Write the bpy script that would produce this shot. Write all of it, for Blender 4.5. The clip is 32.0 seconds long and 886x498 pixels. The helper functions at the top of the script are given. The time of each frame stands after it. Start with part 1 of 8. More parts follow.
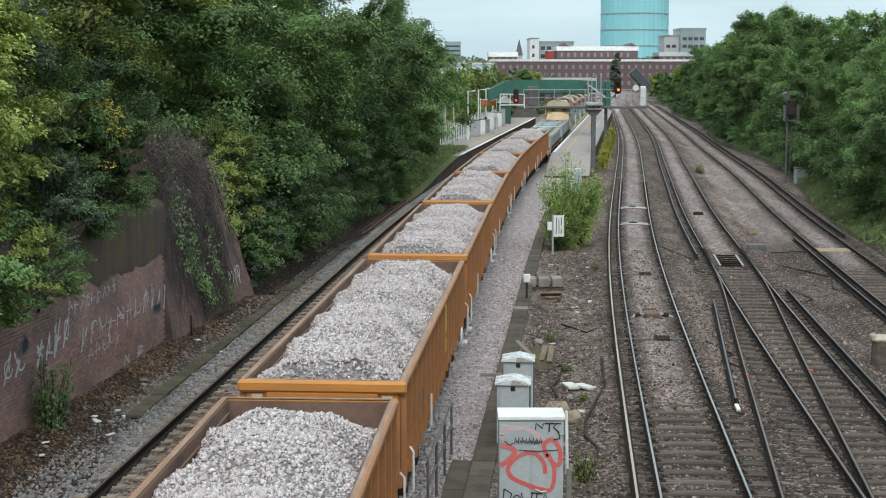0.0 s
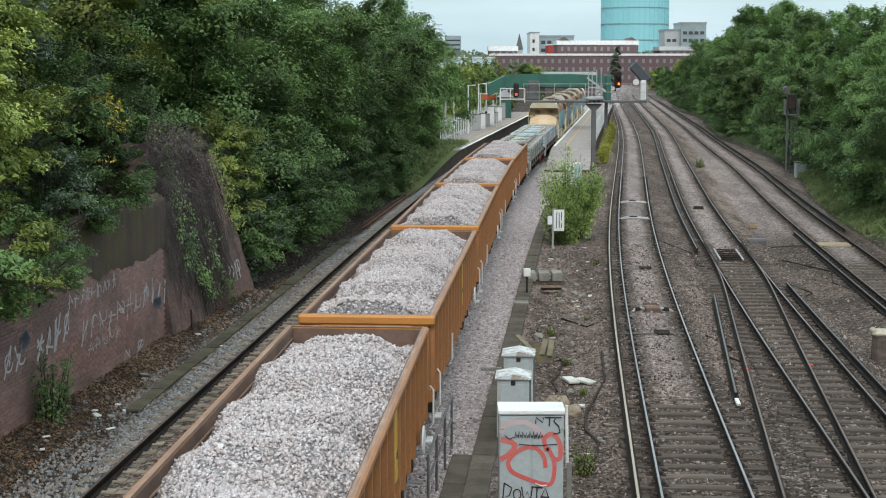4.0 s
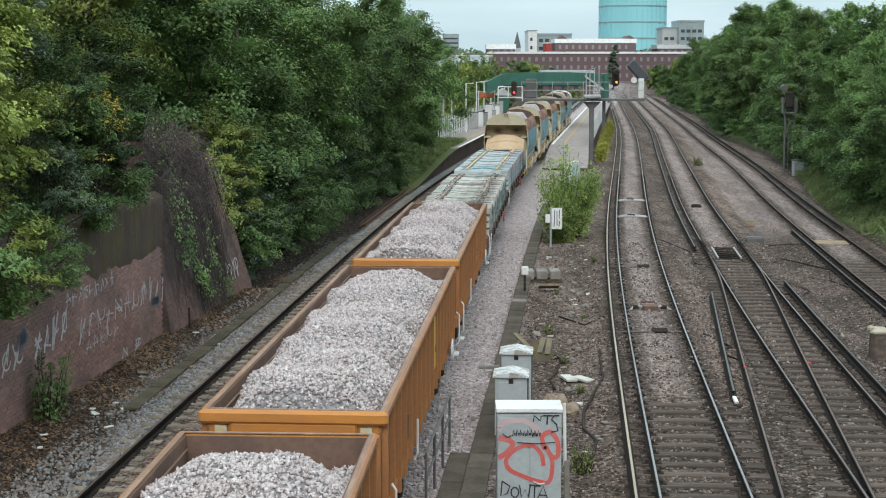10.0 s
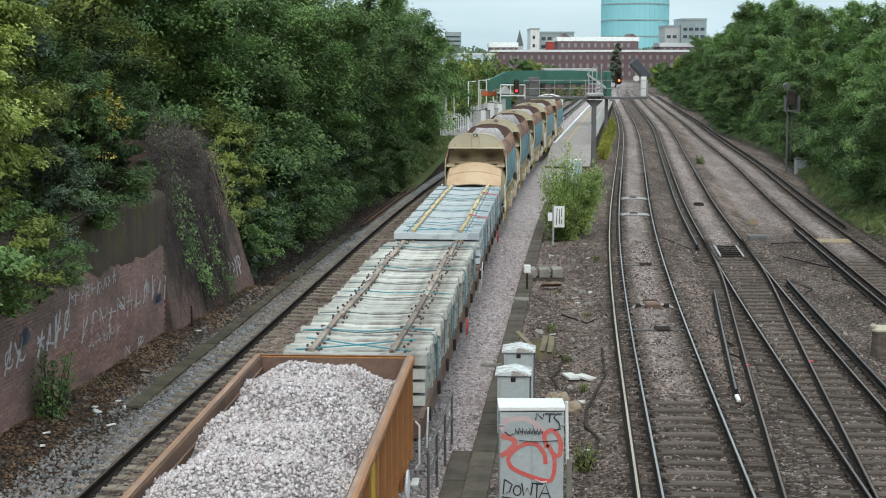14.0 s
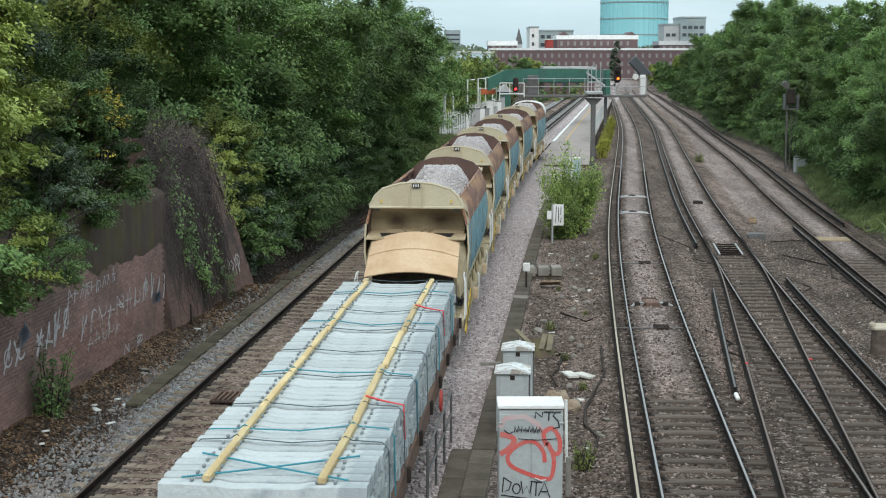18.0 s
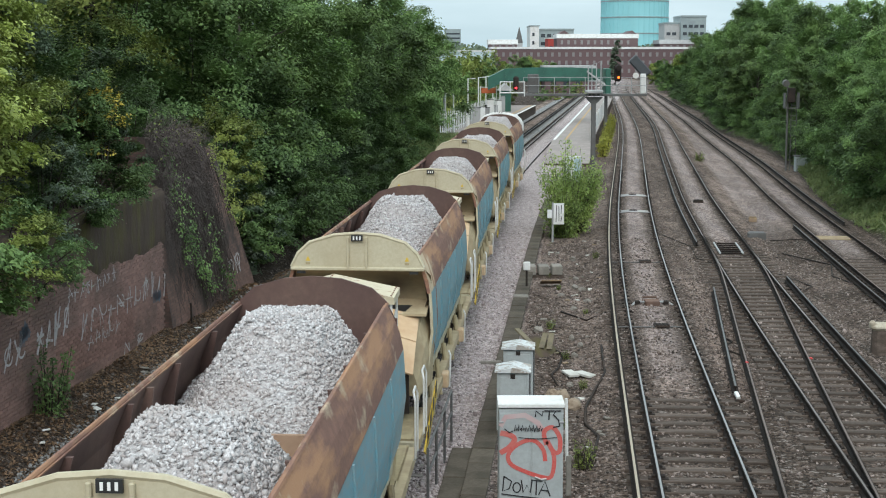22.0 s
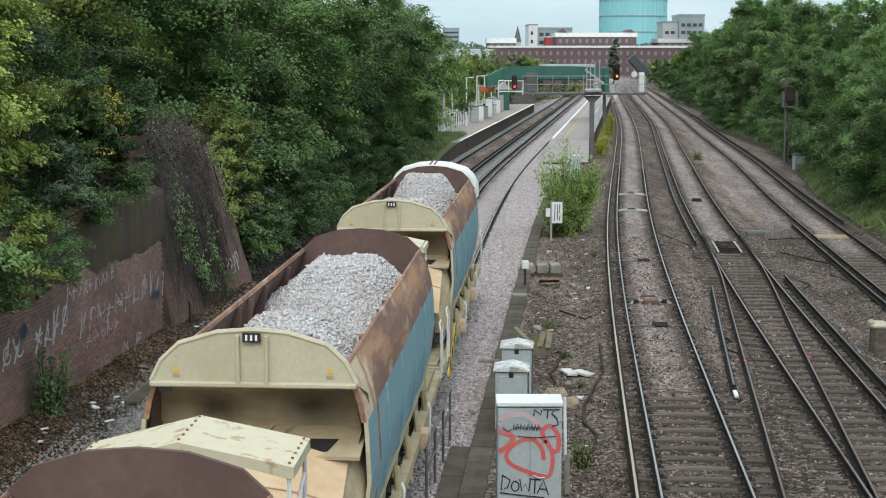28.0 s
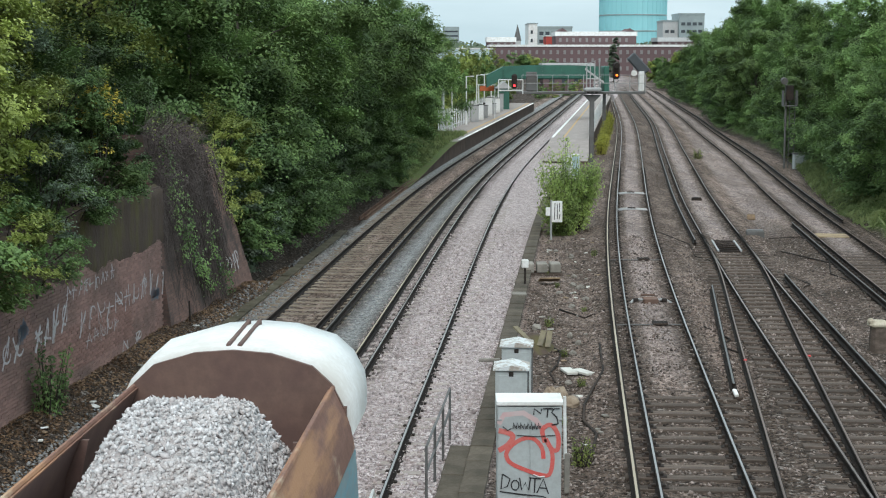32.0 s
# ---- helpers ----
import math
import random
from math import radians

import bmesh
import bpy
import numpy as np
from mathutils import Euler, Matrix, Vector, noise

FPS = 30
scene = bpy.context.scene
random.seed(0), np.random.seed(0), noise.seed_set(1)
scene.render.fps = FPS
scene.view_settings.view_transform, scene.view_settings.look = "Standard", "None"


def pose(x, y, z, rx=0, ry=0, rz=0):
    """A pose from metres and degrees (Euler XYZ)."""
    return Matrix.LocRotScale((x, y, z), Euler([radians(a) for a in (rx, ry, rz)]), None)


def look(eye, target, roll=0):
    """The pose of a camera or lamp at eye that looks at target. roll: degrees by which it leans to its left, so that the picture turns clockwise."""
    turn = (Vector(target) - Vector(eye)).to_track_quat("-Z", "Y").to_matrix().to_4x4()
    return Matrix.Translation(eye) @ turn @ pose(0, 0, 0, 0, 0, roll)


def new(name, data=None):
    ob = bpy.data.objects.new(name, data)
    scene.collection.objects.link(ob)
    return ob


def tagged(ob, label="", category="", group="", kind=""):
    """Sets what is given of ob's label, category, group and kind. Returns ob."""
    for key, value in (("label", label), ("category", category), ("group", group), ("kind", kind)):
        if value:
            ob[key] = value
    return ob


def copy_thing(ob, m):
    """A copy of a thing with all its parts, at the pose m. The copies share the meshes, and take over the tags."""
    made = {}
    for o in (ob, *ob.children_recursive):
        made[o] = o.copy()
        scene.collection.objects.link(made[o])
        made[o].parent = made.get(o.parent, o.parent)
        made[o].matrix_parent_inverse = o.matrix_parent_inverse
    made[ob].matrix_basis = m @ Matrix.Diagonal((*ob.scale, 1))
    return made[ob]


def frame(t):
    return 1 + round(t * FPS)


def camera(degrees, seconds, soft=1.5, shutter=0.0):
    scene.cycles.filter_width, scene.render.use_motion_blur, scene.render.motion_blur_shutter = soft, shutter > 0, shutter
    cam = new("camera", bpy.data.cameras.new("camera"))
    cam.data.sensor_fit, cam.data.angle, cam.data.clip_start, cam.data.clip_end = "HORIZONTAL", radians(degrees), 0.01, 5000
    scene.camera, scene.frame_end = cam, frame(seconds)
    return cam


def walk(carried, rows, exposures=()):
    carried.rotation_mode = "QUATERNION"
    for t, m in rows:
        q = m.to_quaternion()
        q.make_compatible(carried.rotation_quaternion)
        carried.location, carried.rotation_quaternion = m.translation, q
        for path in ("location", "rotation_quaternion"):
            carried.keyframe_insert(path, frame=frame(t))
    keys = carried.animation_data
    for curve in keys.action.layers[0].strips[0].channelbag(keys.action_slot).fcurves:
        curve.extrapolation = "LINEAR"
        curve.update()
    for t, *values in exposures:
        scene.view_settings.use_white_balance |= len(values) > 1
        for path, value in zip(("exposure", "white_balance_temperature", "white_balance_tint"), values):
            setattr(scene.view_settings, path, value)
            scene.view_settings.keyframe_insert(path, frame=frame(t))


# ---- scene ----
# ---- camera: on a road bridge over the cutting, 7.1 m above the rails, turned a little by hand ----
EYE = 7.1
cam = camera(33.08, 32.0, soft=1.1)
# seconds, drift of the aim to the left and up, in units of 1/2640 radian
SWAY = [
    (0, 3.0, 25.6), (0.5, 3.7, 24.4), (1, 3.7, 21.4), (1.5, 2.5, 21.4), (2, 2.1, 19.8), (2.5, 2.2, 18.4), (3, 3.3, 17.5), (3.5, 3.3, 16.5),
    (5.5, 3.7, 13.8), (6, 2.9, 13.9), (6.5, 2.3, 14.0), (7, 3.4, 13.6), (7.5, 1.1, 12.2), (8, -0.8, 11.4), (8.5, -1.7, 12.3), (9, -1.5, 13.6),
    (9.5, -0.8, 13.7), (10, -0.5, 12.3), (10.5, -0.4, 10.7), (11, 0.5, 7.7), (11.5, 0.7, 7.7), (12, 0.5, 9.1), (12.5, 1.0, 9.3), (13, 2.2, 10.7),
    (13.5, 2.4, 10.6), (14, 3.7, 9.1), (14.5, 2.8, 8.3), (16.5, 2.8, 9.1), (17, 2.5, 7.7), (17.5, 2.3, 7.5), (18, 2.3, 6.0), (18.5, 3.1, 4.6),
    (19, 2.9, 4.4), (19.5, 2.7, 4.0), (20, 1.8, 4.4), (20.5, 2.7, 3.8), (21, 2.8, 4.7), (21.5, 2.9, 4.7), (22, 2.9, 4.0), (22.5, 2.9, 2.9),
    (23, 2.6, 1.8), (23.5, 2.5, 1.4), (24, 2.8, 1.4), (24.5, 1.9, 2.8), (25, 2.0, 3.5), (25.5, 1.8, 3.0), (27.5, 0.3, -0.1), (28, 0.2, 1.8),
    (28.5, -0.1, 2.8), (29, -0.3, 1.8), (29.5, 0.2, 1.1), (30, -0.2, 1.2), (30.5, -0.1, 1.9), (31, 0.4, 1.8), (31.5, 0.3, 1.7), (32, 0.0, 0.0),
]
walk(cam, [(t, pose(0, 0, EYE, 90 - 7.403 + math.degrees(b / 2640), 0, math.degrees(a / 2640))) for t, a, b in SWAY])

# ---- world and sun: a bright overcast day ----
world = bpy.data.worlds.new("world")
scene.world = world
world.use_nodes = True
wn, wl = world.node_tree.nodes, world.node_tree.links
wn.clear()
w_out = wn.new("ShaderNodeOutputWorld")
w_bg = wn.new("ShaderNodeBackground")
w_sky = wn.new("ShaderNodeTexSky")
w_sky.sky_type, w_sky.sun_disc = "NISHITA", False
w_sky.sun_elevation, w_sky.sun_rotation = radians(40), radians(182)
w_sky.air_density, w_sky.dust_density, w_sky.ozone_density = 1.0, 1.5, 2.0
w_co = wn.new("ShaderNodeTexCoord")
w_map = wn.new("ShaderNodeMapping")
w_map.inputs["Scale"].default_value = (2.0, 2.0, 9.0)
w_noise = wn.new("ShaderNodeTexNoise")
w_noise.inputs["Scale"].default_value, w_noise.inputs["Detail"].default_value = 2.2, 6
w_ramp = wn.new("ShaderNodeValToRGB")
w_ramp.color_ramp.elements[0].color = (5.45, 7.3, 8.1, 1)
w_ramp.color_ramp.elements[1].color = (7.4, 9.3, 10.2, 1)
w_ramp.color_ramp.elements[0].position, w_ramp.color_ramp.elements[1].position = 0.35, 0.65
w_mix = wn.new("ShaderNodeMix")
w_mix.data_type = "RGBA"
w_mix.inputs["Factor"].default_value = 0.88
wl.new(w_co.outputs["Generated"], w_map.inputs["Vector"])
wl.new(w_map.outputs["Vector"], w_noise.inputs["Vector"])
wl.new(w_noise.outputs["Fac"], w_ramp.inputs["Fac"])
w_high = wn.new("ShaderNodeMix")  # the cloud is whiter overhead than low down
w_high.data_type = "RGBA"
w_high.inputs["B"].default_value = (7.75, 8.8, 9.0, 1)
wl.new(w_sky.outputs["Color"], w_mix.inputs["A"])
wl.new(w_ramp.outputs["Color"], w_high.inputs["A"])
wl.new(w_high.outputs["Result"], w_mix.inputs["B"])
w_sep = wn.new("ShaderNodeSeparateXYZ")
w_rise = wn.new("ShaderNodeMapRange")  # an overcast sky is about three times as bright overhead as at the horizon
w_rise.inputs["From Min"].default_value, w_rise.inputs["From Max"].default_value = 0.0, 1.0
w_rise.inputs["To Min"].default_value, w_rise.inputs["To Max"].default_value = 0.64, 1.28
w_mul = wn.new("ShaderNodeVectorMath")
w_mul.operation = "SCALE"
wl.new(w_co.outputs["Generated"], w_sep.inputs["Vector"])
wl.new(w_sep.outputs["Z"], w_rise.inputs["Value"])
wl.new(w_sep.outputs["Z"], w_high.inputs["Factor"])
wl.new(w_mix.outputs["Result"], w_mul.inputs[0])
wl.new(w_rise.outputs["Result"], w_mul.inputs["Scale"])
wl.new(w_mul.outputs["Vector"], w_bg.inputs["Color"])
w_bg.inputs["Strength"].default_value = 0.16
wl.new(w_bg.outputs["Background"], w_out.inputs["Surface"])

sun = new("sun", bpy.data.lights.new("sun", "SUN"))
sun.data.energy, sun.data.angle, sun.data.color = 1.5, radians(25), (1.0, 0.94, 0.89)
sun.matrix_world = look((-3, -42, 60), (0, 30, 0))
scene.view_settings.exposure = 0.0

# ---- plain helpers ----


def mix(a, b, u):
    return a + (b - a) * u


def smooth(u):
    u = min(1.0, max(0.0, u))
    return u * u * (3 - 2 * u)


class Geo:
    """Vertices and faces of one mesh, in metres."""

    def __init__(self):
        self.v, self.f, self.m = [], [], []

    def add(self, verts, faces, mi=0):
        k = len(self.v)
        self.v.extend(verts)
        self.f.extend([tuple(i + k for i in f) for f in faces])
        self.m.extend([mi] * len(faces))
        return self

    def box(self, c, s, mi=0, rz=0.0, ch=0.0, rx=0.0, ry=0.0):
        x, y, z = s[0] / 2, s[1] / 2, s[2] / 2
        if ch <= 0:
            vs = [(i * x, j * y, k * z) for k in (-1, 1) for j in (-1, 1) for i in (-1, 1)]
            fs = [(0, 2, 3, 1), (4, 5, 7, 6), (0, 1, 5, 4), (2, 6, 7, 3), (0, 4, 6, 2), (1, 3, 7, 5)]
        else:
            vs, fs = [], []
            q = ch
            ring = [(-x, -y + q), (-x + q, -y), (x - q, -y), (x, -y + q), (x, y - q), (x - q, y), (-x + q, y), (-x, y - q)]
            rin = [(a * (1 - q / x), b * (1 - q / y)) for a, b in ring]
            for zz, rr in ((-z, rin), (-z + q, ring), (z - q, ring), (z, rin)):
                vs += [(a, b, zz) for a, b in rr]
            fs.append(tuple(range(7, -1, -1)))
            for r in range(3):
                for i in range(8):
                    j = (i + 1) % 8
                    fs.append((r * 8 + i, r * 8 + j, r * 8 + 8 + j, r * 8 + 8 + i))
            fs.append(tuple(range(24, 32)))
        if rz or rx or ry:
            e = Euler((rx, ry, rz)).to_matrix()
            vs = [tuple(e @ Vector(p)) for p in vs]
        return self.add([(a + c[0], b + c[1], d + c[2]) for a, b, d in vs], fs, mi)

    def prism(self, prof, y0, y1, mi=0, axis="y", caps=True):
        """A closed outline of (a, b) swept straight: along y as (a, y, b), along x as (x, a, b), along z as (a, b, z)."""
        n = len(prof)
        put = {"y": lambda a, b, t: (a, t, b), "x": lambda a, b, t: (t, a, b), "z": lambda a, b, t: (a, b, t)}[axis]
        vs = [put(a, b, y0) for a, b in prof] + [put(a, b, y1) for a, b in prof]
        fs = [(i, (i + 1) % n, n + (i + 1) % n, n + i) for i in range(n)]
        if caps:
            fs += [tuple(range(n - 1, -1, -1)), tuple(range(n, 2 * n))]
        return self.add(vs, fs, mi)

    def tube(self, pts, r, n=6, mi=0, caps=True):
        pts = [Vector(p) for p in pts]
        vs, fs = [], []
        rs = r if isinstance(r, (list, tuple)) else [r] * len(pts)
        for i, p in enumerate(pts):
            d = (pts[min(i + 1, len(pts) - 1)] - pts[max(i - 1, 0)]).normalized()
            a = d.cross(Vector((0, 0, 1)) if abs(d.z) < 0.9 else Vector((1, 0, 0))).normalized()
            b = d.cross(a)
            for k in range(n):
                w = 2 * math.pi * k / n
                vs.append(tuple(p + (a * math.cos(w) + b * math.sin(w)) * rs[i]))
        for i in range(len(pts) - 1):
            for k in range(n):
                j = (k + 1) % n
                fs.append((i * n + k, i * n + j, i * n + n + j, i * n + n + k))
        if caps:
            fs += [tuple(range(n - 1, -1, -1)), tuple(range((len(pts) - 1) * n, len(pts) * n))]
        return self.add(vs, fs, mi)

    def sheet(self, prof, ys, mi=0, shift=None):
        """An open outline of (x, z) swept along y through ys; shift(y) gives its place in x."""
        n = len(prof)
        vs = [((shift(y) if shift else 0) + a, y, b) for y in ys for a, b in prof]
        fs = [(i * n + k, i * n + k + 1, i * n + n + k + 1, i * n + n + k) for i in range(len(ys) - 1) for k in range(n - 1)]
        return self.add(vs, fs, mi)

    def mesh(self, name, mats, soft=False):
        me = bpy.data.meshes.new(name)
        me.from_pydata(self.v, [], self.f)
        for m in mats if isinstance(mats, (list, tuple)) else [mats]:
            me.materials.append(m)
        if any(self.m):
            me.polygons.foreach_set("material_index", self.m)
        if soft:
            me.polygons.foreach_set("use_smooth", [True] * len(self.f))
        me.update()
        return me


def part(name, geo, material, parent=None, label="", soft=False, m=None):
    """Links geo as ONE mesh object under a thing or under a part."""
    ob = new(name, geo if isinstance(geo, bpy.types.Mesh) else geo.mesh(name, material, soft))
    ob.parent = parent
    if m is not None:
        ob.matrix_basis = m
    if label:
        ob["label"] = label
    return ob


def thing(name, label, category, m=None, group="", kind=""):
    ob = new(name)
    ob.empty_display_size = 0.2
    if m is not None:
        ob.matrix_basis = m
    return tagged(ob, label, category, group, kind)


# ---- materials ----


def material(name, rough=0.7, metal=0.0):
    m = bpy.data.materials.new(name)
    m.use_nodes = True
    b = m.node_tree.nodes["Principled BSDF"]
    b.inputs["Roughness"].default_value, b.inputs["Metallic"].default_value = rough, metal
    return m, m.node_tree.nodes, m.node_tree.links, b


def coords(n, l, scale=(1, 1, 1)):
    co, mp = n.new("ShaderNodeTexCoord"), n.new("ShaderNodeMapping")
    mp.inputs["Scale"].default_value = scale
    l.new(co.outputs["Object"], mp.inputs["Vector"])
    return mp.outputs["Vector"]


def noise_fac(n, l, vec, scale, detail=4, lo=0.4, hi=0.6, rough=0.6):
    t, r = n.new("ShaderNodeTexNoise"), n.new("ShaderNodeMapRange")
    t.inputs["Scale"].default_value, t.inputs["Detail"].default_value, t.inputs["Roughness"].default_value = scale, detail, rough
    r.inputs["From Min"].default_value, r.inputs["From Max"].default_value = lo, hi
    l.new(vec, t.inputs["Vector"])
    l.new(t.outputs["Fac"], r.inputs["Value"])
    return r.outputs["Result"]


def blend(n, l, fac, a, b, mode="MIX"):
    x = n.new("ShaderNodeMix")
    x.data_type, x.blend_type = "RGBA", mode
    for sock, v in (("Factor", fac), ("A", a), ("B", b)):
        if isinstance(v, bpy.types.NodeSocket):
            l.new(v, x.inputs[sock])
        elif sock == "Factor":
            x.inputs[sock].default_value = v
        else:
            x.inputs[sock].default_value = (*v[:3], 1)
    return x.outputs["Result"]


def bump(n, l, b, height, strength, dist=0.02):
    k = n.new("ShaderNodeBump")
    k.inputs["Strength"].default_value, k.inputs["Distance"].default_value = strength, dist
    l.new(height, k.inputs["Height"])
    l.new(k.outputs["Normal"], b.inputs["Normal"])


def worn(name, base, dirt, grain, amount=(0.45, 0.62), scale=1.2, rough=0.7, metal=0.0, stretch=(1, 1, 1), fine=30.0, rel=0.3, vary=0.0):
    """Paint, timber, stone or metal with dirt in large patches and a fine grain."""
    m, n, l, b = material(name, rough, metal)
    v = coords(n, l, stretch)
    c = blend(n, l, noise_fac(n, l, v, scale, 6, *amount), base, dirt)
    f = noise_fac(n, l, v, fine, 3, 0.3, 0.7)
    c = blend(n, l, f, c, blend(n, l, 0.5, c, grain))
    if vary:
        info, hsv = n.new("ShaderNodeObjectInfo"), n.new("ShaderNodeHueSaturation")
        mr = n.new("ShaderNodeMapRange")
        mr.inputs["To Min"].default_value, mr.inputs["To Max"].default_value = 1 - vary, 1 + vary
        l.new(info.outputs["Random"], mr.inputs["Value"])
        l.new(mr.outputs["Result"], hsv.inputs["Value"])
        l.new(c, hsv.inputs["Color"])
        c = hsv.outputs["Color"]
    l.new(c, b.inputs["Base Color"])
    if rough >= 0.85:
        b.inputs["Specular IOR Level"].default_value = 0.2
    if rel:
        bump(n, l, b, f, rel)
    return m


def plain(name, colour, rough=0.6, metal=0.0, glow=0.0):
    m, n, l, b = material(name, rough, metal)
    b.inputs["Base Color"].default_value = (*colour, 1)
    if glow:
        b.inputs["Emission Color"].default_value, b.inputs["Emission Strength"].default_value = (*colour, 1), glow
    return m


def stones(name, tones, size=0.05, rough=0.9):
    """Crushed stone: every piece its own tone, joints dark."""
    m, n, l, b = material(name, rough)
    v = coords(n, l)
    vo = n.new("ShaderNodeTexVoronoi")
    vo.inputs["Scale"].default_value = 1 / size
    l.new(v, vo.inputs["Vector"])
    sep = n.new("ShaderNodeSeparateColor")
    l.new(vo.outputs["Color"], sep.inputs["Color"])
    c = blend(n, l, sep.outputs["Red"], tones[0], tones[1])
    c = blend(n, l, noise_fac(n, l, v, 0.8, 4, 0.42, 0.62), c, blend(n, l, 0.55, c, tones[2]))
    l.new(c, b.inputs["Base Color"])
    inv = n.new("ShaderNodeMath")
    inv.operation, inv.inputs[0].default_value = "SUBTRACT", 1.0
    l.new(vo.outputs["Distance"], inv.inputs[1])
    bump(n, l, b, inv.outputs["Value"], 1.0, size * 0.9)
    return m


def pebble(name, tones, rough=0.85):
    """Loose stones built one by one: a tone for each piece."""
    m, n, l, b = material(name, rough)
    g = n.new("ShaderNodeNewGeometry")
    r = n.new("ShaderNodeValToRGB")
    e = r.color_ramp.elements
    e[0].color, e[1].color = (*tones[0], 1), (*tones[-1], 1)
    for i, t in enumerate(tones[1:-1]):
        e.new((i + 1) / (len(tones) - 1)).color = (*t, 1)
    l.new(g.outputs["Random Per Island"], r.inputs["Fac"])
    v = coords(n, l)
    c = blend(n, l, noise_fac(n, l, v, 40, 3, 0.35, 0.65), r.outputs["Color"], blend(n, l, 0.7, r.outputs["Color"], tones[0]))
    c = blend(n, l, noise_fac(n, l, v, 1.1, 3, 0.45, 0.65), c, blend(n, l, 0.35, c, (0.42, 0.35, 0.32)))
    l.new(c, b.inputs["Base Color"])
    return m


def foliage(name, dark, light, vary=0.25):
    m, n, l, b = material(name, 0.55)
    g, info = n.new("ShaderNodeNewGeometry"), n.new("ShaderNodeObjectInfo")
    v = coords(n, l)
    tone = n.new("ShaderNodeMix")
    tone.inputs["Factor"].default_value = 0.72
    l.new(g.outputs["Random Per Island"], tone.inputs["A"])
    l.new(noise_fac(n, l, v, 0.55, 3, 0.4, 0.6), tone.inputs["B"])
    c = blend(n, l, tone.outputs["Result"], dark, light)
    hsv, mr = n.new("ShaderNodeHueSaturation"), n.new("ShaderNodeMapRange")
    mr.inputs["To Min"].default_value, mr.inputs["To Max"].default_value = 1 - vary, 1 + vary
    l.new(info.outputs["Random"], mr.inputs["Value"])
    l.new(mr.outputs["Result"], hsv.inputs["Value"])
    l.new(c, hsv.inputs["Color"])
    l.new(hsv.outputs["Color"], b.inputs["Base Color"])
    b.inputs["Specular IOR Level"].default_value = 0.35
    tr, ms, out = n.new("ShaderNodeBsdfTranslucent"), n.new("ShaderNodeMixShader"), n["Material Output"]
    l.new(hsv.outputs["Color"], tr.inputs["Color"])
    ms.inputs["Fac"].default_value = 0.28
    l.new(b.outputs["BSDF"], ms.inputs[1])
    l.new(tr.outputs["BSDF"], ms.inputs[2])
    l.new(ms.outputs["Shader"], out.inputs["Surface"])
    return m


LIVE_DARK = worn("dark_conductor_rail_top", (0.1, 0.095, 0.09), (0.06, 0.052, 0.046), (0.08, 0.075, 0.07), rough=0.45, metal=0.5, rel=0.0, stretch=(1, 0.1, 1))
SEMI = worn("half_worn_rail_head", (0.24, 0.2, 0.18), (0.14, 0.1, 0.085), (0.18, 0.15, 0.13), rough=0.4, metal=0.8, rel=0.0, stretch=(1, 0.1, 1))
# near black: oily rail sides, with their shade put into the colour
STEEL = worn("rail_side", (0.016, 0.012, 0.01), (0.032, 0.021, 0.016), (0.011, 0.009, 0.008), fine=20, rough=0.85)
SHINE = worn("rail_head", (0.36, 0.345, 0.335), (0.2, 0.17, 0.155), (0.28, 0.26, 0.25), rough=0.34, metal=0.8, rel=0.0, stretch=(1, 0.05, 1))
DULL = worn("worn_rail_head", (0.17, 0.12, 0.095), (0.1, 0.066, 0.052), (0.13, 0.095, 0.08), rough=0.5, metal=0.5, rel=0.0, stretch=(1, 0.1, 1))
LIVE = worn("conductor_rail_top", (0.4, 0.34, 0.25), (0.27, 0.21, 0.15), (0.34, 0.28, 0.2), rough=0.5, metal=0.2, rel=0.0, stretch=(1, 0.1, 1))
TIMBER = worn("old_sleeper_timber", (0.085, 0.067, 0.056), (0.145, 0.115, 0.096), (0.045, 0.036, 0.03), scale=2.5, stretch=(0.5, 3, 3), fine=18, rough=0.9, vary=0.25)
CONCRETE = worn("sleeper_concrete", (0.3, 0.26, 0.21), (0.2, 0.16, 0.12), (0.16, 0.13, 0.1), scale=2.0, rough=0.9, vary=0.2)
CONCRETE_PALE = worn("ballasted_sleeper_concrete", (0.4, 0.36, 0.33), (0.28, 0.24, 0.22), (0.24, 0.2, 0.18), scale=2.0, rough=0.9, vary=0.15)
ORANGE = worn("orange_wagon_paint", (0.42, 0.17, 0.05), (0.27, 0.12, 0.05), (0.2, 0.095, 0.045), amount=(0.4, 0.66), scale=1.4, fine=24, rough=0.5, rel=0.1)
RUST = worn("rusty_wagon_inside", (0.185, 0.115, 0.085), (0.13, 0.085, 0.068), (0.1, 0.066, 0.054), scale=1.3, fine=14, rough=0.85, rel=0.15)
YELLOW = worn("yellow_panel_paint", (0.62, 0.42, 0.04), (0.5, 0.33, 0.05), (0.4, 0.26, 0.05), rough=0.5, rel=0.0)
BLACKISH = worn("sooty_running_gear", (0.03, 0.025, 0.022), (0.06, 0.043, 0.034), (0.02, 0.017, 0.016), fine=25, rough=0.85)
WHITEPAINT = worn("white_paint", (0.75, 0.77, 0.77), (0.6, 0.6, 0.57), (0.55, 0.53, 0.5), fine=20, rough=0.55, rel=0.0)
CREAM = worn("cream_wagon_paint", (0.52, 0.475, 0.345), (0.42, 0.36, 0.24), (0.39, 0.335, 0.225), amount=(0.48, 0.78), fine=22, rough=0.6, rel=0.05)
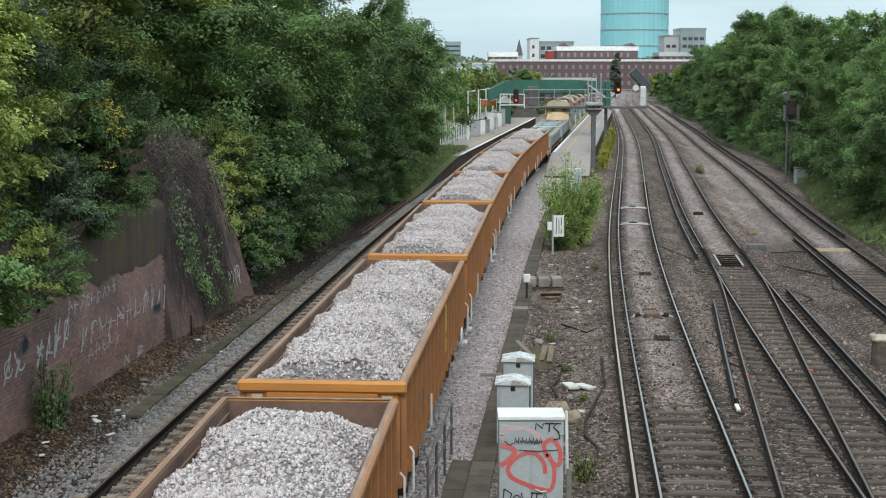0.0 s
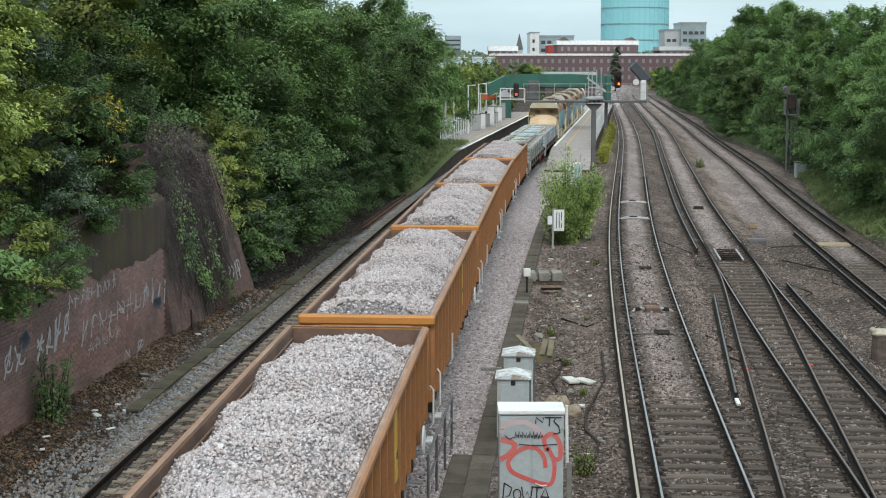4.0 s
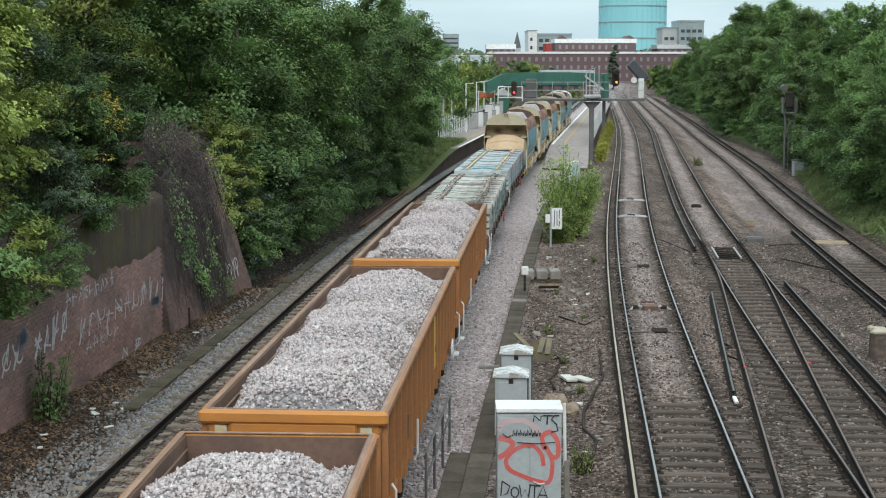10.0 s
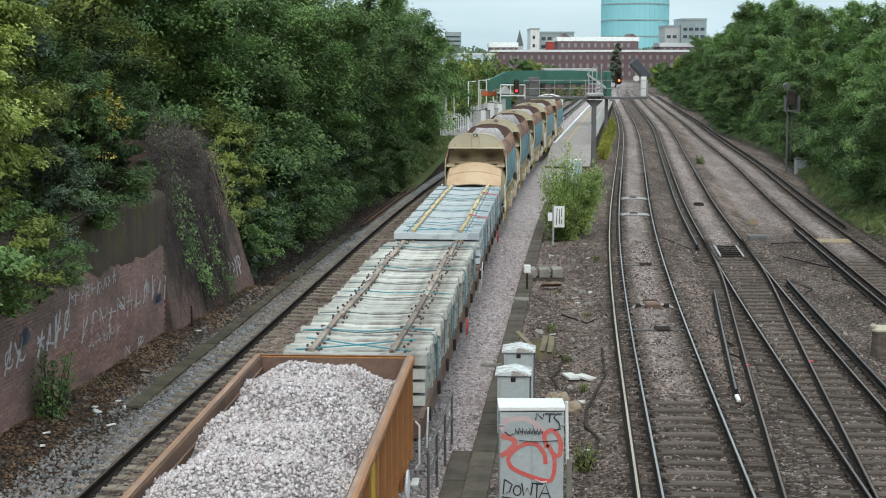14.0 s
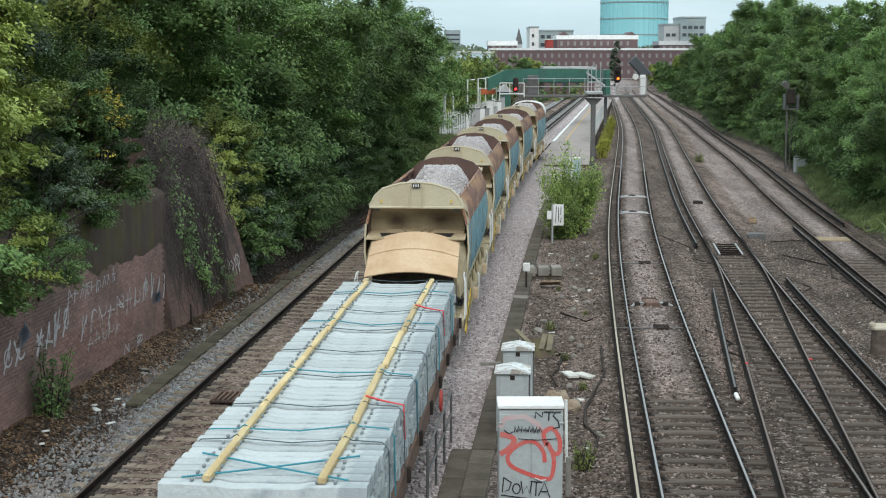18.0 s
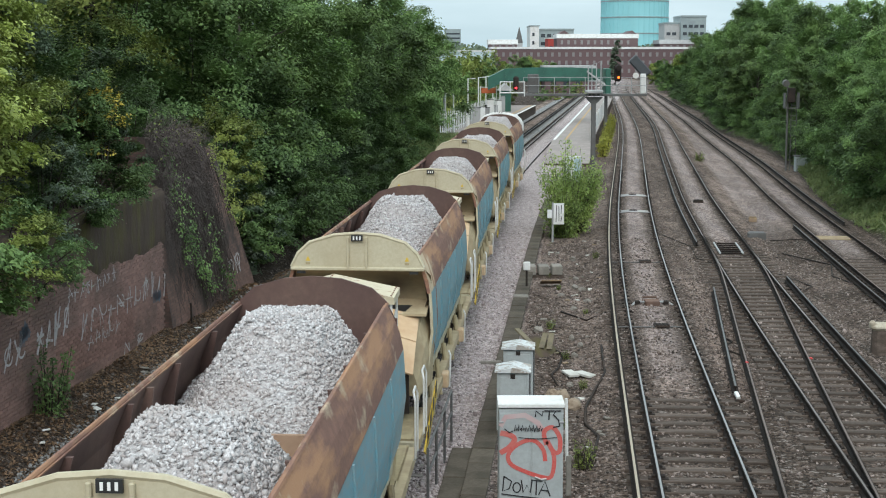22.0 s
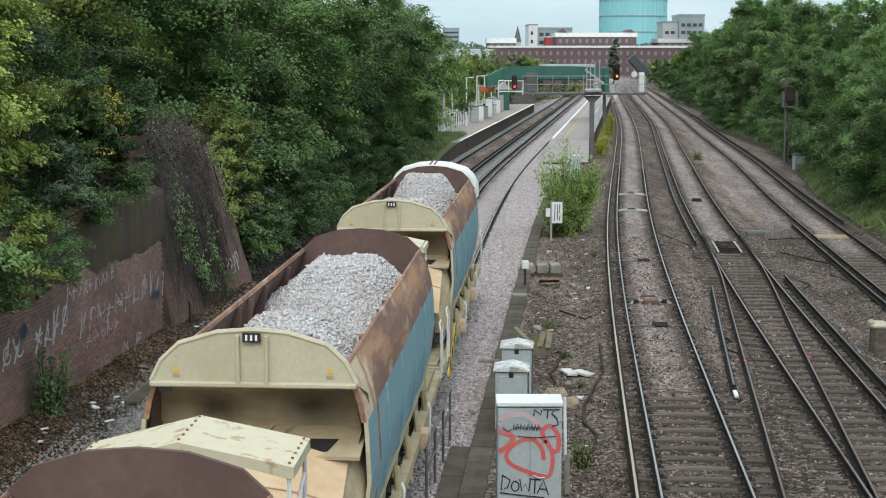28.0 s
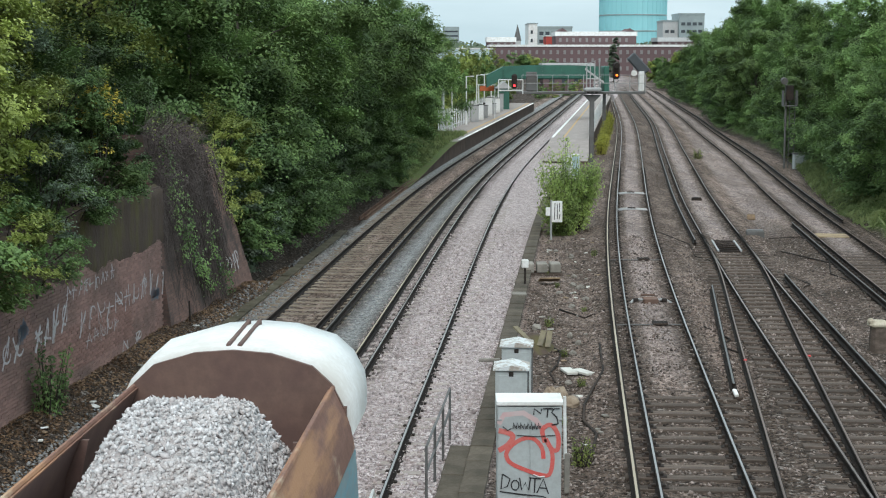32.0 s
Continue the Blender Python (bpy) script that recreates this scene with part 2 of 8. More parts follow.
BUFF = worn("rust_stained_buff_paint", (0.6, 0.45, 0.29), (0.46, 0.29, 0.16), (0.46, 0.31, 0.19), amount=(0.42, 0.7), scale=1.1, fine=12, rough=0.7, rel=0.05)
LOADSTONE = pebble("granite_ballast_load", [(0.3, 0.265, 0.265), (0.55, 0.5, 0.5), (0.66, 0.595, 0.59), (0.76, 0.705, 0.7), (0.52, 0.415, 0.4), (0.85, 0.81, 0.8)])

# ---- the lines of the railway: x of each track's middle as y runs away from the bridge ----


def ease_sum(y, y0, w):
    """The integral from far back to y of a soft step that rises from y0 over w."""
    u = min(1.0, max(0.0, (y - y0) / w))
    return w * (u**3 - u**4 / 2) + max(0.0, y - y0 - w)


def xb0(y):
    return -1.12 + 0.078 * (y - 34.24) + 0.046 * ease_sum(y, 45, 70) + 0.0007 * max(0.0, 30.0 - max(y, 5.0)) ** 2


def xb(y):
    return xb0(y) + 0.17 * (1 - smooth((y - 20) / 70))


def xa(y):
    return xb0(y) - 3.36


def x3(y):
    return 4.3 + 0.088 * (y - 23.4) + 0.035 * ease_sum(y, 25, 60) - 0.02 * ease_sum(y, 110, 80) + 0.05 * ease_sum(y, 300, 200)


def x4(y):
    return x3(y) + 3.4 - 0.15 * smooth((y - 50) / 30) + 0.3 * smooth((y - 110) / 60)


def x4d(y):
    """The line that leaves track 4 at the points, towards the bridge."""
    return x4(y) - 0.053 * 2.0 * math.log1p(math.exp((50.0 - y) / 2.0))


def x5(y):
    return x4(y) + 4.5 - 0.9 * smooth((y - 95) / 60)


def xt(y):
    return xb0(y) + 2.35 + 0.012 * (y - 23)


def x_left(y):
    """The foot of the cutting's side, left of the tracks."""
    return mix(-8.3 + 0.105 * (y - 27.2), xb0(y) - 5.9, smooth((y - 44) / 8)) - 2.2 * smooth((y - 92) / 22)


def x_right(y):
    return x5(y) + 2.5 + 0.8 * math.sin(y * 0.07)


TRACKS = (xa, xb, x3, x4, x5)
WALL_END = 46.6
PIER_START = 37.8


def n2(x, y, s):
    return noise.noise((x * s, y * s, 3.1))


def ground_z(x, y):
    calm = 1 - 0.9 * smooth((y - 60) / 12)
    z = -0.3 + 0.05 * calm * n2(x, y, 0.9)
    for k, tr in enumerate(TRACKS):
        d = abs(x - tr(y))
        top = (-0.185, -0.165, -0.18, -0.19, -0.175)[k] + 0.024 * calm * n2(x, y, 2.3)
        if k == 2:
            top += -0.018 * (1 - smooth((y - 31) / 1.5)) + 0.05 * smooth((y - 31) / 1.5)
        if k < 2:
            top += 0.04 * smooth((y - 70) / 20)
        if k == 3:
            top += 0.055 * smooth((y - 55) / 6)
        if k == 4:
            top += 0.055 * smooth((y - 52) / 6)
        u = smooth((d - 1.45) / 0.8)
        z = max(z, mix(top, -0.4, u))
    if xb(y) < x < xt(y) - 0.1:
        z = max(z, -0.19 - 0.03 * (x - xb(y) - 1) + 0.02 * n2(x, y, 2))
    left, right = x_left(y), x_right(y)
    if y < 50:
        z = max(z, -0.3 + (0.48 + 0.12 * n2(x, y, 0.8)) * (1 - smooth((x - left) / 1.25)) * (1 - smooth((y - 45) / 4)))
    if x < left:
        d = left - x
        z = max(z, -0.3 + min(4.2, d * (0.62 if y > WALL_END else 0.0)))
        if y <= WALL_END and d > 0.55:
            z = 3.6 + 0.1 * n2(x, y, 0.7)
    if x > right:
        z = max(z, -0.3 + min(5.0, (x - right) * 0.42))
    far = smooth((y - 330) / 150)
    return mix(z, -0.6, far)


def zone(x, y):
    """Which kind of ground: fresh pale stone, grey stone, earth, grass."""
    fresh = smooth((x - (xb(y) - 1.25 + 0.25 * n2(x, y, 0.6))) / 0.5) * (1 - smooth((x - xt(y)) / 0.25))
    grey = smooth((x - (xa(y) - 2.6)) / 0.5) * (1 - smooth((x - (xa(y) - 0.8)) / 0.3)) + smooth((x - (xa(y) + 0.95)) / 0.3) * (1 - fresh) * (1 if x < xb(y) else 0)
    bed = 0.0
    for tr, y0 in ((x3, 31), (x4, 56), (x5, 52)):
        bed = max(bed, (1 - smooth((abs(x - tr(y)) - 0.3) / 0.3)) * smooth((y - y0) / 4))
    bed = max(bed, 0.8 * smooth((x - x4(y) - 1.6) / 0.6) * (1 - smooth((x - x5(y) + 1.3) / 0.5)) * smooth((y - 56) / 12))
    fresh = max(fresh, bed * (0.34 + 0.3 * n2(x * 3, y * 0.3, 0.9)))
    earth = smooth((x_left(y) + 1.3 + 1.3 * (1 - smooth((y - 25) / 8)) + 0.4 * n2(x, y, 0.5) - x) / 0.6) + smooth((x - x_right(y) + 0.3) / 0.5)
    mid = smooth((x - xt(y) - 0.2) / 0.3) * (1 - smooth((x - x3(y) + 1.5) / 0.5))
    earth = max(earth, mid * (0.45 + 0.5 * n2(x, y, 0.8)))
    soot = smooth((x - x4(y) - 1.3) / 0.5) * (1 - smooth((x - x5(y) + 1.4) / 0.6)) * (1 - smooth((y - 58) / 10))
    earth = max(earth, soot * (0.75 + 0.5 * n2(x, y, 0.6)))
    # oil and soot along the rails, with their shade put into the ground colour
    for tr, offs in ((x3, (-1.16, -0.7525, 0.7525)), (x4, (-1.16, -0.7525, 0.7525)), (x5, (-0.7525, 0.7525, 1.16)), (xa, (-0.7525, 0.7525, 1.16)), (xb, (-1.16, -0.7525))):
        for o in offs:
            d = abs(x - tr(y) - o)
            if d < 0.5:
                earth = max(earth, (0.8 + 0.6 * n2(x, y, 0.9)) * (1 - smooth((d - 0.13) / 0.4)) * (0.75 if tr in (xa, xb) else 1) * (1.15 - 0.2 * smooth((y - 55) / 40)))
    earth = max(earth, (0.55 + 0.5 * n2(x, y * 0.3, 0.9)) * smooth((x - x3(y) - 0.9) / 0.3) * (1 - smooth((x - x4(y) + 1.2) / 0.4)) * smooth((y - 40) / 15))
    # oily, weedy bed near the bridge
    near_bed = smooth((x - x3(y) + 1.4) / 0.4) * (1 - smooth((y - 30.5) / 2.5))
    near_bed = max(near_bed, smooth((x - x4(y) + 1.2) / 0.5) * (1 - smooth((y - 52) / 6)) * 0.8)
    earth = max(earth, near_bed * (0.82 + 0.5 * n2(x, y, 1.1)))
    grass = smooth((x - x_right(y) - 0.2 + 0.8 * n2(x, y, 0.4)) / 0.7) * (1 if 52 < y < 240 else 0)
    grass = max(grass, smooth((x_left(y) + 1.2 - x) / 0.8) * smooth((y - 84) / 6) * (1 - smooth((y - 125) / 20)))
    return fresh, min(1, grey), min(1, max(0, earth)), min(1, grass)


def ballast_ground():
    m, n, l, b = material("track_ballast_and_earth", 0.95)
    b.inputs["Specular IOR Level"].default_value = 0.15
    v = coords(n, l)
    vo, vo2 = n.new("ShaderNodeTexVoronoi"), n.new("ShaderNodeTexVoronoi")
    vo.inputs["Scale"].default_value, vo2.inputs["Scale"].default_value = 17, 6.0
    l.new(v, vo.inputs["Vector"]), l.new(v, vo2.inputs["Vector"])
    sep, sep2 = n.new("ShaderNodeSeparateColor"), n.new("ShaderNodeSeparateColor")
    l.new(vo.outputs["Color"], sep.inputs["Color"]), l.new(vo2.outputs["Color"], sep2.inputs["Color"])
    r = sep.outputs["Red"]
    attr = n.new("ShaderNodeVertexColor")
    attr.layer_name = "zone"
    za = n.new("ShaderNodeSeparateColor")
    l.new(attr.outputs["Color"], za.inputs["Color"])
    patch = noise_fac(n, l, coords(n, l, (1, 0.1, 1)), 0.9, 5, 0.4, 0.62)
    speck = noise_fac(n, l, v, 3.5, 5, 0.4, 0.62)
    brown = blend(n, l, r, (0.03, 0.02, 0.015), (0.25, 0.185, 0.15))
    brown = blend(n, l, patch, brown, blend(n, l, r, (0.085, 0.06, 0.05), (0.52, 0.4, 0.34)))
    fresh = blend(n, l, r, (0.22, 0.18, 0.178), (0.76, 0.67, 0.665))
    fresh = blend(n, l, speck, fresh, blend(n, l, 0.5, fresh, (0.3, 0.25, 0.24)))
    grey = blend(n, l, r, (0.13, 0.135, 0.135), (0.4, 0.41, 0.41))
    earth = blend(n, l, r, (0.016, 0.012, 0.01), (0.095, 0.068, 0.05))
    earth = blend(n, l, speck, earth, blend(n, l, r, (0.028, 0.022, 0.018), (0.095, 0.074, 0.062)))
    grass = blend(n, l, r, (0.05, 0.085, 0.02), (0.13, 0.2, 0.05))
    brown = blend(n, l, noise_fac(n, l, coords(n, l, (1, 0.4, 1)), 4.0, 5, 0.5, 0.62), brown, blend(n, l, 0.62, brown, (0.028, 0.02, 0.016)))
    c = blend(n, l, za.outputs["Green"], brown, grey)
    c = blend(n, l, za.outputs["Red"], c, fresh)
    c = blend(n, l, za.outputs["Blue"], c, earth)
    c = blend(n, l, attr.outputs["Alpha"], c, grass)
    c = blend(n, l, noise_fac(n, l, v, 8.0, 4, 0.56, 0.66), c, blend(n, l, 0.5, c, (0.5, 0.44, 0.4)))
    l.new(c, b.inputs["Base Color"])
    inv = n.new("ShaderNodeMath")
    inv.operation, inv.inputs[0].default_value = "SUBTRACT", 1.0
    l.new(vo.outputs["Distance"], inv.inputs[1])
    bump(n, l, b, inv.outputs["Value"], 1.0, 0.07)
    return m


def build_ground():
    xs = [-2500, -700, -200, -80, -40, -25, -18] + [-15 + 0.19 * i for i in range(248)] + [33, 36, 40, 48, 60, 90, 200, 700, 2500]
    ys = [-400, -200, -100, -50, -20, 0, 10, 15] + [18 + 0.3 * i for i in range(160)] + [66.5 + 0.8 * i for i in range(110)]
    ys += [156 + 3 * i for i in range(50)] + [310, 330, 360, 400, 460, 540, 700, 1000, 1600, 2600, 4500]
    nx, ny = len(xs), len(ys)
    lane = [x3(min(300, max(18, y))) - x3(30) for y in ys]  # the mesh runs along the curving tracks
    vs = [(x + o, y, ground_z(x + o, min(y, 500))) for y, o in zip(ys, lane) for x in xs]
    fs = [(j * nx + i, j * nx + i + 1, j * nx + nx + i + 1, j * nx + nx + i) for j in range(ny - 1) for i in range(nx - 1)]
    g = Geo()
    g.v, g.f, g.m = vs, fs, [0] * len(fs)
    me = g.mesh("ground", ballast_ground(), True)
    at = me.color_attributes.new("zone", "FLOAT_COLOR", "POINT")
    at.data.foreach_set("color", [c for x, y, _ in vs for c in zone(x, min(y, 500))])
    return tagged(new("ground", me), "railway cutting floor of brown ballast, earth and grass", "ground", kind="structure")


build_ground()

RAIL = [(-0.07, -0.16), (-0.07, -0.148), (-0.012, -0.125), (-0.012, -0.045), (-0.034, -0.03), (-0.033, -0.006), (-0.019, 0.0)]
RAIL = RAIL + [(-a, b) for a, b in reversed(RAIL)]
FAR_Y = [-190, -120, -60, -20, 0] + [10 + 2 * i for i in range(60)] + [130 + 5 * i for i in range(46)] + [370, 400, 440]


def rail_geo(line, off, ys=FAR_Y, lift=0.0, wide=1.0):
    g, n = Geo(), len(RAIL)
    for j, y in enumerate(ys):
        g.v += [(line(y) + off + a * wide, y, b + lift) for a, b in RAIL]
    for j in range(len(ys) - 1):
        for k in range(n):
            q = (k + 1) % n
            g.f.append((j * n + k, j * n + q, j * n + n + q, j * n + n + k))
            g.m.append(1 if k == 6 else 0)
    g.f += [tuple(range(n - 1, -1, -1)), tuple(range((len(ys) - 1) * n, len(ys) * n))]
    g.m += [0, 0]
    return g


def sleeper_mesh(kind):
    g = Geo()
    if kind == "timber":
        g.box((0, 0, -0.215), (2.6, 0.255, 0.13), ch=0.012)
        for s in (-1, 1):
            g.box((s * 0.7525, 0, -0.143), (0.36, 0.17, 0.03), 1, ch=0.01)
            g.box((s * 0.7525 - 0.085, 0, -0.115), (0.07, 0.11, 0.07), 1, ch=0.012)
            g.box((s * 0.7525 + 0.085, 0, -0.115), (0.07, 0.11, 0.07), 1, ch=0.012)
        return g.mesh("sleeper", [TIMBER, BLACKISH])
    for s in (-1, 1):
        g.prism([(-0.14, -0.26), (0.14, -0.26), (0.1, -0.155), (-0.1, -0.155)], s * 0.45, s * 1.25, axis="x")
        g.box((s * 0.7525 - 0.1, 0, -0.14), (0.06, 0.1, 0.04), 1, ch=0.01)
        g.box((s * 0.7525 + 0.1, 0, -0.14), (0.06, 0.1, 0.04), 1, ch=0.01)
    g.prism([(-0.135, -0.26), (0.135, -0.26), (0.09, -0.175), (-0.09, -0.175)], -0.45, 0.45, axis="x")
    return g.mesh("sleeper", [CONCRETE if kind == "concrete" else CONCRETE_PALE, BLACKISH])


def build_track(name, line, kind, live, spacing, label, near=(19, 96), head=SHINE, live_top=LIVE):
    t = thing(name, label, "railway track", kind="structure")
    for off in (-0.7525, 0.7525):
        part("rail", rail_geo(line, off), [STEEL, head], t)
    for side, y0, y1 in live:
        ys = [y for y in FAR_Y if y0 < y < y1]
        part("conductor_rail", rail_geo(line, side * 1.16, [y0] + ys + [y1], 0.06, 1.15), [STEEL, live_top], t)
        pots = Geo()
        y = max(y0 + 0.4, 19)
        while y < min(y1, 130):
            pots.tube([(line(y) + side * 1.16, y, -0.22), (line(y) + side * 1.16, y, -0.1)], 0.06, 6)
            y += 2.6
        part("insulator", pots, CONCRETE, t, kind and "row of small pale insulator pots")
    me = sleeper_mesh(kind)
    y, rng = near[0], random.Random(name)
    while y < near[1]:
        turn = -math.atan((line(y + 0.5) - line(y - 0.5)))
        ob = part("sleeper", me, None, t)
        ob.matrix_basis = pose(line(y) + rng.uniform(-0.02, 0.02), y, rng.uniform(-0.012, 0.006), 0, 0, math.degrees(turn) + rng.uniform(-0.6, 0.6))
        y += spacing
    g = Geo()
    while y < 300:
        g.box((line(y), y, -0.2), (2.5, 0.25, 0.1))
        y += spacing if y < 170 else spacing * 2
    y = near[0] - spacing
    while y > -190:
        g.box((line(y), y, -0.21), (2.5, 0.25, 0.12))
        y -= spacing
    far = part("sleepers", g, TIMBER if kind == "timber" else CONCRETE, t)
    far["kind"] = "stuff"
    return t


build_track("track_1", xa, "concrete", [(1, -190, 300)], 0.65, "railway track with brown concrete sleepers and a third rail", head=DULL, live_top=LIVE_DARK)
build_track("track_2", xb, "pale", [(-1, -190, 300)], 0.65, "railway track bedded in fresh pale ballast, with third rail")
build_track("track_3", x3, "timber", [(-1, -190, 300)], 0.68, "railway track on dark timber sleepers with a third rail")
build_track("track_4", x4, "timber", [(-1, 57, 300), (1, 19, 48)], 0.68, "railway track on dark timber sleepers running through points", head=SEMI, live_top=LIVE_DARK)
build_track("track_5", x5, "timber", [(1, 64, 300), (-1, 19, 63)], 0.68, "railway track on brown ballast beside the tree-covered bank", near=(40, 96), head=DULL, live_top=LIVE_DARK)
DIV_Y = [-190, -100, -40, 0] + [10 + 1.5 * i for i in range(34)]
diverging = thing("track_6", "rusty rails of points leaving the line towards the bridge", "railway track", kind="structure")
for o in (-0.7525, 0.7525):
    part("rail", rail_geo(x4d, o, DIV_Y), [STEEL, DULL], diverging)
part("conductor_rail", rail_geo(x4d, -1.16, [31.6, 33, 35, 37, 39, 41, 43, 45.6], 0.06, 1.15), [STEEL, LIVE_DARK], diverging)

# ---- the train: seven loaded box wagons, two flat wagons with sleepers, five hopper wagons ----
BRIGHT_ORANGE = worn("bright_orange_end_paint", (0.52, 0.215, 0.04), (0.4, 0.165, 0.045), (0.36, 0.16, 0.05), amount=(0.42, 0.7), scale=1.6, fine=14, rough=0.45, rel=0.06, stretch=(0.6, 1, 2.0))
SCUFFED = worn("scuffed_brown_steel", (0.25, 0.15, 0.1), (0.36, 0.25, 0.18), (0.16, 0.1, 0.075), amount=(0.45, 0.62), scale=2.4, stretch=(2, 0.4, 2), fine=9, rough=0.6, rel=0.1)
# side sheets: a darker, browner orange than the ribs and rails
DARK_ORANGE = worn("dark_orange_plate", (0.22, 0.1, 0.04), (0.13, 0.07, 0.04), (0.11, 0.06, 0.035), amount=(0.4, 0.66), scale=1.8, fine=16, rough=0.65, rel=0.1)
BLUE = worn("faded_blue_wagon_paint", (0.125, 0.32, 0.4), (0.25, 0.37, 0.39), (0.3, 0.24, 0.19), amount=(0.48, 0.68), scale=1.1, stretch=(1, 0.5, 1.4), fine=8, rough=0.55, rel=0.05)


def rim_paint():
    """Maroon paint gone to orange rust in long streaks, with scraps of cream left on it."""
    m, n, l, b = material("rust_brown_hopper_rim", 0.75)
    v = coords(n, l)
    c = blend(n, l, noise_fac(n, l, v, 9, 4, 0.3, 0.7), (0.15, 0.075, 0.055), (0.22, 0.11, 0.08))
    c = blend(n, l, noise_fac(n, l, coords(n, l, (1.2, 0.3, 1.6)), 1.5, 6, 0.47, 0.6), c, (0.36, 0.19, 0.1))
    c = blend(n, l, noise_fac(n, l, coords(n, l, (0.8, 0.5, 0.8)), 2.1, 8, 0.57, 0.68), c, (0.46, 0.36, 0.25))
    l.new(c, b.inputs["Base Color"])
    bump(n, l, b, noise_fac(n, l, v, 24, 3, 0.3, 0.7), 0.1)
    return m


RIM = rim_paint()
DARKBROWN = worn("brown_hopper_lining", (0.11, 0.062, 0.052), (0.15, 0.09, 0.07), (0.075, 0.045, 0.04), fine=9, rough=0.8, rel=0.1)
SOOT = worn("grimy_cream_paint", (0.38, 0.31, 0.18), (0.12, 0.09, 0.055), (0.28, 0.22, 0.13), amount=(0.5, 0.68), scale=1.0, fine=9, rough=0.75)
FLAKECREAM = worn("flaking_cream_over_rust", (0.56, 0.46, 0.32), (0.3, 0.15, 0.08), (0.4, 0.27, 0.16), amount=(0.5, 0.6), scale=2.2, stretch=(0.8, 1.5, 0.8), fine=7, rough=0.7, rel=0.05)
FLAKECREAM_PALE = worn("flaking_cream_roof", (0.56, 0.5, 0.36), (0.32, 0.17, 0.1), (0.48, 0.41, 0.29), amount=(0.57, 0.63), scale=4.5, fine=9, rough=0.7, rel=0.05)
TANRUST = worn("tan_rust_plate", (0.36, 0.24, 0.16), (0.24, 0.14, 0.1), (0.28, 0.18, 0.12), amount=(0.42, 0.62), scale=1.5, fine=9, rough=0.8, rel=0.05)


def exhaust_stained():
    """Grimy cream paint with two brown exhaust stains and a dusty lower edge."""
    m, n, l, b = material("exhaust_stained_cream", 0.8)
    v = coords(n, l)
    c = blend(n, l, noise_fac(n, l, coords(n, l, (0.5, 1, 2)), 1.6, 5, 0.42, 0.62), (0.36, 0.29, 0.18), (0.24, 0.19, 0.115))
    wob = n.new("ShaderNodeTexNoise")
    wob.inputs["Scale"].default_value, wob.inputs["Detail"].default_value = 3.5, 4
    l.new(v, wob.inputs["Vector"])
    for x, r in ((0.6, 0.5), (-0.55, 0.4)):
        d, mr, ad = n.new("ShaderNodeVectorMath"), n.new("ShaderNodeMapRange"), n.new("ShaderNodeMath")
        d.operation, d.inputs[1].default_value = "DISTANCE", (x, -4.75, 3.02)
        l.new(v, d.inputs[0])
        ad.operation = "MULTIPLY_ADD"
        l.new(wob.outputs["Fac"], ad.inputs[0])
        ad.inputs[1].default_value = 0.3
        l.new(d.outputs["Value"], ad.inputs[2])
        mr.inputs["From Min"].default_value, mr.inputs["From Max"].default_value = 0.2, r + 0.12
        mr.inputs["To Min"].default_value, mr.inputs["To Max"].default_value = 0.85, 0.0
        l.new(ad.outputs["Value"], mr.inputs["Value"])
        c = blend(n, l, mr.outputs["Result"], c, (0.045, 0.027, 0.018))
    l.new(c, b.inputs["Base Color"])
    return m


EXHAUST = exhaust_stained()
GRIMY_CREAM = worn("dusty_cream_deck", (0.46, 0.38, 0.24), (0.33, 0.26, 0.16), (0.3, 0.23, 0.14), amount=(0.42, 0.66), scale=2.0, fine=10, rough=0.75, rel=0.05)
HOPSTONE = pebble("white_granite_load", [(0.3, 0.29, 0.29), (0.56, 0.545, 0.55), (0.66, 0.64, 0.65), (0.74, 0.72, 0.73), (0.5, 0.44, 0.43), (0.84, 0.83, 0.84)])
BLACKPAINT = plain("black_plate", (0.02, 0.02, 0.02), 0.5)
WHITEBAR = plain("white_lettering", (0.8, 0.8, 0.78), 0.6)
PALE_SLEEPER = worn("new_pale_concrete", (0.45, 0.49, 0.495), (0.28, 0.32, 0.335), (0.33, 0.365, 0.375), amount=(0.54, 0.62), scale=1.4, fine=16, rough=0.8, vary=0.12)
OLD_SLEEPER = worn("used_brown_grey_concrete", (0.5, 0.505, 0.465), (0.24, 0.22, 0.19), (0.36, 0.345, 0.31), amount=(0.46, 0.6), scale=1.7, fine=14, rough=0.85, vary=0.25)
DARK_BATTEN = worn("weathered_dark_batten", (0.27, 0.21, 0.18), (0.4, 0.33, 0.27), (0.1, 0.08, 0.065), stretch=(3, 0.5, 3), fine=20, rough=0.85, vary=0.4)
RUSTY_CLIP = plain("rusty_rail_clip", (0.08, 0.05, 0.04), 0.8)
GREY_CLIP = plain("grey_rail_clip", (0.2, 0.23, 0.24), 0.6)
BATTEN = worn("new_yellow_batten", (0.62, 0.5, 0.27), (0.5, 0.37, 0.18), (0.4, 0.29, 0.15), stretch=(3, 0.5, 3), fine=20, rough=0.8, vary=0.2)
OLD_BATTEN = worn("weathered_batten", (0.3, 0.22, 0.15), (0.42, 0.31, 0.18), (0.16, 0.12, 0.09), stretch=(3, 0.5, 3), fine=20, rough=0.85, vary=0.3)
STRAP = plain("teal_lashing_strap", (0.03, 0.22, 0.28), 0.7)
STRAP_DARK = plain("dark_lashing_rope", (0.06, 0.09, 0.1), 0.8)
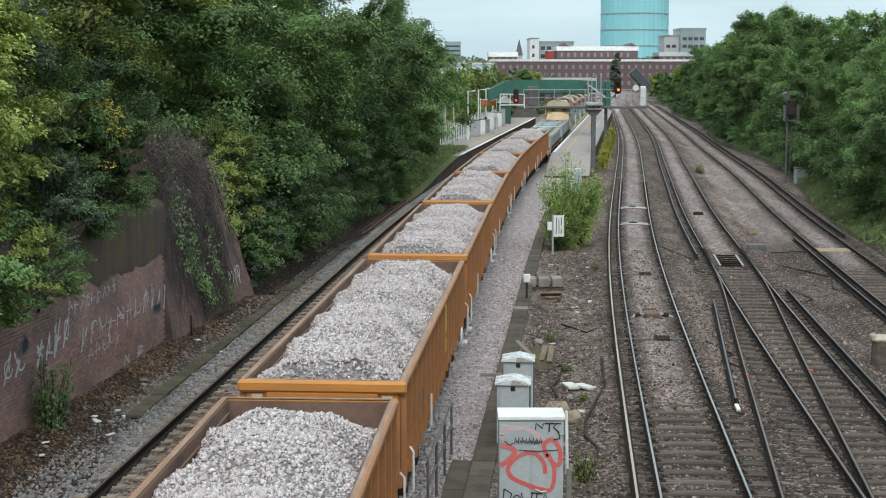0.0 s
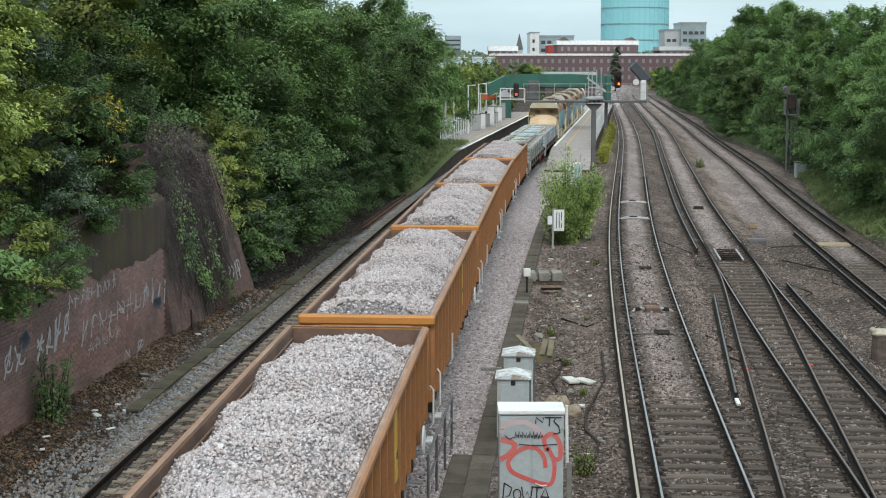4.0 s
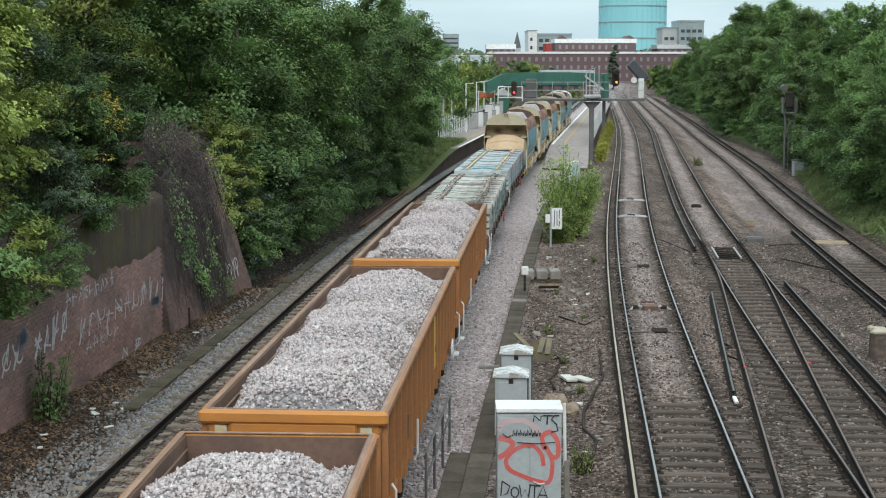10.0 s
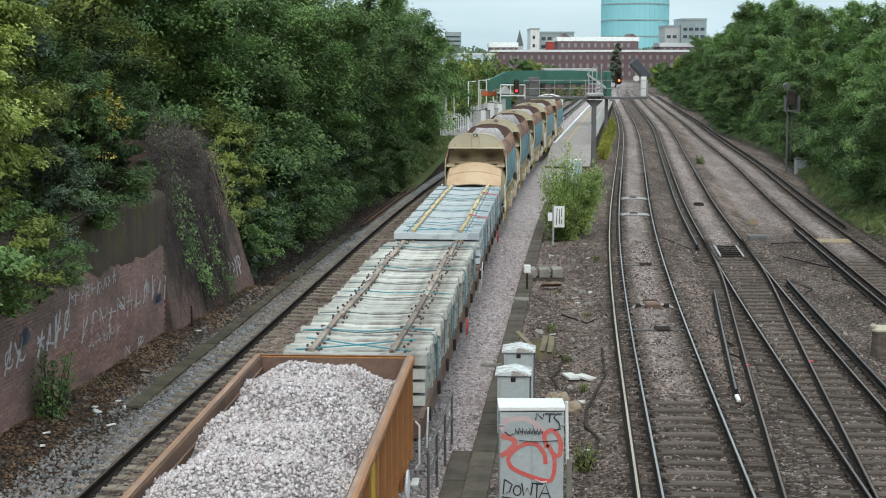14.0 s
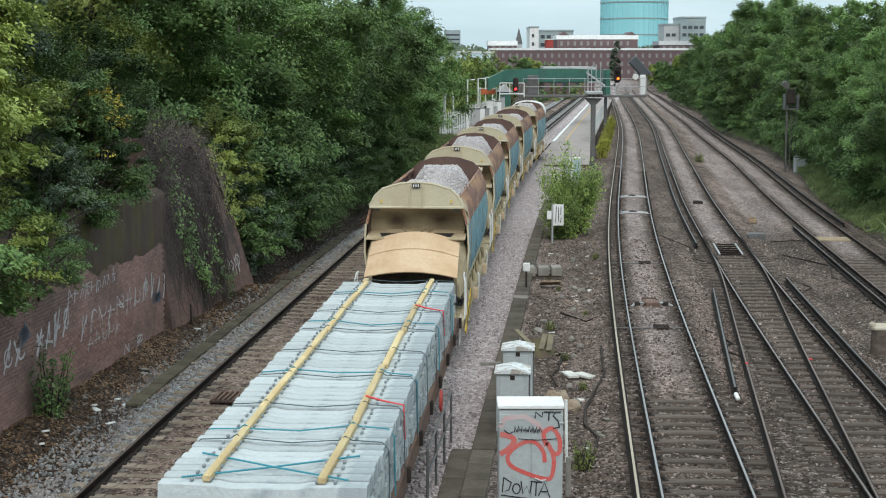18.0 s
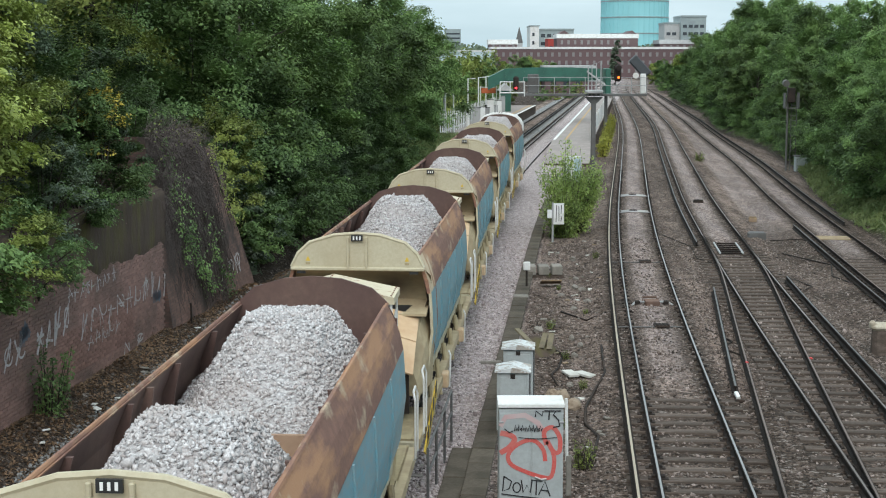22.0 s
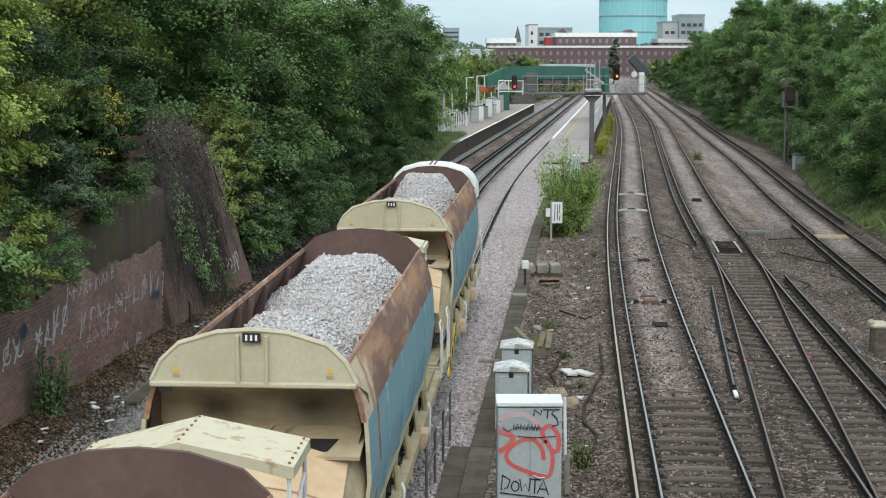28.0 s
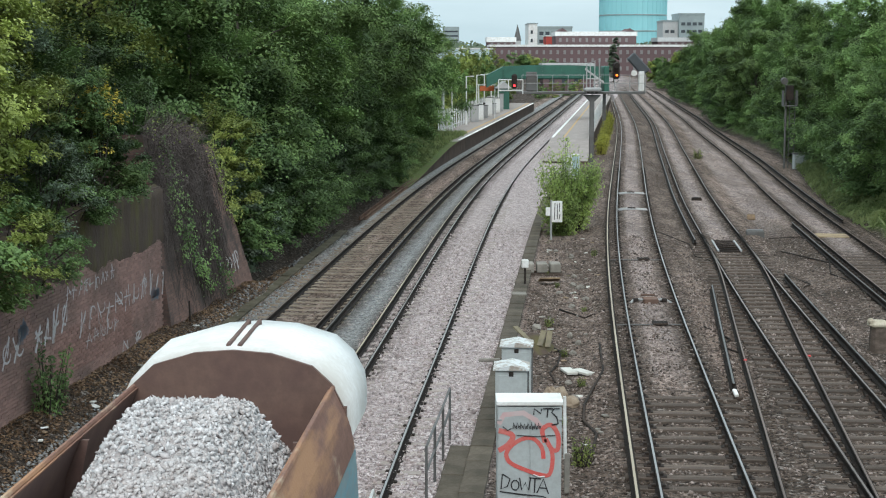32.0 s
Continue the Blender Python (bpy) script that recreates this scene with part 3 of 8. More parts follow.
REDSTRAP = plain("red_lashing_strap", (0.6, 0.06, 0.06), 0.7)
HAZARD = plain("hazard_yellow", (0.62, 0.42, 0.05), 0.6)
HOPBASE = stones("white_granite_ballast", [(0.3, 0.28, 0.28), (0.6, 0.58, 0.58), (0.42, 0.37, 0.36)], 0.045)
# bed under the stones: the gaps' shade is put into a darker colour
LOADBASE = stones("dark_granite_gaps", [(0.12, 0.11, 0.11), (0.36, 0.34, 0.34), (0.22, 0.18, 0.17)], 0.05)


def stone_mesh(name, pts, size, mat, seed):
    """Many small rough stones, eight faces each, at the points given."""
    rng = np.random.default_rng(int(seed * 100))
    n = len(pts)
    base = np.array([(1, 0, 0), (-1, 0, 0), (0, 1, 0), (0, -1, 0), (0, 0, 1), (0, 0, -1)], float)
    tri = np.array([(0, 2, 4), (2, 1, 4), (1, 3, 4), (3, 0, 4), (2, 0, 5), (1, 2, 5), (3, 1, 5), (0, 3, 5)])
    v = base[None] * rng.uniform(0.65, 1.25, (n, 6, 1)) + rng.normal(0, 0.16, (n, 6, 3))
    q = rng.normal(size=(n, 4))
    q /= np.linalg.norm(q, axis=1)[:, None]
    w, x, y, z = q.T
    rot = np.stack([np.stack([1 - 2 * (y * y + z * z), 2 * (x * y - z * w), 2 * (x * z + y * w)], -1),
                    np.stack([2 * (x * y + z * w), 1 - 2 * (x * x + z * z), 2 * (y * z - x * w)], -1),
                    np.stack([2 * (x * z - y * w), 2 * (y * z + x * w), 1 - 2 * (x * x + y * y)], -1)], 1)
    s = size * rng.lognormal(0, 0.28, (n, 1, 1)) * np.array([1.22, 0.94, 0.74])
    v = np.einsum("nij,nkj->nki", rot, v * s) + np.asarray(pts)[:, None, :]
    return raw_mesh(name, v.reshape(-1, 3), (tri[None] + 6 * np.arange(n)[:, None, None]).reshape(-1, 3), mat)


def raw_mesh(name, verts, faces, mat):
    """A mesh from arrays: faces all with the same number of corners."""
    me = bpy.data.meshes.new(name)
    k, nf = faces.shape[1], len(faces)
    me.vertices.add(len(verts))
    me.vertices.foreach_set("co", np.ascontiguousarray(verts, dtype=np.float32).ravel())
    me.loops.add(nf * k)
    me.loops.foreach_set("vertex_index", np.ascontiguousarray(faces, dtype=np.int32).ravel())
    me.polygons.add(nf)
    me.polygons.foreach_set("loop_start", np.arange(0, nf * k, k, dtype=np.int32))
    me.materials.append(mat)
    me.update(calc_edges=True)
    return me


def heap_height(x, y, half_w, half_l, z_side, crest, seed, near=0.9, far=1.3, flat=0.55, scallop=0.0):
    """The surface of a load tipped into a wagon, in lumps along its length."""
    u = abs(x) / half_w
    across = 1 - smooth((u - flat * 0.5) / (1 - flat * 0.5))
    end = smooth((half_l - y) / far) * smooth((half_l + y) / near)
    lump = 0.07 * math.sin(y * 1.55 + seed) + 0.05 * math.sin(y * 3.1 + seed * 2.3) + 0.06 * noise.noise((x * 1.5, y * 1.1, seed * 7.7))
    side = scallop * (abs(math.sin(y * 1.12 + seed)) - 0.45) * (1 - across)
    return z_side + side + (crest - z_side + lump) * (0.12 + 0.88 * across) * end - 0.12 * (1 - end)


def load_parts(name, half_w, half_l, z_side, crest, seed, n, near=0.9, far=1.3, flat=0.55, y_mid=0.0, mat=None, scallop=0.0, size=0.03):
    g = Geo()
    nx, ny = 15, int(half_l * 10)
    def top(x, y):
        return heap_height(x, y, half_w, half_l, z_side, crest, seed, near, far, flat, scallop)
    for j in range(ny + 1):
        for i in range(nx + 1):
            x, y = half_w * (2 * i / nx - 1), half_l * (2 * j / ny - 1)
            g.v.append((x, y + y_mid, top(x, y)))
    g.f = [(j * (nx + 1) + i, j * (nx + 1) + i + 1, (j + 1) * (nx + 1) + i + 1, (j + 1) * (nx + 1) + i) for j in range(ny) for i in range(nx)]
    g.m = [0] * len(g.f)
    rng = random.Random(seed)
    pts = []
    for _ in range(n):
        x, y = rng.uniform(-half_w, half_w), rng.uniform(-half_l, half_l)
        pts.append((x, y + y_mid, top(x, y) + rng.uniform(-0.012, 0.022)))
    return g.mesh(name + "_bed", HOPBASE if mat else LOADBASE, True), stone_mesh(name + "_stones", pts, size, mat or LOADSTONE, seed)


def wheel_mesh():
    g = Geo()
    n = 20
    prof = [(0.0, 0.0), (0.0, 0.12), (0.03, 0.14), (0.02, 0.34), (0.045, 0.4), (0.045, 0.46), (-0.07, 0.455), (-0.075, 0.49), (-0.1, 0.48), (-0.09, 0.34), (-0.03, 0.14), (-0.05, 0.12), (-0.05, 0.0)]
    for k in range(n):
        a = 2 * math.pi * k / n
        g.v += [(p, r * math.cos(a), r * math.sin(a)) for p, r in prof]
    m = len(prof)
    g.f = [(k * m + i, k * m + i + 1, ((k + 1) % n) * m + i + 1, ((k + 1) % n) * m + i) for k in range(n) for i in range(m - 1)]
    g.m = [0] * len(g.f)
    return g.mesh("wheel", BLACKISH)


WHEEL = wheel_mesh()


def add_bogie(wagon, y):
    g = Geo()
    for s in (-1, 1):
        g.prism([(-1.25, 0.5), (-1.2, 0.72), (-0.5, 0.72), (-0.35, 0.45), (0.35, 0.45), (0.5, 0.72), (1.2, 0.72), (1.25, 0.5), (0.95, 0.62), (0.6, 0.55), (0.42, 0.3), (-0.42, 0.3), (-0.6, 0.55), (-0.95, 0.62)], s * 1.0 - 0.06, s * 1.0 + 0.06, axis="x")
        for e in (-0.9, 0.9):
            g.box((s * 1.02, e, 0.46), (0.2, 0.3, 0.28), ch=0.03)
        for e in (-0.16, 0.16):
            g.tube([(s * 1.0, e, 0.32), (s * 1.0, e, 0.66)], 0.075, 8)
    g.box((0, 0, 0.6), (2.0, 0.4, 0.2), ch=0.03)
    b = part("bogie", g, BLACKISH, wagon, "sooty steel bogie", m=pose(0, y, 0))
    for e in (-0.9, 0.9):
        for s in (-1, 1):
            part("wheel", WHEEL, None, b, m=pose(s * 0.7525, e, 0.46, 0, 0, 0 if s > 0 else 180))
        part("axle", Geo().tube([(-0.74, e, 0.46), (0.74, e, 0.46)], 0.08, 8), BLACKISH, b)


def add_ends(wagon, half, z=1.02, wide=1.2):
    for s in (-1, 1):
        for x in (-0.87, 0.87):
            part("buffer", Geo().tube([(x, s * (half - 0.05), z), (x, s * (half + 0.2), z)], 0.09, 8).tube([(x, s * (half + 0.2), z), (x, s * (half + 0.3), z)], 0.2, 12), BLACKISH, wagon)
        part("coupling", Geo().box((0, s * (half + 0.16), z - 0.05), (0.12, 0.44, 0.16), ch=0.02), BLACKISH, wagon)


def orange_wagon():
    """A bogie box wagon: ribbed sides, rails worn brown along the top, rusty inside."""
    w = thing("box_wagon", "orange steel bogie box wagon with ribbed sides and rusty inside", "wagon", group="orange box wagons")
    hl, hw, zb, zt = 7.1, 1.19, 1.2, 2.5
    part("floor", Geo().box((0, 0, zb), (2 * hw - 0.02, 2 * hl - 0.04, 0.08)), RUST, w)
    for s in (-1, 1):
        side = part("side", Geo().box((s * (hw - 0.03), 0, (zb + zt) / 2 - 0.02), (0.04, 2 * hl, zt - zb)), [DARK_ORANGE], w)
        part("lining", Geo().box((s * (hw - 0.056), 0, (zb + zt) / 2 + 0.02), (0.008, 2 * hl - 0.1, zt - zb - 0.1)), RUST, side, "rust-brown inner face")
        part("weld_ledge", Geo().box((s * (hw - 0.065), 0, zt - 0.2), (0.03, 2 * hl - 0.12, 0.02)), SCUFFED, side, "pale scuffed ledge along the inside")
        rail = part("top_rail", Geo().box((s * (hw + 0.02), 0, zt - 0.065), (0.11, 2 * hl + 0.04, 0.13), ch=0.03), ORANGE, w)
        part("worn_top", Geo().box((s * (hw - 0.006), 0, zt - 0.004), (0.056, 2 * hl, 0.016), ch=0.006), SCUFFED, rail, "brown worn top of the rail")
        part("solebar", Geo().box((s * (hw - 0.03), 0, 0.98), (0.1, 2 * hl - 0.1, 0.2), ch=0.02), ORANGE, w)
        rib = Geo().prism([(-0.06, -0.03), (-0.045, 0.08), (0.045, 0.08), (0.06, -0.03)], 0.86, zt - 0.12, axis="z").mesh("rib", ORANGE)
        n = 17
        for i in range(n):
            y = -hl + 0.1 + (2 * hl - 0.2) * i / (n - 1)
            part("rib", rib, None, w, m=pose(s * (hw - 0.012), y, 0, 0, 0, -90 if s > 0 else 90))
        pan = part("panel", Geo().box((s * (hw + 0.0), 1.77, (zb + zt) / 2 - 0.06), (0.07, 0.74, zt - zb - 0.3), ch=0.01), YELLOW, w, "yellow side panel with worn lettering bars")
        part("lettering", Geo().box((s * (hw + 0.038), 1.77, 1.66), (0.006, 0.5, 0.09)), BLACKPAINT, pan)
        part("data_panel", Geo().box((s * (hw + 0.03), -4.1, 1.5), (0.02, 0.55, 0.35)), BLACKPAINT, w, "small black data panel")
    for s in (-1, 1):
        end = part("end_wall", Geo().box((0, s * (hl - 0.03), (zb + zt) / 2 - 0.02), (2 * hw - 0.05, 0.06, zt - zb)), BRIGHT_ORANGE, w)
        part("lining", Geo().box((0, s * (hl - 0.065), (zb + zt) / 2 + 0.02), (2 * hw - 0.08, 0.008, zt - zb - 0.1)), RUST, end, "rust-brown inner face")
        er = part("end_rail", Geo().box((0, s * (hl + 0.03), zt - 0.095), (2 * hw + 0.17, 0.13, 0.19), ch=0.04), BRIGHT_ORANGE if s < 0 else ORANGE, w, "broad orange end beam")
        part("worn_top", Geo().box((0, s * (hl - 0.012), zt + 0.002), (2 * hw - 0.05, 0.05, 0.012)), SCUFFED, er, "brown worn top of the beam")
        part("end_panel", Geo().box((0, s * (hl + 0.035), 1.95), (1.7, 0.07, 0.75), ch=0.02), BRIGHT_ORANGE, w, "flat orange panel under the end beam")
        for x in (-1.12, -0.42, 0.42, 1.12):
            part("end_rib", Geo().box((x, s * (hl + 0.05), 1.55), (0.1, 0.1, 1.3), ch=0.015), ORANGE, w)
        for x in (-0.98, 0.98):
            lp = part("label_plate", Geo().box((x, s * (hl + 0.02), 2.2), (0.16, 0.06, 0.16)), CREAM, w, "small cream warning plate")
            part("warning_sign", Geo().prism([(x - 0.045, 2.16), (x + 0.045, 2.16), (x, 2.24)], s * (hl + 0.051), s * (hl + 0.056)), HAZARD, lp, "yellow warning triangle")
        part("headstock", Geo().box((0, s * (hl + 0.02), 1.0), (2.4, 0.12, 0.26), ch=0.02), ORANGE, w)
        for x in (-1.3, 1.3):
            q = 1 if x > 0 else -1
            part("grab_rail", Geo().tube([(x, s * (hl - 0.12), 0.72), (x + 0.06 * q, s * (hl - 0.1), 0.8), (x + 0.06 * q, s * (hl - 0.1), 1.4), (x, s * (hl - 0.12), 1.48)], 0.018, 6), WHITEPAINT, w, "white grab rail")
            part("step", Geo().box((x, s * (hl - 0.3), 0.55), (0.12, 0.36, 0.04), ch=0.01), WHITEPAINT, w, "white-edged footstep")
        add_bogie(w, s * 4.6)
    for y in (-3.4,):
        part("release_lever", Geo().tube([(1.28, y, 0.85), (1.33, y, 0.95), (1.33, y + 0.02, 1.5)], 0.02, 6), WHITEPAINT, w, "white upright lever")
    part("brake_wheel", Geo().tube([(1.31, 5.2, 0.95), (1.34, 5.2, 0.95)], 0.24, 14), WHITEPAINT, w, "white hand-brake wheel")
    add_ends(w, hl + 0.06)
    return w


def flat_wagon():
    w = thing("flat_wagon", "rust-brown bogie flat wagon under a load of sleepers", "wagon", group="flat wagons")
    hl = 8.8
    for s in (-1, 1):
        part("solebar", Geo().prism([(s * 1.2, 1.18), (s * 1.3, 1.18), (s * 1.3, 0.85), (s * 1.2, 0.8)], -hl, hl), RUST, w)
        for i in range(9):
            part("stanchion", Geo().box((s * 1.36, -hl + 0.5 + i * (2 * hl - 1) / 8, 1.14), (0.06, 0.1, 0.24), ch=0.01), BLACKISH, w)
        part("grab_rail", Geo().tube([(1.33, s * (hl - 0.3), 0.6), (1.36, s * (hl - 0.3), 1.3)], 0.018, 6), WHITEPAINT, w, "white grab rail")
        part("headstock", Geo().box((0, s * hl, 1.0), (2.5, 0.12, 0.34), ch=0.02), RUST, w)
        add_bogie(w, s * 5.4)
    for i in range(14):
        part("deck_plank", Geo().box((0, -hl + 0.6 + i * 1.2, 1.14), (2.42, 1.17, 0.07), ch=0.01), TIMBER, w)
    part("brake_wheel", Geo().tube([(1.36, 2.0, 0.8), (1.4, 2.0, 0.8)], 0.2, 14), plain("red_brake_wheel", (0.45, 0.05, 0.04)), w, "red hand-brake wheel")
    add_ends(w, hl + 0.06)
    return w


def cargo_sleeper(mat, clip):
    g = Geo()
    ys = [(-1.25, 0.0), (-0.95, 0.0), (-0.55, -0.012), (-0.4, -0.04), (0.4, -0.04), (0.55, -0.012), (0.95, 0.0), (1.25, 0.0)]
    prof = lambda d: [(-0.138, -0.1), (0.138, -0.1), (0.105, 0.08 + d), (0.09, 0.095 + d), (-0.09, 0.095 + d), (-0.105, 0.08 + d)]
    for x, d in ys:
        g.v += [(x, a, b) for a, b in prof(d)]
    for j in range(len(ys) - 1):
        g.f += [(j * 6 + k, j * 6 + (k + 1) % 6, j * 6 + 6 + (k + 1) % 6, j * 6 + 6 + k) for k in range(6)]
    g.f += [(0, 1, 2, 3, 4, 5), tuple(range(len(g.v) - 1, len(g.v) - 7, -1))]
    g.m = [0] * len(g.f)
    for s in (-1, 1):
        for o in (-0.11, 0.11):
            g.box((s * 0.75 + o, 0, 0.115), (0.04, 0.075, 0.04), 1, ch=0.01)
    return g.mesh("cargo_sleeper", [mat, clip])


def sleeper_stack(label, mat, batten, seed, half, top, z0=1.18, gap=0.05, loose=0.0):
    """Concrete sleepers laid across a wagon in groups, with lengths of batten on them and straps over all."""
    t = thing("sleeper_stack", label, "sleepers")
    rng = random.Random(seed)
    me, low = cargo_sleeper(mat, GREY_CLIP if batten is BATTEN else RUSTY_CLIP), Geo()
    layers = 4
    rise = (top - 0.1 - z0 - 0.12) / (layers - 1)
    y, k, mids = -half, 0, []
    while y < half - 0.25:
        for i in range(layers - 1):
            x = rng.uniform(-0.03, 0.03)
            low.prism([(y, z0 + 0.02 + i * rise), (y + 0.27, z0 + 0.02 + i * rise), (y + 0.245, z0 + 0.19 + i * rise), (y + 0.025, z0 + 0.19 + i * rise)], -1.25 + x, 1.25 + x, axis="x")
        part("sleeper", me, None, t, m=pose(rng.uniform(-0.02, 0.02) * (1 + loose), y + 0.14, top - 0.1 + rng.uniform(-0.008, 0.008) * (1 + 2 * loose), rng.uniform(-2, 2), 0, rng.uniform(-0.5, 0.5) * (1 + loose)))
        k += 1
        y += 0.283
        if k % 7 == 0:
            mids.append(y + gap / 2 - 0.005)
            y += gap
    part("lower_layer", low, mat, t, "three lower layers of sleepers")["kind"] = "stuff"
    for s in (-1, 1):
        for i in range(layers - 1):
            part("batten", Geo().box((s * 0.72, 0, z0 + 0.2 + i * rise), (0.1, 2 * half, 0.05)), OLD_BATTEN, t)
        y = -half + 0.1
        while y < half - 0.4:
            ln = min(rng.choice((2.4, 3.0, 3.6)), half - y - 0.05)
            part("batten", Geo().box((0, 0, 0), (0.1, ln, 0.075), ch=0.008), batten, t, m=pose(s * 0.72 + rng.uniform(-0.03, 0.03), y + ln / 2, top + 0.03, 0, 0, rng.uniform(-0.7, 0.7)))
            y += ln + 0.02
    for i, y in enumerate(mids):
        z = top + 0.012
        pts = [(-1.3, y, 1.2), (-1.285, y, z - 0.1), (-1.2, y, z), (-0.8, y, z + 0.02), (-0.72, y, z + 0.075), (-0.64, y, z + 0.02), (0, y + 0.01, z - 0.03), (0.64, y, z + 0.02), (0.72, y, z + 0.075), (0.8, y, z + 0.02), (1.2, y, z), (1.285, y, z - 0.1), (1.3, y, 1.2)]
        part("strap", Geo().tube(pts, 0.008, 5), STRAP_DARK, t, "dark lashing")
        if i % 2 == 0:
            d = rng.uniform(0.15, 0.7)
            pts = [(a, b + d + 0.12 * math.sin(a * 2 + i), c) for a, b, c in pts]
            part("strap", Geo().tube(pts, 0.011, 5), STRAP, t, "teal lashing strap")
        if i % 4 == 1 and batten is BATTEN:
            part("strap", Geo().tube([(0.7, y + 0.3, z + 0.08), (0.95, y + 0.22, z + 0.03), (1.27, y + 0.1, z), (1.29, y + 0.08, z - 0.5)], 0.016, 5), REDSTRAP, t, "red lashing strap")
    e = -half + 0.15
    for a, b in ((-1, 1), (1, -1)):
        part("strap", Geo().tube([(a * 1.0, e, top + 0.03), (0, e + 0.55, top + 0.02), (b * 1.0, e + 1.1, top + 0.03)], 0.013, 5), STRAP, t, "teal lashing strap")
    return t


SIDE = [(1.02, 1.5), (1.22, 1.85), (1.3, 2.35), (1.28, 2.8), (1.265, 3.0)]
RIMLINE = [(1.262, 3.0), (1.22, 3.2), (1.16, 3.38), (1.05, 3.6)]
ARCH = [(1.15, 3.42), (1.03, 3.65), (0.83, 3.83), (0.4, 3.955), (0.0, 3.985)]


def arch_plate(s=1.0):
    return [(-a * s, b) for a, b in ARCH[:-1]] + [(0, ARCH[-1][1])] + [(a * s, b) for a, b in reversed(ARCH[:-1])]


def hopper_wagon(white_end=False):
    w = thing("hopper_wagon", "cream and faded blue bogie ballast hopper wagon with rusty rim" if not white_end else "cream and blue ballast hopper wagon with a white rounded hood", "wagon", group="ballast hopper wagons")
    y0, y1 = -4.9, 5.0 if white_end else 4.75
    for s in (-1, 1):
        body = part("side", Geo().sheet([(s * a, b) for a, b in SIDE], [y0 + 0.01, y1 - 0.01]).sheet([(s * (a - 0.03), b) for a, b in SIDE], [y0 + 0.01, y1 - 0.01]), BLUE, w, "faded blue side sheet")
        part("lower_edge", Geo().prism([(s * 1.0, 1.44), (s * 1.1, 1.44), (s * 1.12, 1.6), (s * 1.02, 1.6)], y0, y1), CREAM, w)
        part("rim", Geo().prism([(s * a, b) for a, b in RIMLINE] + [(s * (a - 0.06), b) for a, b in reversed(RIMLINE)], y0, y1), RIM, w, "rust-brown sloping rim plate")
        part("rim_edge", Geo().tube([(s * 1.035, y0, 3.61), (s * 1.035, y1, 3.61)], 0.026, 6), RIM, w)
        part("lining", Geo().sheet([(s * 1.0, 3.58), (s * 1.14, 3.25), (s * 1.2, 2.9), (s * 1.0, 2.2)], [y0 + 0.03, y1 - 0.03]), DARKBROWN, w, "brown inner face of the hopper")
        for i in range(1, 5):
            y = y0 + (y1 - y0) * i / 5
            part("inner_rib", Geo().prism([(s * 1.0, 3.57), (s * 1.15, 3.25), (s * 1.2, 2.9), (s * 1.05, 2.9), (s * 1.0, 3.25), (s * 0.93, 3.57)], y - 0.025, y + 0.025), DARKBROWN, w)
            part("seam", Geo().prism([(s * a, b) for a, b in SIDE] + [(s * (a + 0.025), b) for a, b in reversed(SIDE)], y - 0.03, y + 0.03), BLUE, body)
        part("solebar", Geo().prism([(s * 1.12, 1.06), (s * 1.27, 1.06), (s * 1.27, 1.25), (s * 1.12, 1.25)], -6.95, 6.95), GRIMY_CREAM, w)
        for y in (-3.6, -1.9, -0.2, 1.5, 3.2, 4.9):
            part("side_stay", Geo().prism([(y - 0.04, 1.25), (y + 0.52, 1.65), (y + 0.58, 1.65), (y + 0.04, 1.25)], s * 1.08 - 0.03, s * 1.08 + 0.03, axis="x"), SOOT, w)
        for y in (-4.2, -2.6, -1.0, 0.6, 2.2, 3.6):
            part("ram", Geo().tube([(s * 1.24, y, 0.85), (s * 1.16, y + 0.3, 1.5)], 0.05, 7), SOOT, w, "grimy hydraulic ram")
        for y in (-2.1, 2.4):
            part("valve_box", Geo().box((s * 1.3, y, 1.1), (0.14, 0.36, 0.34), ch=0.02), BUFF, w, "rust-stained valve box")
            part("control_lever", Geo().tube([(s * 1.36, y + 0.3, 0.8), (s * 1.38, y + 0.3, 1.5), (s * 1.34, y + 0.36, 1.56)], 0.018, 6), WHITEPAINT, w, "white control lever")
        part("discharge_door", Geo().prism([(-1.4, 0.75), (1.4, 0.75), (1.2, 1.4), (-1.2, 1.4)], s * 0.8 - 0.05, s * 0.8 + 0.05, axis="x"), SOOT, w)
        for y in (-6.6, 6.3):
            part("grab_rail", Geo().tube([(s * 1.24, y, 1.2), (s * 1.3, y, 1.25), (s * 1.3, y, 2.0), (s * 1.27, y + 0.05, 2.1), (s * 1.27, y + 0.4, 2.1), (s * 1.3, y + 0.45, 2.0), (s * 1.3, y + 0.45, 1.25)], 0.018, 6), WHITEPAINT, w, "white handrail")
    end = part("end_panel", Geo().prism(arch_plate() + [], y0 - 0.05, y0), CREAM, w, "cream arched end panel")
    rim = [(x, y0 - 0.03, z + 0.015) for x, z in arch_plate()]
    part("edge_bead", Geo().tube(rim, 0.035, 6), CREAM, end)
    part("bottom_bead", Geo().box((0, y0 - 0.05, 3.41), (2.32, 0.09, 0.06), ch=0.015), CREAM, end)
    for x in (-0.16, 0.16):
        part("upright", Geo().box((x, y0 - 0.075, 3.68), (0.045, 0.05, 0.54), ch=0.01), CREAM, end)
    part("number_plate", Geo().box((0, y0 - 0.092, 3.93), (0.2, 0.03, 0.1)), BLACKPAINT, end, "black number plate with white bars")
    for k in (-1, 0, 1):
        part("number_bar", Geo().box((k * 0.055, y0 - 0.11, 3.93), (0.024, 0.008, 0.06)), WHITEBAR, end)
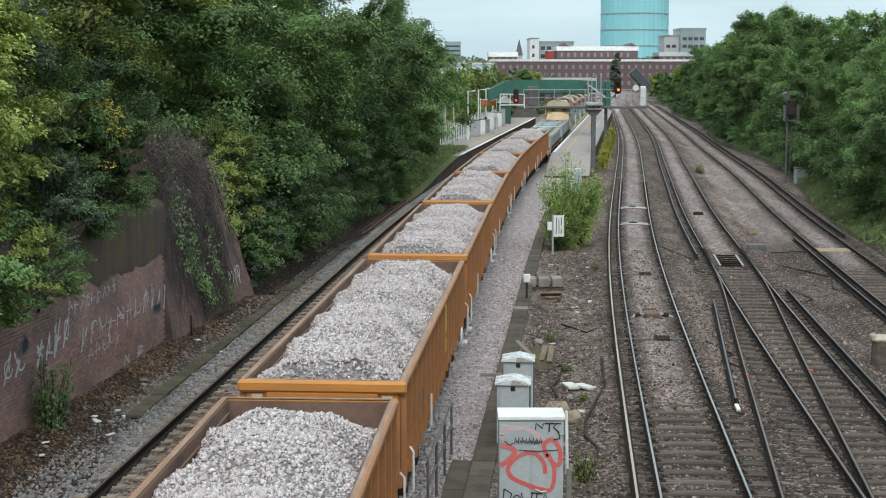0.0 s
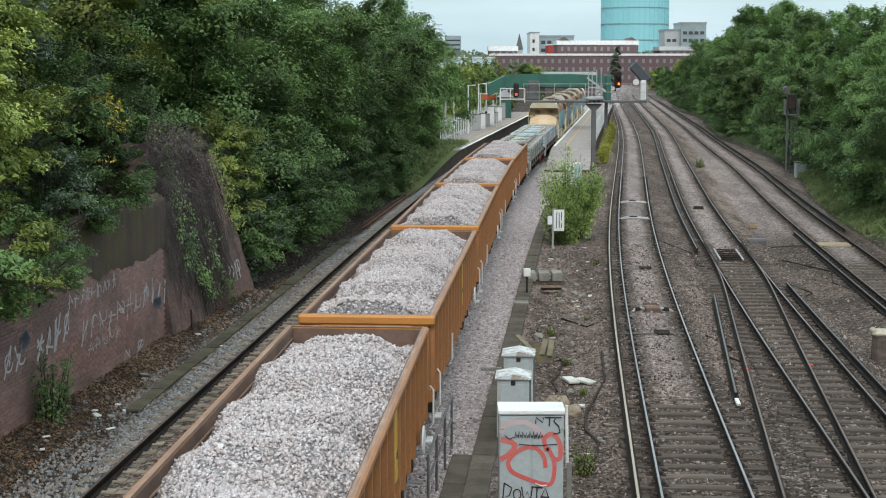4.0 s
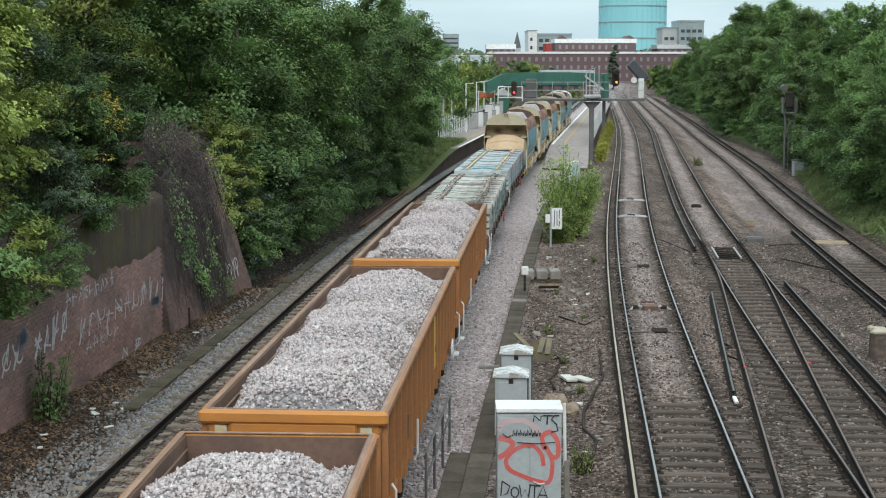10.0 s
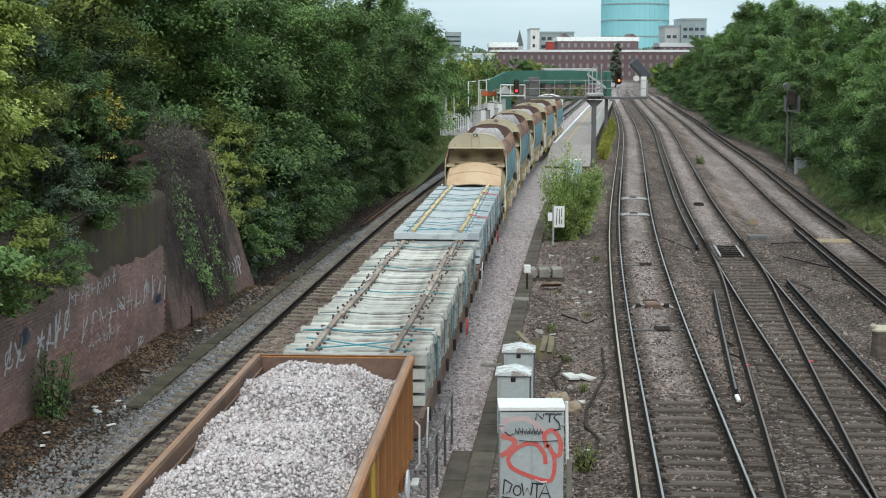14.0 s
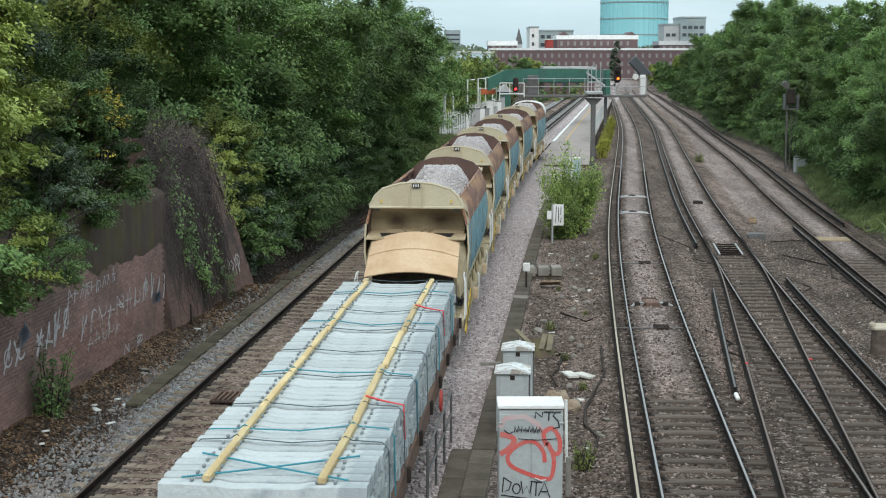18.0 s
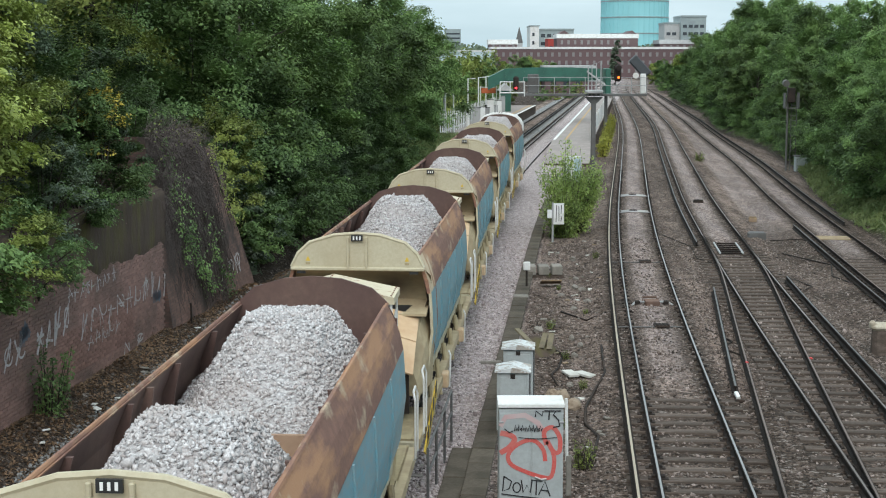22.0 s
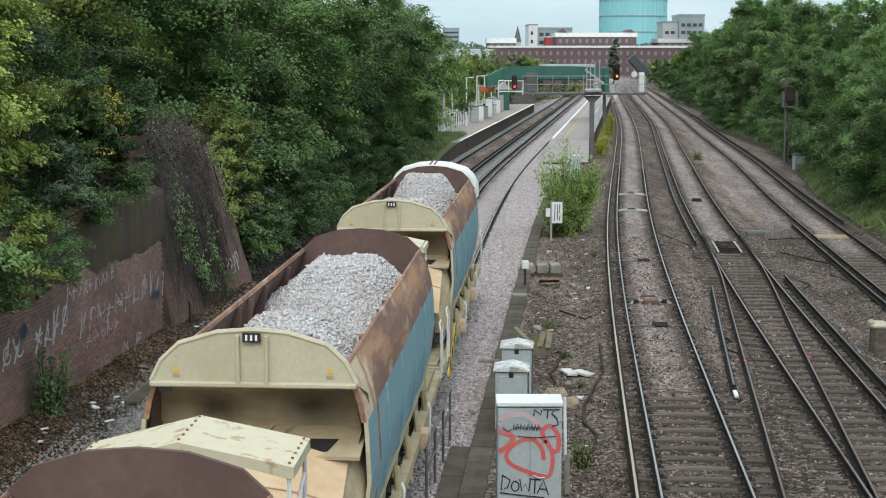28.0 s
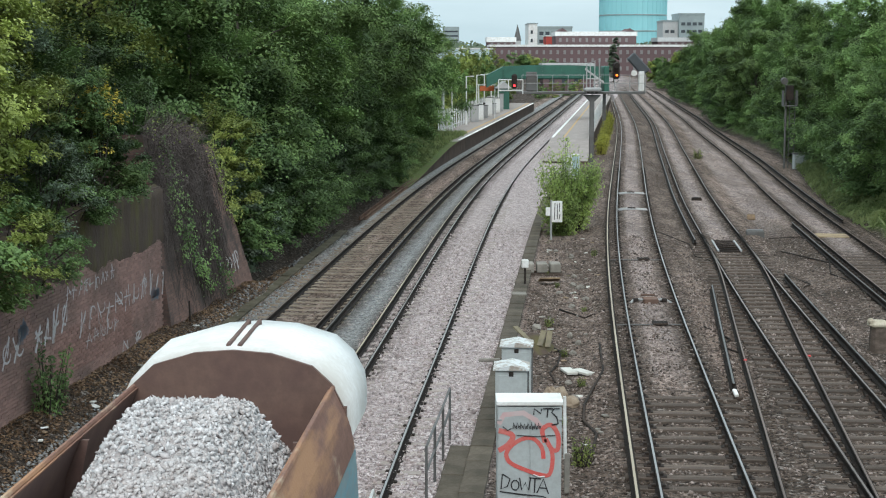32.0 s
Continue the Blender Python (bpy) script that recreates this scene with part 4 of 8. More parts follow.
    for s in (-1, 1):
        part("warning_label", Geo().prism([(s * 0.86 - 0.04, 3.54), (s * 0.86 + 0.04, 3.54), (s * 0.86, 3.62)], y0 - 0.056, y0 - 0.05), HAZARD, end, "small yellow warning triangle")
        part("warning_label", Geo().box((s * 0.86, y0 - 0.054, 3.5), (0.08, 0.008, 0.035)), SOOT, end)
    for s in (-1, 1):
        part("end_lip", Geo().sheet([(s * (a - 0.04), b) for a, b in SIDE + RIMLINE[:3]], [y0 + 0.02, y0 + 0.75]), SOOT, w, "grimy cream inner lip of the side")
        part("edge_strip", Geo().prism([(s * (a - 0.035), b) for a, b in SIDE] + [(s * (a + 0.012), b) for a, b in reversed(SIDE)], y0 - 0.015, y0 + 0.03), CREAM, w)
        part("small_mark", Geo().box((s * 0.98, y0 - 0.06, 3.35), (0.15, 0.02, 0.045)), BLACKPAINT, end, "small dark stencilled bars")
        part("flaked_patch", Geo().prism([(s * (a + 0.003), b) for a, b in RIMLINE] + [(s * (a - 0.01), b) for a, b in reversed(RIMLINE)], y0 + 0.02, y0 + 0.95), FLAKECREAM, w, "flaking cream paint over rust")
        part("weld_strip", Geo().prism([(s * (a + 0.004), b) for a, b in SIDE] + [(s * (a - 0.01), b) for a, b in reversed(SIDE)], y0 + 0.95, y0 + 1.08), RIM, w, "rusty brown weld strip")
    part("platform", Geo().box((0, -5.9, 1.2), (2.3, 2.1, 0.1)), SOOT, w)
    part("platform", Geo().box((0, 6.1, 1.2), (2.3, 1.9, 0.1)), SOOT, w)
    part("mid_wall", Geo().prism([(-1.15, 2.4), (1.15, 2.4), (1.17, 2.95), (1.13, 3.1), (-1.13, 3.1), (-1.17, 2.95)], -0.33, -0.27), TANRUST, w, "tan rust-stained dividing wall")
    for s in (-1, 1):
        part("wall_gusset", Geo().prism([(s * 0.98, 3.1), (s * 1.13, 3.1), (s * 1.0, 3.57), (s * 0.92, 3.57)], -0.33, -0.27), DARKBROWN, w)
    part("rear_wall", Geo().prism(arch_plate(), y1 - 0.05, y1).box((0, y1 - 0.02, 2.715), (2.36, 0.056, 1.41)), DARKBROWN, w, "brown arched end wall")
    if white_end:
        hood = Geo()
        for y, k, d in ((y1 + 0.01, 1.0, 0.08), (y1 + 1.0, 1.03, 0.14), (y1 + 1.85, 0.98, -0.02)):
            hood.v += [(x * 1.04 * k, y, z * 1.0 + d * 0.6 - 0.02) for x, z in [(-1.17, 3.05), (-1.17, 3.25)] + arch_plate() + [(1.17, 3.25), (1.17, 3.05)]]
        n = len(arch_plate()) + 4
        hood.f = [(j * n + i, j * n + i + 1, j * n + n + i + 1, j * n + n + i) for j in range(2) for i in range(n - 1)] + [tuple(range(n - 1, -1, -1)), tuple(range(2 * n, 3 * n))]
        hood.m = [0] * len(hood.f)
        ho = part("hood", hood, WHITEPAINT, w, "white rounded end hood", soft=True)
        part("roof_band", Geo().box((-0.06, y1 + 0.64, 4.02), (0.045, 1.2, 0.07), ch=0.01, rx=0.03).box((0.06, y1 + 0.64, 4.02), (0.045, 1.2, 0.07), ch=0.01, rx=0.03), DARKBROWN, ho, "brown band along the roof")
    else:
        yc = 5.95
        can = Geo().prism([(-1.02, 3.44), (0.0, 3.7), (1.02, 3.5), (1.02, 3.4), (0.96, 3.4), (0.0, 3.64), (-1.02, 3.4)], yc, yc + 0.95)
        cn = part("canopy", can, FLAKECREAM_PALE, w, "flaking cream canopy over the engine")
        for x in (-0.97, 0.97):
            for y in (yc + 0.05, yc + 0.9):
                part("post", Geo().tube([(x, y, 1.25), (x, y, 3.44)], 0.022, 6), WHITEPAINT, cn)
            part("brace", Geo().tube([(x, yc + 0.05, 2.9), (x, yc + 0.9, 3.2)], 0.018, 6), WHITEPAINT, cn)
        for k in range(6):
            for x, z in ((0.0, 3.7), (-0.98, 3.45), (0.97, 3.51)):
                part("rivet", Geo().tube([(x, yc + 0.08 + k * 0.16, z), (x, yc + 0.08 + k * 0.16, z + 0.014)], 0.014, 6), RIM, cn)
        part("engine_box", Geo().box((0, y1 + 0.85, 1.9), (1.9, 1.1, 1.3), ch=0.04), SOOT, w)
    for s in (-1, 1):
        part("headstock", Geo().box((0, s * 6.9, 1.05), (2.4, 0.14, 0.34), ch=0.02), CREAM, w)
        add_bogie(w, s * 5.3)
    add_ends(w, 6.96)
    return w


def hopper_gear(w):
    """The gear under the arched panel: sooty recess, deck with openings painted black, curved cover plate and side
    fairings.
    """
    y0 = -5.19
    rec = Geo()
    ys, nx = [(y0 + 0.02, 3.4), (y0 + 0.3, 3.25), (y0 + 0.5, 3.0), (y0 + 0.55, 2.78)], 9
    for y, z in ys:
        rec.v += [(1.27 * (2 * i / (nx - 1) - 1) * (0.93 if z > 3.3 else 1.0), y, z) for i in range(nx)]
    rec.f = [(j * nx + i, j * nx + nx + i, j * nx + nx + i + 1, j * nx + i + 1) for j in range(3) for i in range(nx - 1)]
    rec.m = [0] * len(rec.f)
    part("end_slope", rec, EXHAUST, w, "grimy cream hollow under the panel", soft=True)
    dk = part("deck", Geo().prism([(y0 - 0.32, 2.66), (y0 + 0.6, 2.8), (y0 + 0.6, 2.76), (y0 - 0.32, 2.62)], -1.24, 1.24, axis="x"), GRIMY_CREAM, w, "grimy cream deck with two openings painted black")
    for s in (-1, 1):
        q = [(s * 0.3, y0 - 0.2), (s * 0.86, y0 - 0.2), (s * 0.95, y0 + 0.16), (s * 0.3, y0 + 0.16)]
        # no hole is cut: a black patch paints the shade inside the opening
        part("opening", Geo().add([(a, b, 2.80 + (b - y0 - 0.6) * 0.152 + 0.006) for a, b in q], [(0, 1, 2, 3) if s > 0 else (3, 2, 1, 0)]), BLACKPAINT, dk, "black patch for the shade inside a deck opening")
        fr = Geo()
        ring = []
        for y, z, x in ((y0 + 0.6, 2.3, 1.27), (y0 + 0.1, 2.3, 1.25), (y0 - 0.35, 2.05, 1.2), (y0 - 0.75, 1.5, 1.12)):
            ring.append([(s * x, y, 1.3), (s * (x + 0.03), y, z - 0.3), (s * x, y, z), (s * (x - 0.1), y, z + 0.3), (s * (x - 0.28), y, z + 0.4), (s * (x - 0.3), y, 1.3)])
        for r in ring:
            fr.v += r
        fr.f = [(j * 6 + k, j * 6 + k + 1, j * 6 + 7 + k, j * 6 + 6 + k) for j in range(3) for k in range(5)] + [(18, 19, 20, 21, 22, 23)]
        fr.m = [0] * len(fr.f)
        part("fairing", fr, GRIMY_CREAM, w, "rounded cream fairing beside the cover plate")
    for x in (-0.22, -0.08, 0.08, 0.22):
        part("deck_rib", Geo().box((x * 1.2, y0 + 0.15, 2.765), (0.025, 0.62, 0.05), rx=0.15, rz=-x * 1.5), GRIMY_CREAM, dk)
    cover = Geo()
    ys, nx = [(y0 - 0.22, 2.57, 0.25, 1.1), (y0 - 0.9, 2.27, 0.2, 1.115), (y0 - 1.62, 1.87, 0.14, 1.13)], 15
    for y, z, h, wd in ys:
        for i in range(nx):
            u = 2 * i / (nx - 1) - 1
            cover.v.append((wd * u, y, z + h * (1 - u * u)))
    cover.f = [(j * nx + i, j * nx + nx + i, j * nx + nx + i + 1, j * nx + i + 1) for j in range(2) for i in range(nx - 1)]
    cover.m = [0] * len(cover.f)
    co = part("cover_plate", cover, BUFF, w, "rust-stained buff arched cover plate")
    so = co.modifiers.new("thick", "SOLIDIFY")
    so.thickness = 0.03
    part("seam", Geo().tube([(1.115 * (i / 6 - 1), y0 - 0.9, 2.285 + 0.2 * (1 - (i / 6 - 1) ** 2)) for i in range(13)], 0.012, 5), BUFF, co)
    part("air_tank", Geo().tube([(0.05, y0 - 1.55, 1.4), (0.6, y0 - 1.55, 1.4)], 0.24, 16), CREAM, w, "round cream air tank")
    part("pipe", Geo().tube([(-0.75, y0 - 1.75, 1.5), (0.2, y0 - 1.75, 1.52)], 0.03, 6), CREAM, w)
    # one plain dark sheet fills the space under the plate
    part("dark_back", Geo().box((0, y0 - 1.0, 1.5), (2.0, 0.06, 0.9)), BLACKISH, w, "plain dark sheet under the cover plate")
    for s in (-1, 1):
        st = part("step_board", Geo().prism([(y0 - 1.9, 0.62), (y0 - 1.6, 0.5), (y0 + 0.6, 1.05), (y0 + 0.6, 1.3)], s * 1.34 - 0.015, s * 1.34 + 0.015, axis="x"), HAZARD, w, "yellow and black striped board")
        for k in range(4):
            y = y0 - 1.35 + k * 0.55
            z = 0.72 + (y - y0 + 1.6) * 0.25
            part("stripe", Geo().prism([(y - 0.13, z - 0.13), (y + 0.13, z - 0.065), (y + 0.13, z + 0.15), (y - 0.13, z + 0.08)], s * 1.358, s * 1.363, axis="x"), BLACKPAINT, st)
    part("handrail", Geo().tube([(-1.12, -7.1, 1.0), (-1.12, -7.1, 1.75), (-1.1, -7.1, 1.8), (-0.92, -7.1, 1.8), (-0.9, -7.1, 1.75), (-0.9, -7.1, 1.0)], 0.012, 6), WHITEPAINT, w, "white looped handrail")


ORANGE_LAST, ORANGE_PITCH = 106.4, 15.43
FLATS = (123.6, 141.8)
HOPPER_FIRST, HOPPER_PITCH = 158.95, 15.24
TRAIN_OFF = 0.05
TRAIN = []


def stretch(wagon, kx=1.02, k=1.06):
    """Sets the bodywork to its true size: width, length and height over the frame."""
    for ob in wagon.children_recursive:
        if ob.name.startswith(("wheel", "axle")) or ob.type != "MESH":
            continue
        if ob.name.startswith("bogie"):
            ob.matrix_basis = pose(0, ob.matrix_basis.translation.y * k, 0)
            continue
        for v in ob.data.vertices:
            z = v.co.z
            v.co = (v.co.x * kx, v.co.y * k, z * 0.71 if z < 1.2 else mix(0.852, 2.338, (z - 1.2) / 1.2) if z < 2.4 else z * k - 0.206)


def build_train():
    first = orange_wagon()
    loads = [load_parts("ballast_load", 1.12, 7.0, 2.16, 2.66, 1.3 + k * 2.1, 19000, 0.5, 1.7, 0.8, scallop=0.3, size=0.027) for k in range(3)]
    for k in range(7):
        at = ORANGE_LAST - ORANGE_PITCH * k
        w = first if k == 0 else copy_thing(first, Matrix.Identity(4))
        ld = thing("ballast_load", "heaped pale granite ballast in an orange box wagon", "ballast", group="wagon loads")
        bed, top = loads[k % 3]
        part("ballast_bed", bed, None, ld)
        st = part("stone_cover", top, None, ld)
        st["kind"] = "stuff"
        TRAIN.extend([(w, at, 0), (ld, at, 0)])
    fl = flat_wagon()
    TRAIN.append((fl, FLATS[0], 0))
    TRAIN.append((copy_thing(fl, Matrix.Identity(4)), FLATS[1], 0))
    TRAIN.append((sleeper_stack("stacked used grey-brown concrete sleepers strapped on a flat wagon", OLD_SLEEPER, DARK_BATTEN, 5, 8.0, 2.1, loose=1.6), FLATS[0], 0))
    TRAIN.append((sleeper_stack("stacked pale blue-grey concrete sleepers strapped on a flat wagon", PALE_SLEEPER, BATTEN, 6, 8.15, 2.12), FLATS[1], 0))
    hop = hopper_wagon()
    last = hopper_wagon(True)
    for w in (hop, last):
        stretch(w)
        hopper_gear(w)
    # crest of the heap by the panel, crest of the far heap, height at the dividing wall
    heaps = ((3.8, 3.82, 2.8), (3.5, 3.86, 2.85), (3.7, 3.78, 2.8), (3.74, 3.72, 3.02), (3.84, 3.84, 2.72))
    for k in range(5):
        at = HOPPER_FIRST + HOPPER_PITCH * k
        w = hop if k == 0 else last if k == 4 else copy_thing(hop, Matrix.Identity(4))
        ld = thing("ballast_load", "two heaps of pale granite ballast in a hopper wagon", "ballast", group="wagon loads")
        c0, c1, low = heaps[k]
        n = 9000 if k else 8000
        more = 0.2 * (k == 4)
        for nm, half, mid, crest, near, far, base in (("front_bed", 2.17, -2.4, c0, 1.3, 2.4, low + 0.06), ("rear_bed", 2.55 + more, 2.3 + more, c1, 2.6, 1.6, low + 0.15)):
            bed, top = load_parts("hopper_" + nm, 1.12, half, base, crest, 4.1 + k * 1.7 + half, n, near, far, 0.66, mid, HOPSTONE, size=0.025)
            st = part("stone_cover", top, None, part(nm, bed, None, ld))
            st["kind"] = "stuff"
        TRAIN.extend([(w, at, 0), (ld, at, 0)])


def run(t):
    """How far the train has come after t seconds."""
    return 0.2746 + 6.3544 * t + 0.00596 * t * t


def on_track(y, half=5.0):
    a, b = Vector((xb(y - half) + TRAIN_OFF, y - half, 0)), Vector((xb(y + half) + TRAIN_OFF, y + half, 0))
    mid, d = (a + b) / 2, b - a
    return mid.x, mid.y, math.degrees(math.atan2(-d.x, d.y))


def motions():
    for ob, at, turn in TRAIN:
        rows = []
        for k in range(17):
            x, y, rz = on_track(at - run(2.0 * k))
            rows.append((2.0 * k, pose(x, y, 0, 0, 0, rz + turn)))
        walk(ob, rows)


build_train()

# ---- trees and bushes ----
BARK = worn("grey_brown_bark", (0.06, 0.05, 0.042), (0.035, 0.03, 0.025), (0.09, 0.08, 0.068), scale=2.0, stretch=(3, 3, 0.6), fine=14, rough=0.95, rel=0.6)
LEAF_DARK = foliage("dark_green_leaves", (0.028, 0.054, 0.016), (0.17, 0.265, 0.082))
LEAF_MID = foliage("mid_green_leaves", (0.045, 0.088, 0.026), (0.235, 0.37, 0.125))
LEAF_DEEP = foliage("deep_green_leaves", (0.02, 0.042, 0.014), (0.115, 0.19, 0.06))
LEAF_LIGHT = foliage("yellow_green_leaves", (0.09, 0.125, 0.026), (0.38, 0.45, 0.12))
LEAF_SILVER = foliage("grey_green_leaves", (0.08, 0.12, 0.075), (0.17, 0.22, 0.15))
LEAF_YELLOW = foliage("yellow_blossom", (0.3, 0.25, 0.03), (0.52, 0.44, 0.08))
GRASSY = foliage("long_grass", (0.1, 0.14, 0.05), (0.24, 0.29, 0.12))
TWIG = worn("dead_grey_vine", (0.12, 0.098, 0.09), (0.06, 0.048, 0.042), (0.19, 0.165, 0.158), rough=0.95, rel=0.0)


def leaf_mesh(name, cen, nrm, size, mat, seed, slim=0.55, fold=0.18):
    """A leaf for each centre: four corners, folded along the middle."""
    rng = np.random.default_rng(int(seed * 100))
    n = len(cen)
    nrm = nrm / (np.linalg.norm(nrm, axis=1)[:, None] + 1e-9)
    a = np.cross(nrm, rng.normal(size=(n, 3)))
    a /= np.linalg.norm(a, axis=1)[:, None] + 1e-9
    b = np.cross(nrm, a)
    ln = (size * rng.uniform(0.6, 1.3, n))[:, None]
    wd = ln * slim
    v = np.stack([cen - a * ln * 0.5, cen + b * wd * 0.5 + nrm * ln * fold, cen + a * ln * 0.5 - nrm * ln * 0.1, cen - b * wd * 0.5 + nrm * ln * fold], 1)
    f = np.arange(n * 4).reshape(n, 4)
    return raw_mesh(name, v.reshape(-1, 3), f, mat)


def crown_points(rng, n, centre, radii, low=0.0, inner=0.5):
    d = rng.normal(size=(n, 3))
    d /= np.linalg.norm(d, axis=1)[:, None]
    lump = 1 + 0.16 * np.sin(d[:, 0] * 5 + d[:, 2] * 4 + rng.uniform(0, 6)) * np.cos(d[:, 1] * 4.3 + rng.uniform(0, 6))
    p = d * (rng.uniform(inner, 1.0, n) ** 0.6 * lump)[:, None] * np.array(radii) + np.array(centre)
    return p[p[:, 2] > low]


def spray_cloud(rng, cents, outward, size, per, thick=0.42, droop=0.3):
    """Leaf centres and normals on flat drooping sprays that point outwards."""
    idx = np.repeat(np.arange(len(cents)), per)
    n = len(idx)
    o = outward / (np.linalg.norm(outward, axis=1)[:, None] + 1e-9)
    side = np.stack([-o[:, 1], o[:, 0], np.zeros(len(o))], 1)
    side /= np.linalg.norm(side, axis=1)[:, None] + 1e-9
    a, r = rng.uniform(0, 2 * math.pi, n), np.sqrt(rng.uniform(0, 1, n)) * rng.uniform(0.8, 1.15, n)
    # fingers: the rim of a spray is lobed
    r = r * (0.78 + 0.22 * np.cos(a * 5 + idx * 1.7))
    u, v = r * np.cos(a), r * np.sin(a)
    s = size[idx]
    p = cents[idx] + o[idx] * (u * s)[:, None] + side[idx] * (v * s * 0.95)[:, None]
    p[:, 2] += rng.normal(0, thick, n) * s * 0.5 - droop * s * (np.clip(u, -0.4, 2) ** 2 + 0.5 * v * v)
    nrm = np.array([0, 0, 1.0]) + o[idx] * (0.4 + 0.5 * np.clip(u, 0, 1))[:, None] + side[idx] * (v * 0.3)[:, None] + rng.normal(0, 0.3, (n, 3))
    return p, nrm


def tree_meshes(seed, height, bole, radius, mat, sprays=70, per=300, leaf=0.2, spread=1.0, gap=0.25):
    """Trunk and limbs, and a crown of layered drooping sprays with gaps between them."""
    rng = np.random.default_rng(int(seed * 100))
    mid, half = (height + bole) / 2, (height - bole) / 2
    fan = 5
    d = rng.normal(size=(sprays, 3))
    d /= np.linalg.norm(d, axis=1)[:, None]
    # hollows: some directions carry no growth
    open_ = np.sin(d[:, 0] * 6 + seed) + np.sin(d[:, 1] * 5 + seed * 1.3) + np.sin(d[:, 2] * 7 + seed * 0.4)
    d = d[(open_ < np.quantile(open_, 1 - gap)) & (d[:, 2] > -0.8)][: max(8, sprays // fan)]
    lump = 1 + 0.2 * np.sin(d[:, 0] * 4 + d[:, 2] * 5 + seed) * np.cos(d[:, 1] * 4.3 + seed * 0.7)
    shell = np.where(rng.uniform(0, 1, len(d)) < 0.72, rng.uniform(0.76, 1.0, len(d)), rng.uniform(0.3, 0.62, len(d)))
    bough = d * (shell * lump)[:, None] * np.array([radius, radius, half]) + np.array([0, 0, mid])
    # each bough carries a fan of sprays in a tilted, layered fall
    unit = spread * (radius / 3.4) ** 0.5
    idx = np.repeat(np.arange(len(d)), fan)
    o = d * np.array([1, 1, 0.3])
    o /= np.linalg.norm(o, axis=1)[:, None] + 1e-9
    side = np.stack([-o[:, 1], o[:, 0], np.zeros(len(o))], 1)
    u, v = rng.uniform(-0.5, 0.75, len(idx)), rng.uniform(-1, 1, len(idx))
    cents = bough[idx] + o[idx] * (u * 1.0 * unit)[:, None] + side[idx] * (v * 1.05 * unit)[:, None]
    cents[:, 2] -= unit * (0.45 * np.abs(v) ** 2 + 0.45 * u) + rng.normal(0, 0.3, len(idx)) * unit
    size = rng.uniform(0.6, 1.12, len(idx)) * unit * np.where(shell < 0.7, 1.4, 1.0)[idx]
    o = o[idx]
    d = d[idx]
    p, nr = spray_cloud(rng, cents, o, size, per)
    crown = leaf_mesh("crown", p, nr, leaf, mat, seed + 1)
    g = Geo()
    top = Vector((rng.uniform(-0.3, 0.3), rng.uniform(-0.3, 0.3), height * 0.82))
    pts = [Vector((0, 0, -0.4)), Vector((0.05, 0, bole * 0.5)), Vector((rng.uniform(-0.2, 0.2), rng.uniform(-0.2, 0.2), bole)), top]
    r0 = 0.022 * height
    g.tube(pts, [r0, r0 * 0.8, r0 * 0.65, r0 * 0.12], 9)
    for c in bough[::2]:
        u = rng.uniform(0.15, 0.75)
        s = Vector((0, 0, bole * 0.7)).lerp(top, u)
        e = Vector(c)
        m = s.lerp(e, 0.5) + Vector((0, 0, 0.25))
        g.tube([s, m, s.lerp(e, 0.85)], [r0 * 0.2, r0 * 0.11, r0 * 0.04], 5)
    return g.mesh("trunk", BARK, True), crown


def put_tree(meshes, x, y, z, rz, s, label, sz=None, name="tree", group="trees beside the line"):
    t = thing(name, label, "tree" if name == "tree" else "bush", pose(x, y, z, 0, 0, rz), group)
    t.scale = (s, s, sz or s)
    for nm, me in zip(("trunk", "crown"), meshes):
        part(nm, me, None, t)
    return t


def bush_meshes(seed, height, radius, mat, sprays=46, per=110, leaf=0.16, spread=0.55):
    rng = np.random.default_rng(int(seed * 100))
    cents = crown_points(rng, sprays, (0, 0, height * 0.45), (radius, radius, height * 0.58), 0.05, 0.6)
    o = (cents - np.array([0, 0, height * 0.3])) * np.array([1, 1, 0.5])
    p, nr = spray_cloud(rng, cents, o, rng.uniform(0.55, 1.15, len(cents)) * spread, per, 0.3, 0.35)
    keep = p[:, 2] > 0.0
    st = Geo()
    for c in cents[::3]:
        st.tube([(c[0] * 0.15, c[1] * 0.15, -0.3), (c[0] * 0.5, c[1] * 0.5, c[2] * 0.6), tuple(c)], [0.03, 0.02, 0.008], 4)
    return st.mesh("stems", BARK), leaf_mesh("leaves", p[keep], nr[keep], leaf, mat, seed + 3)


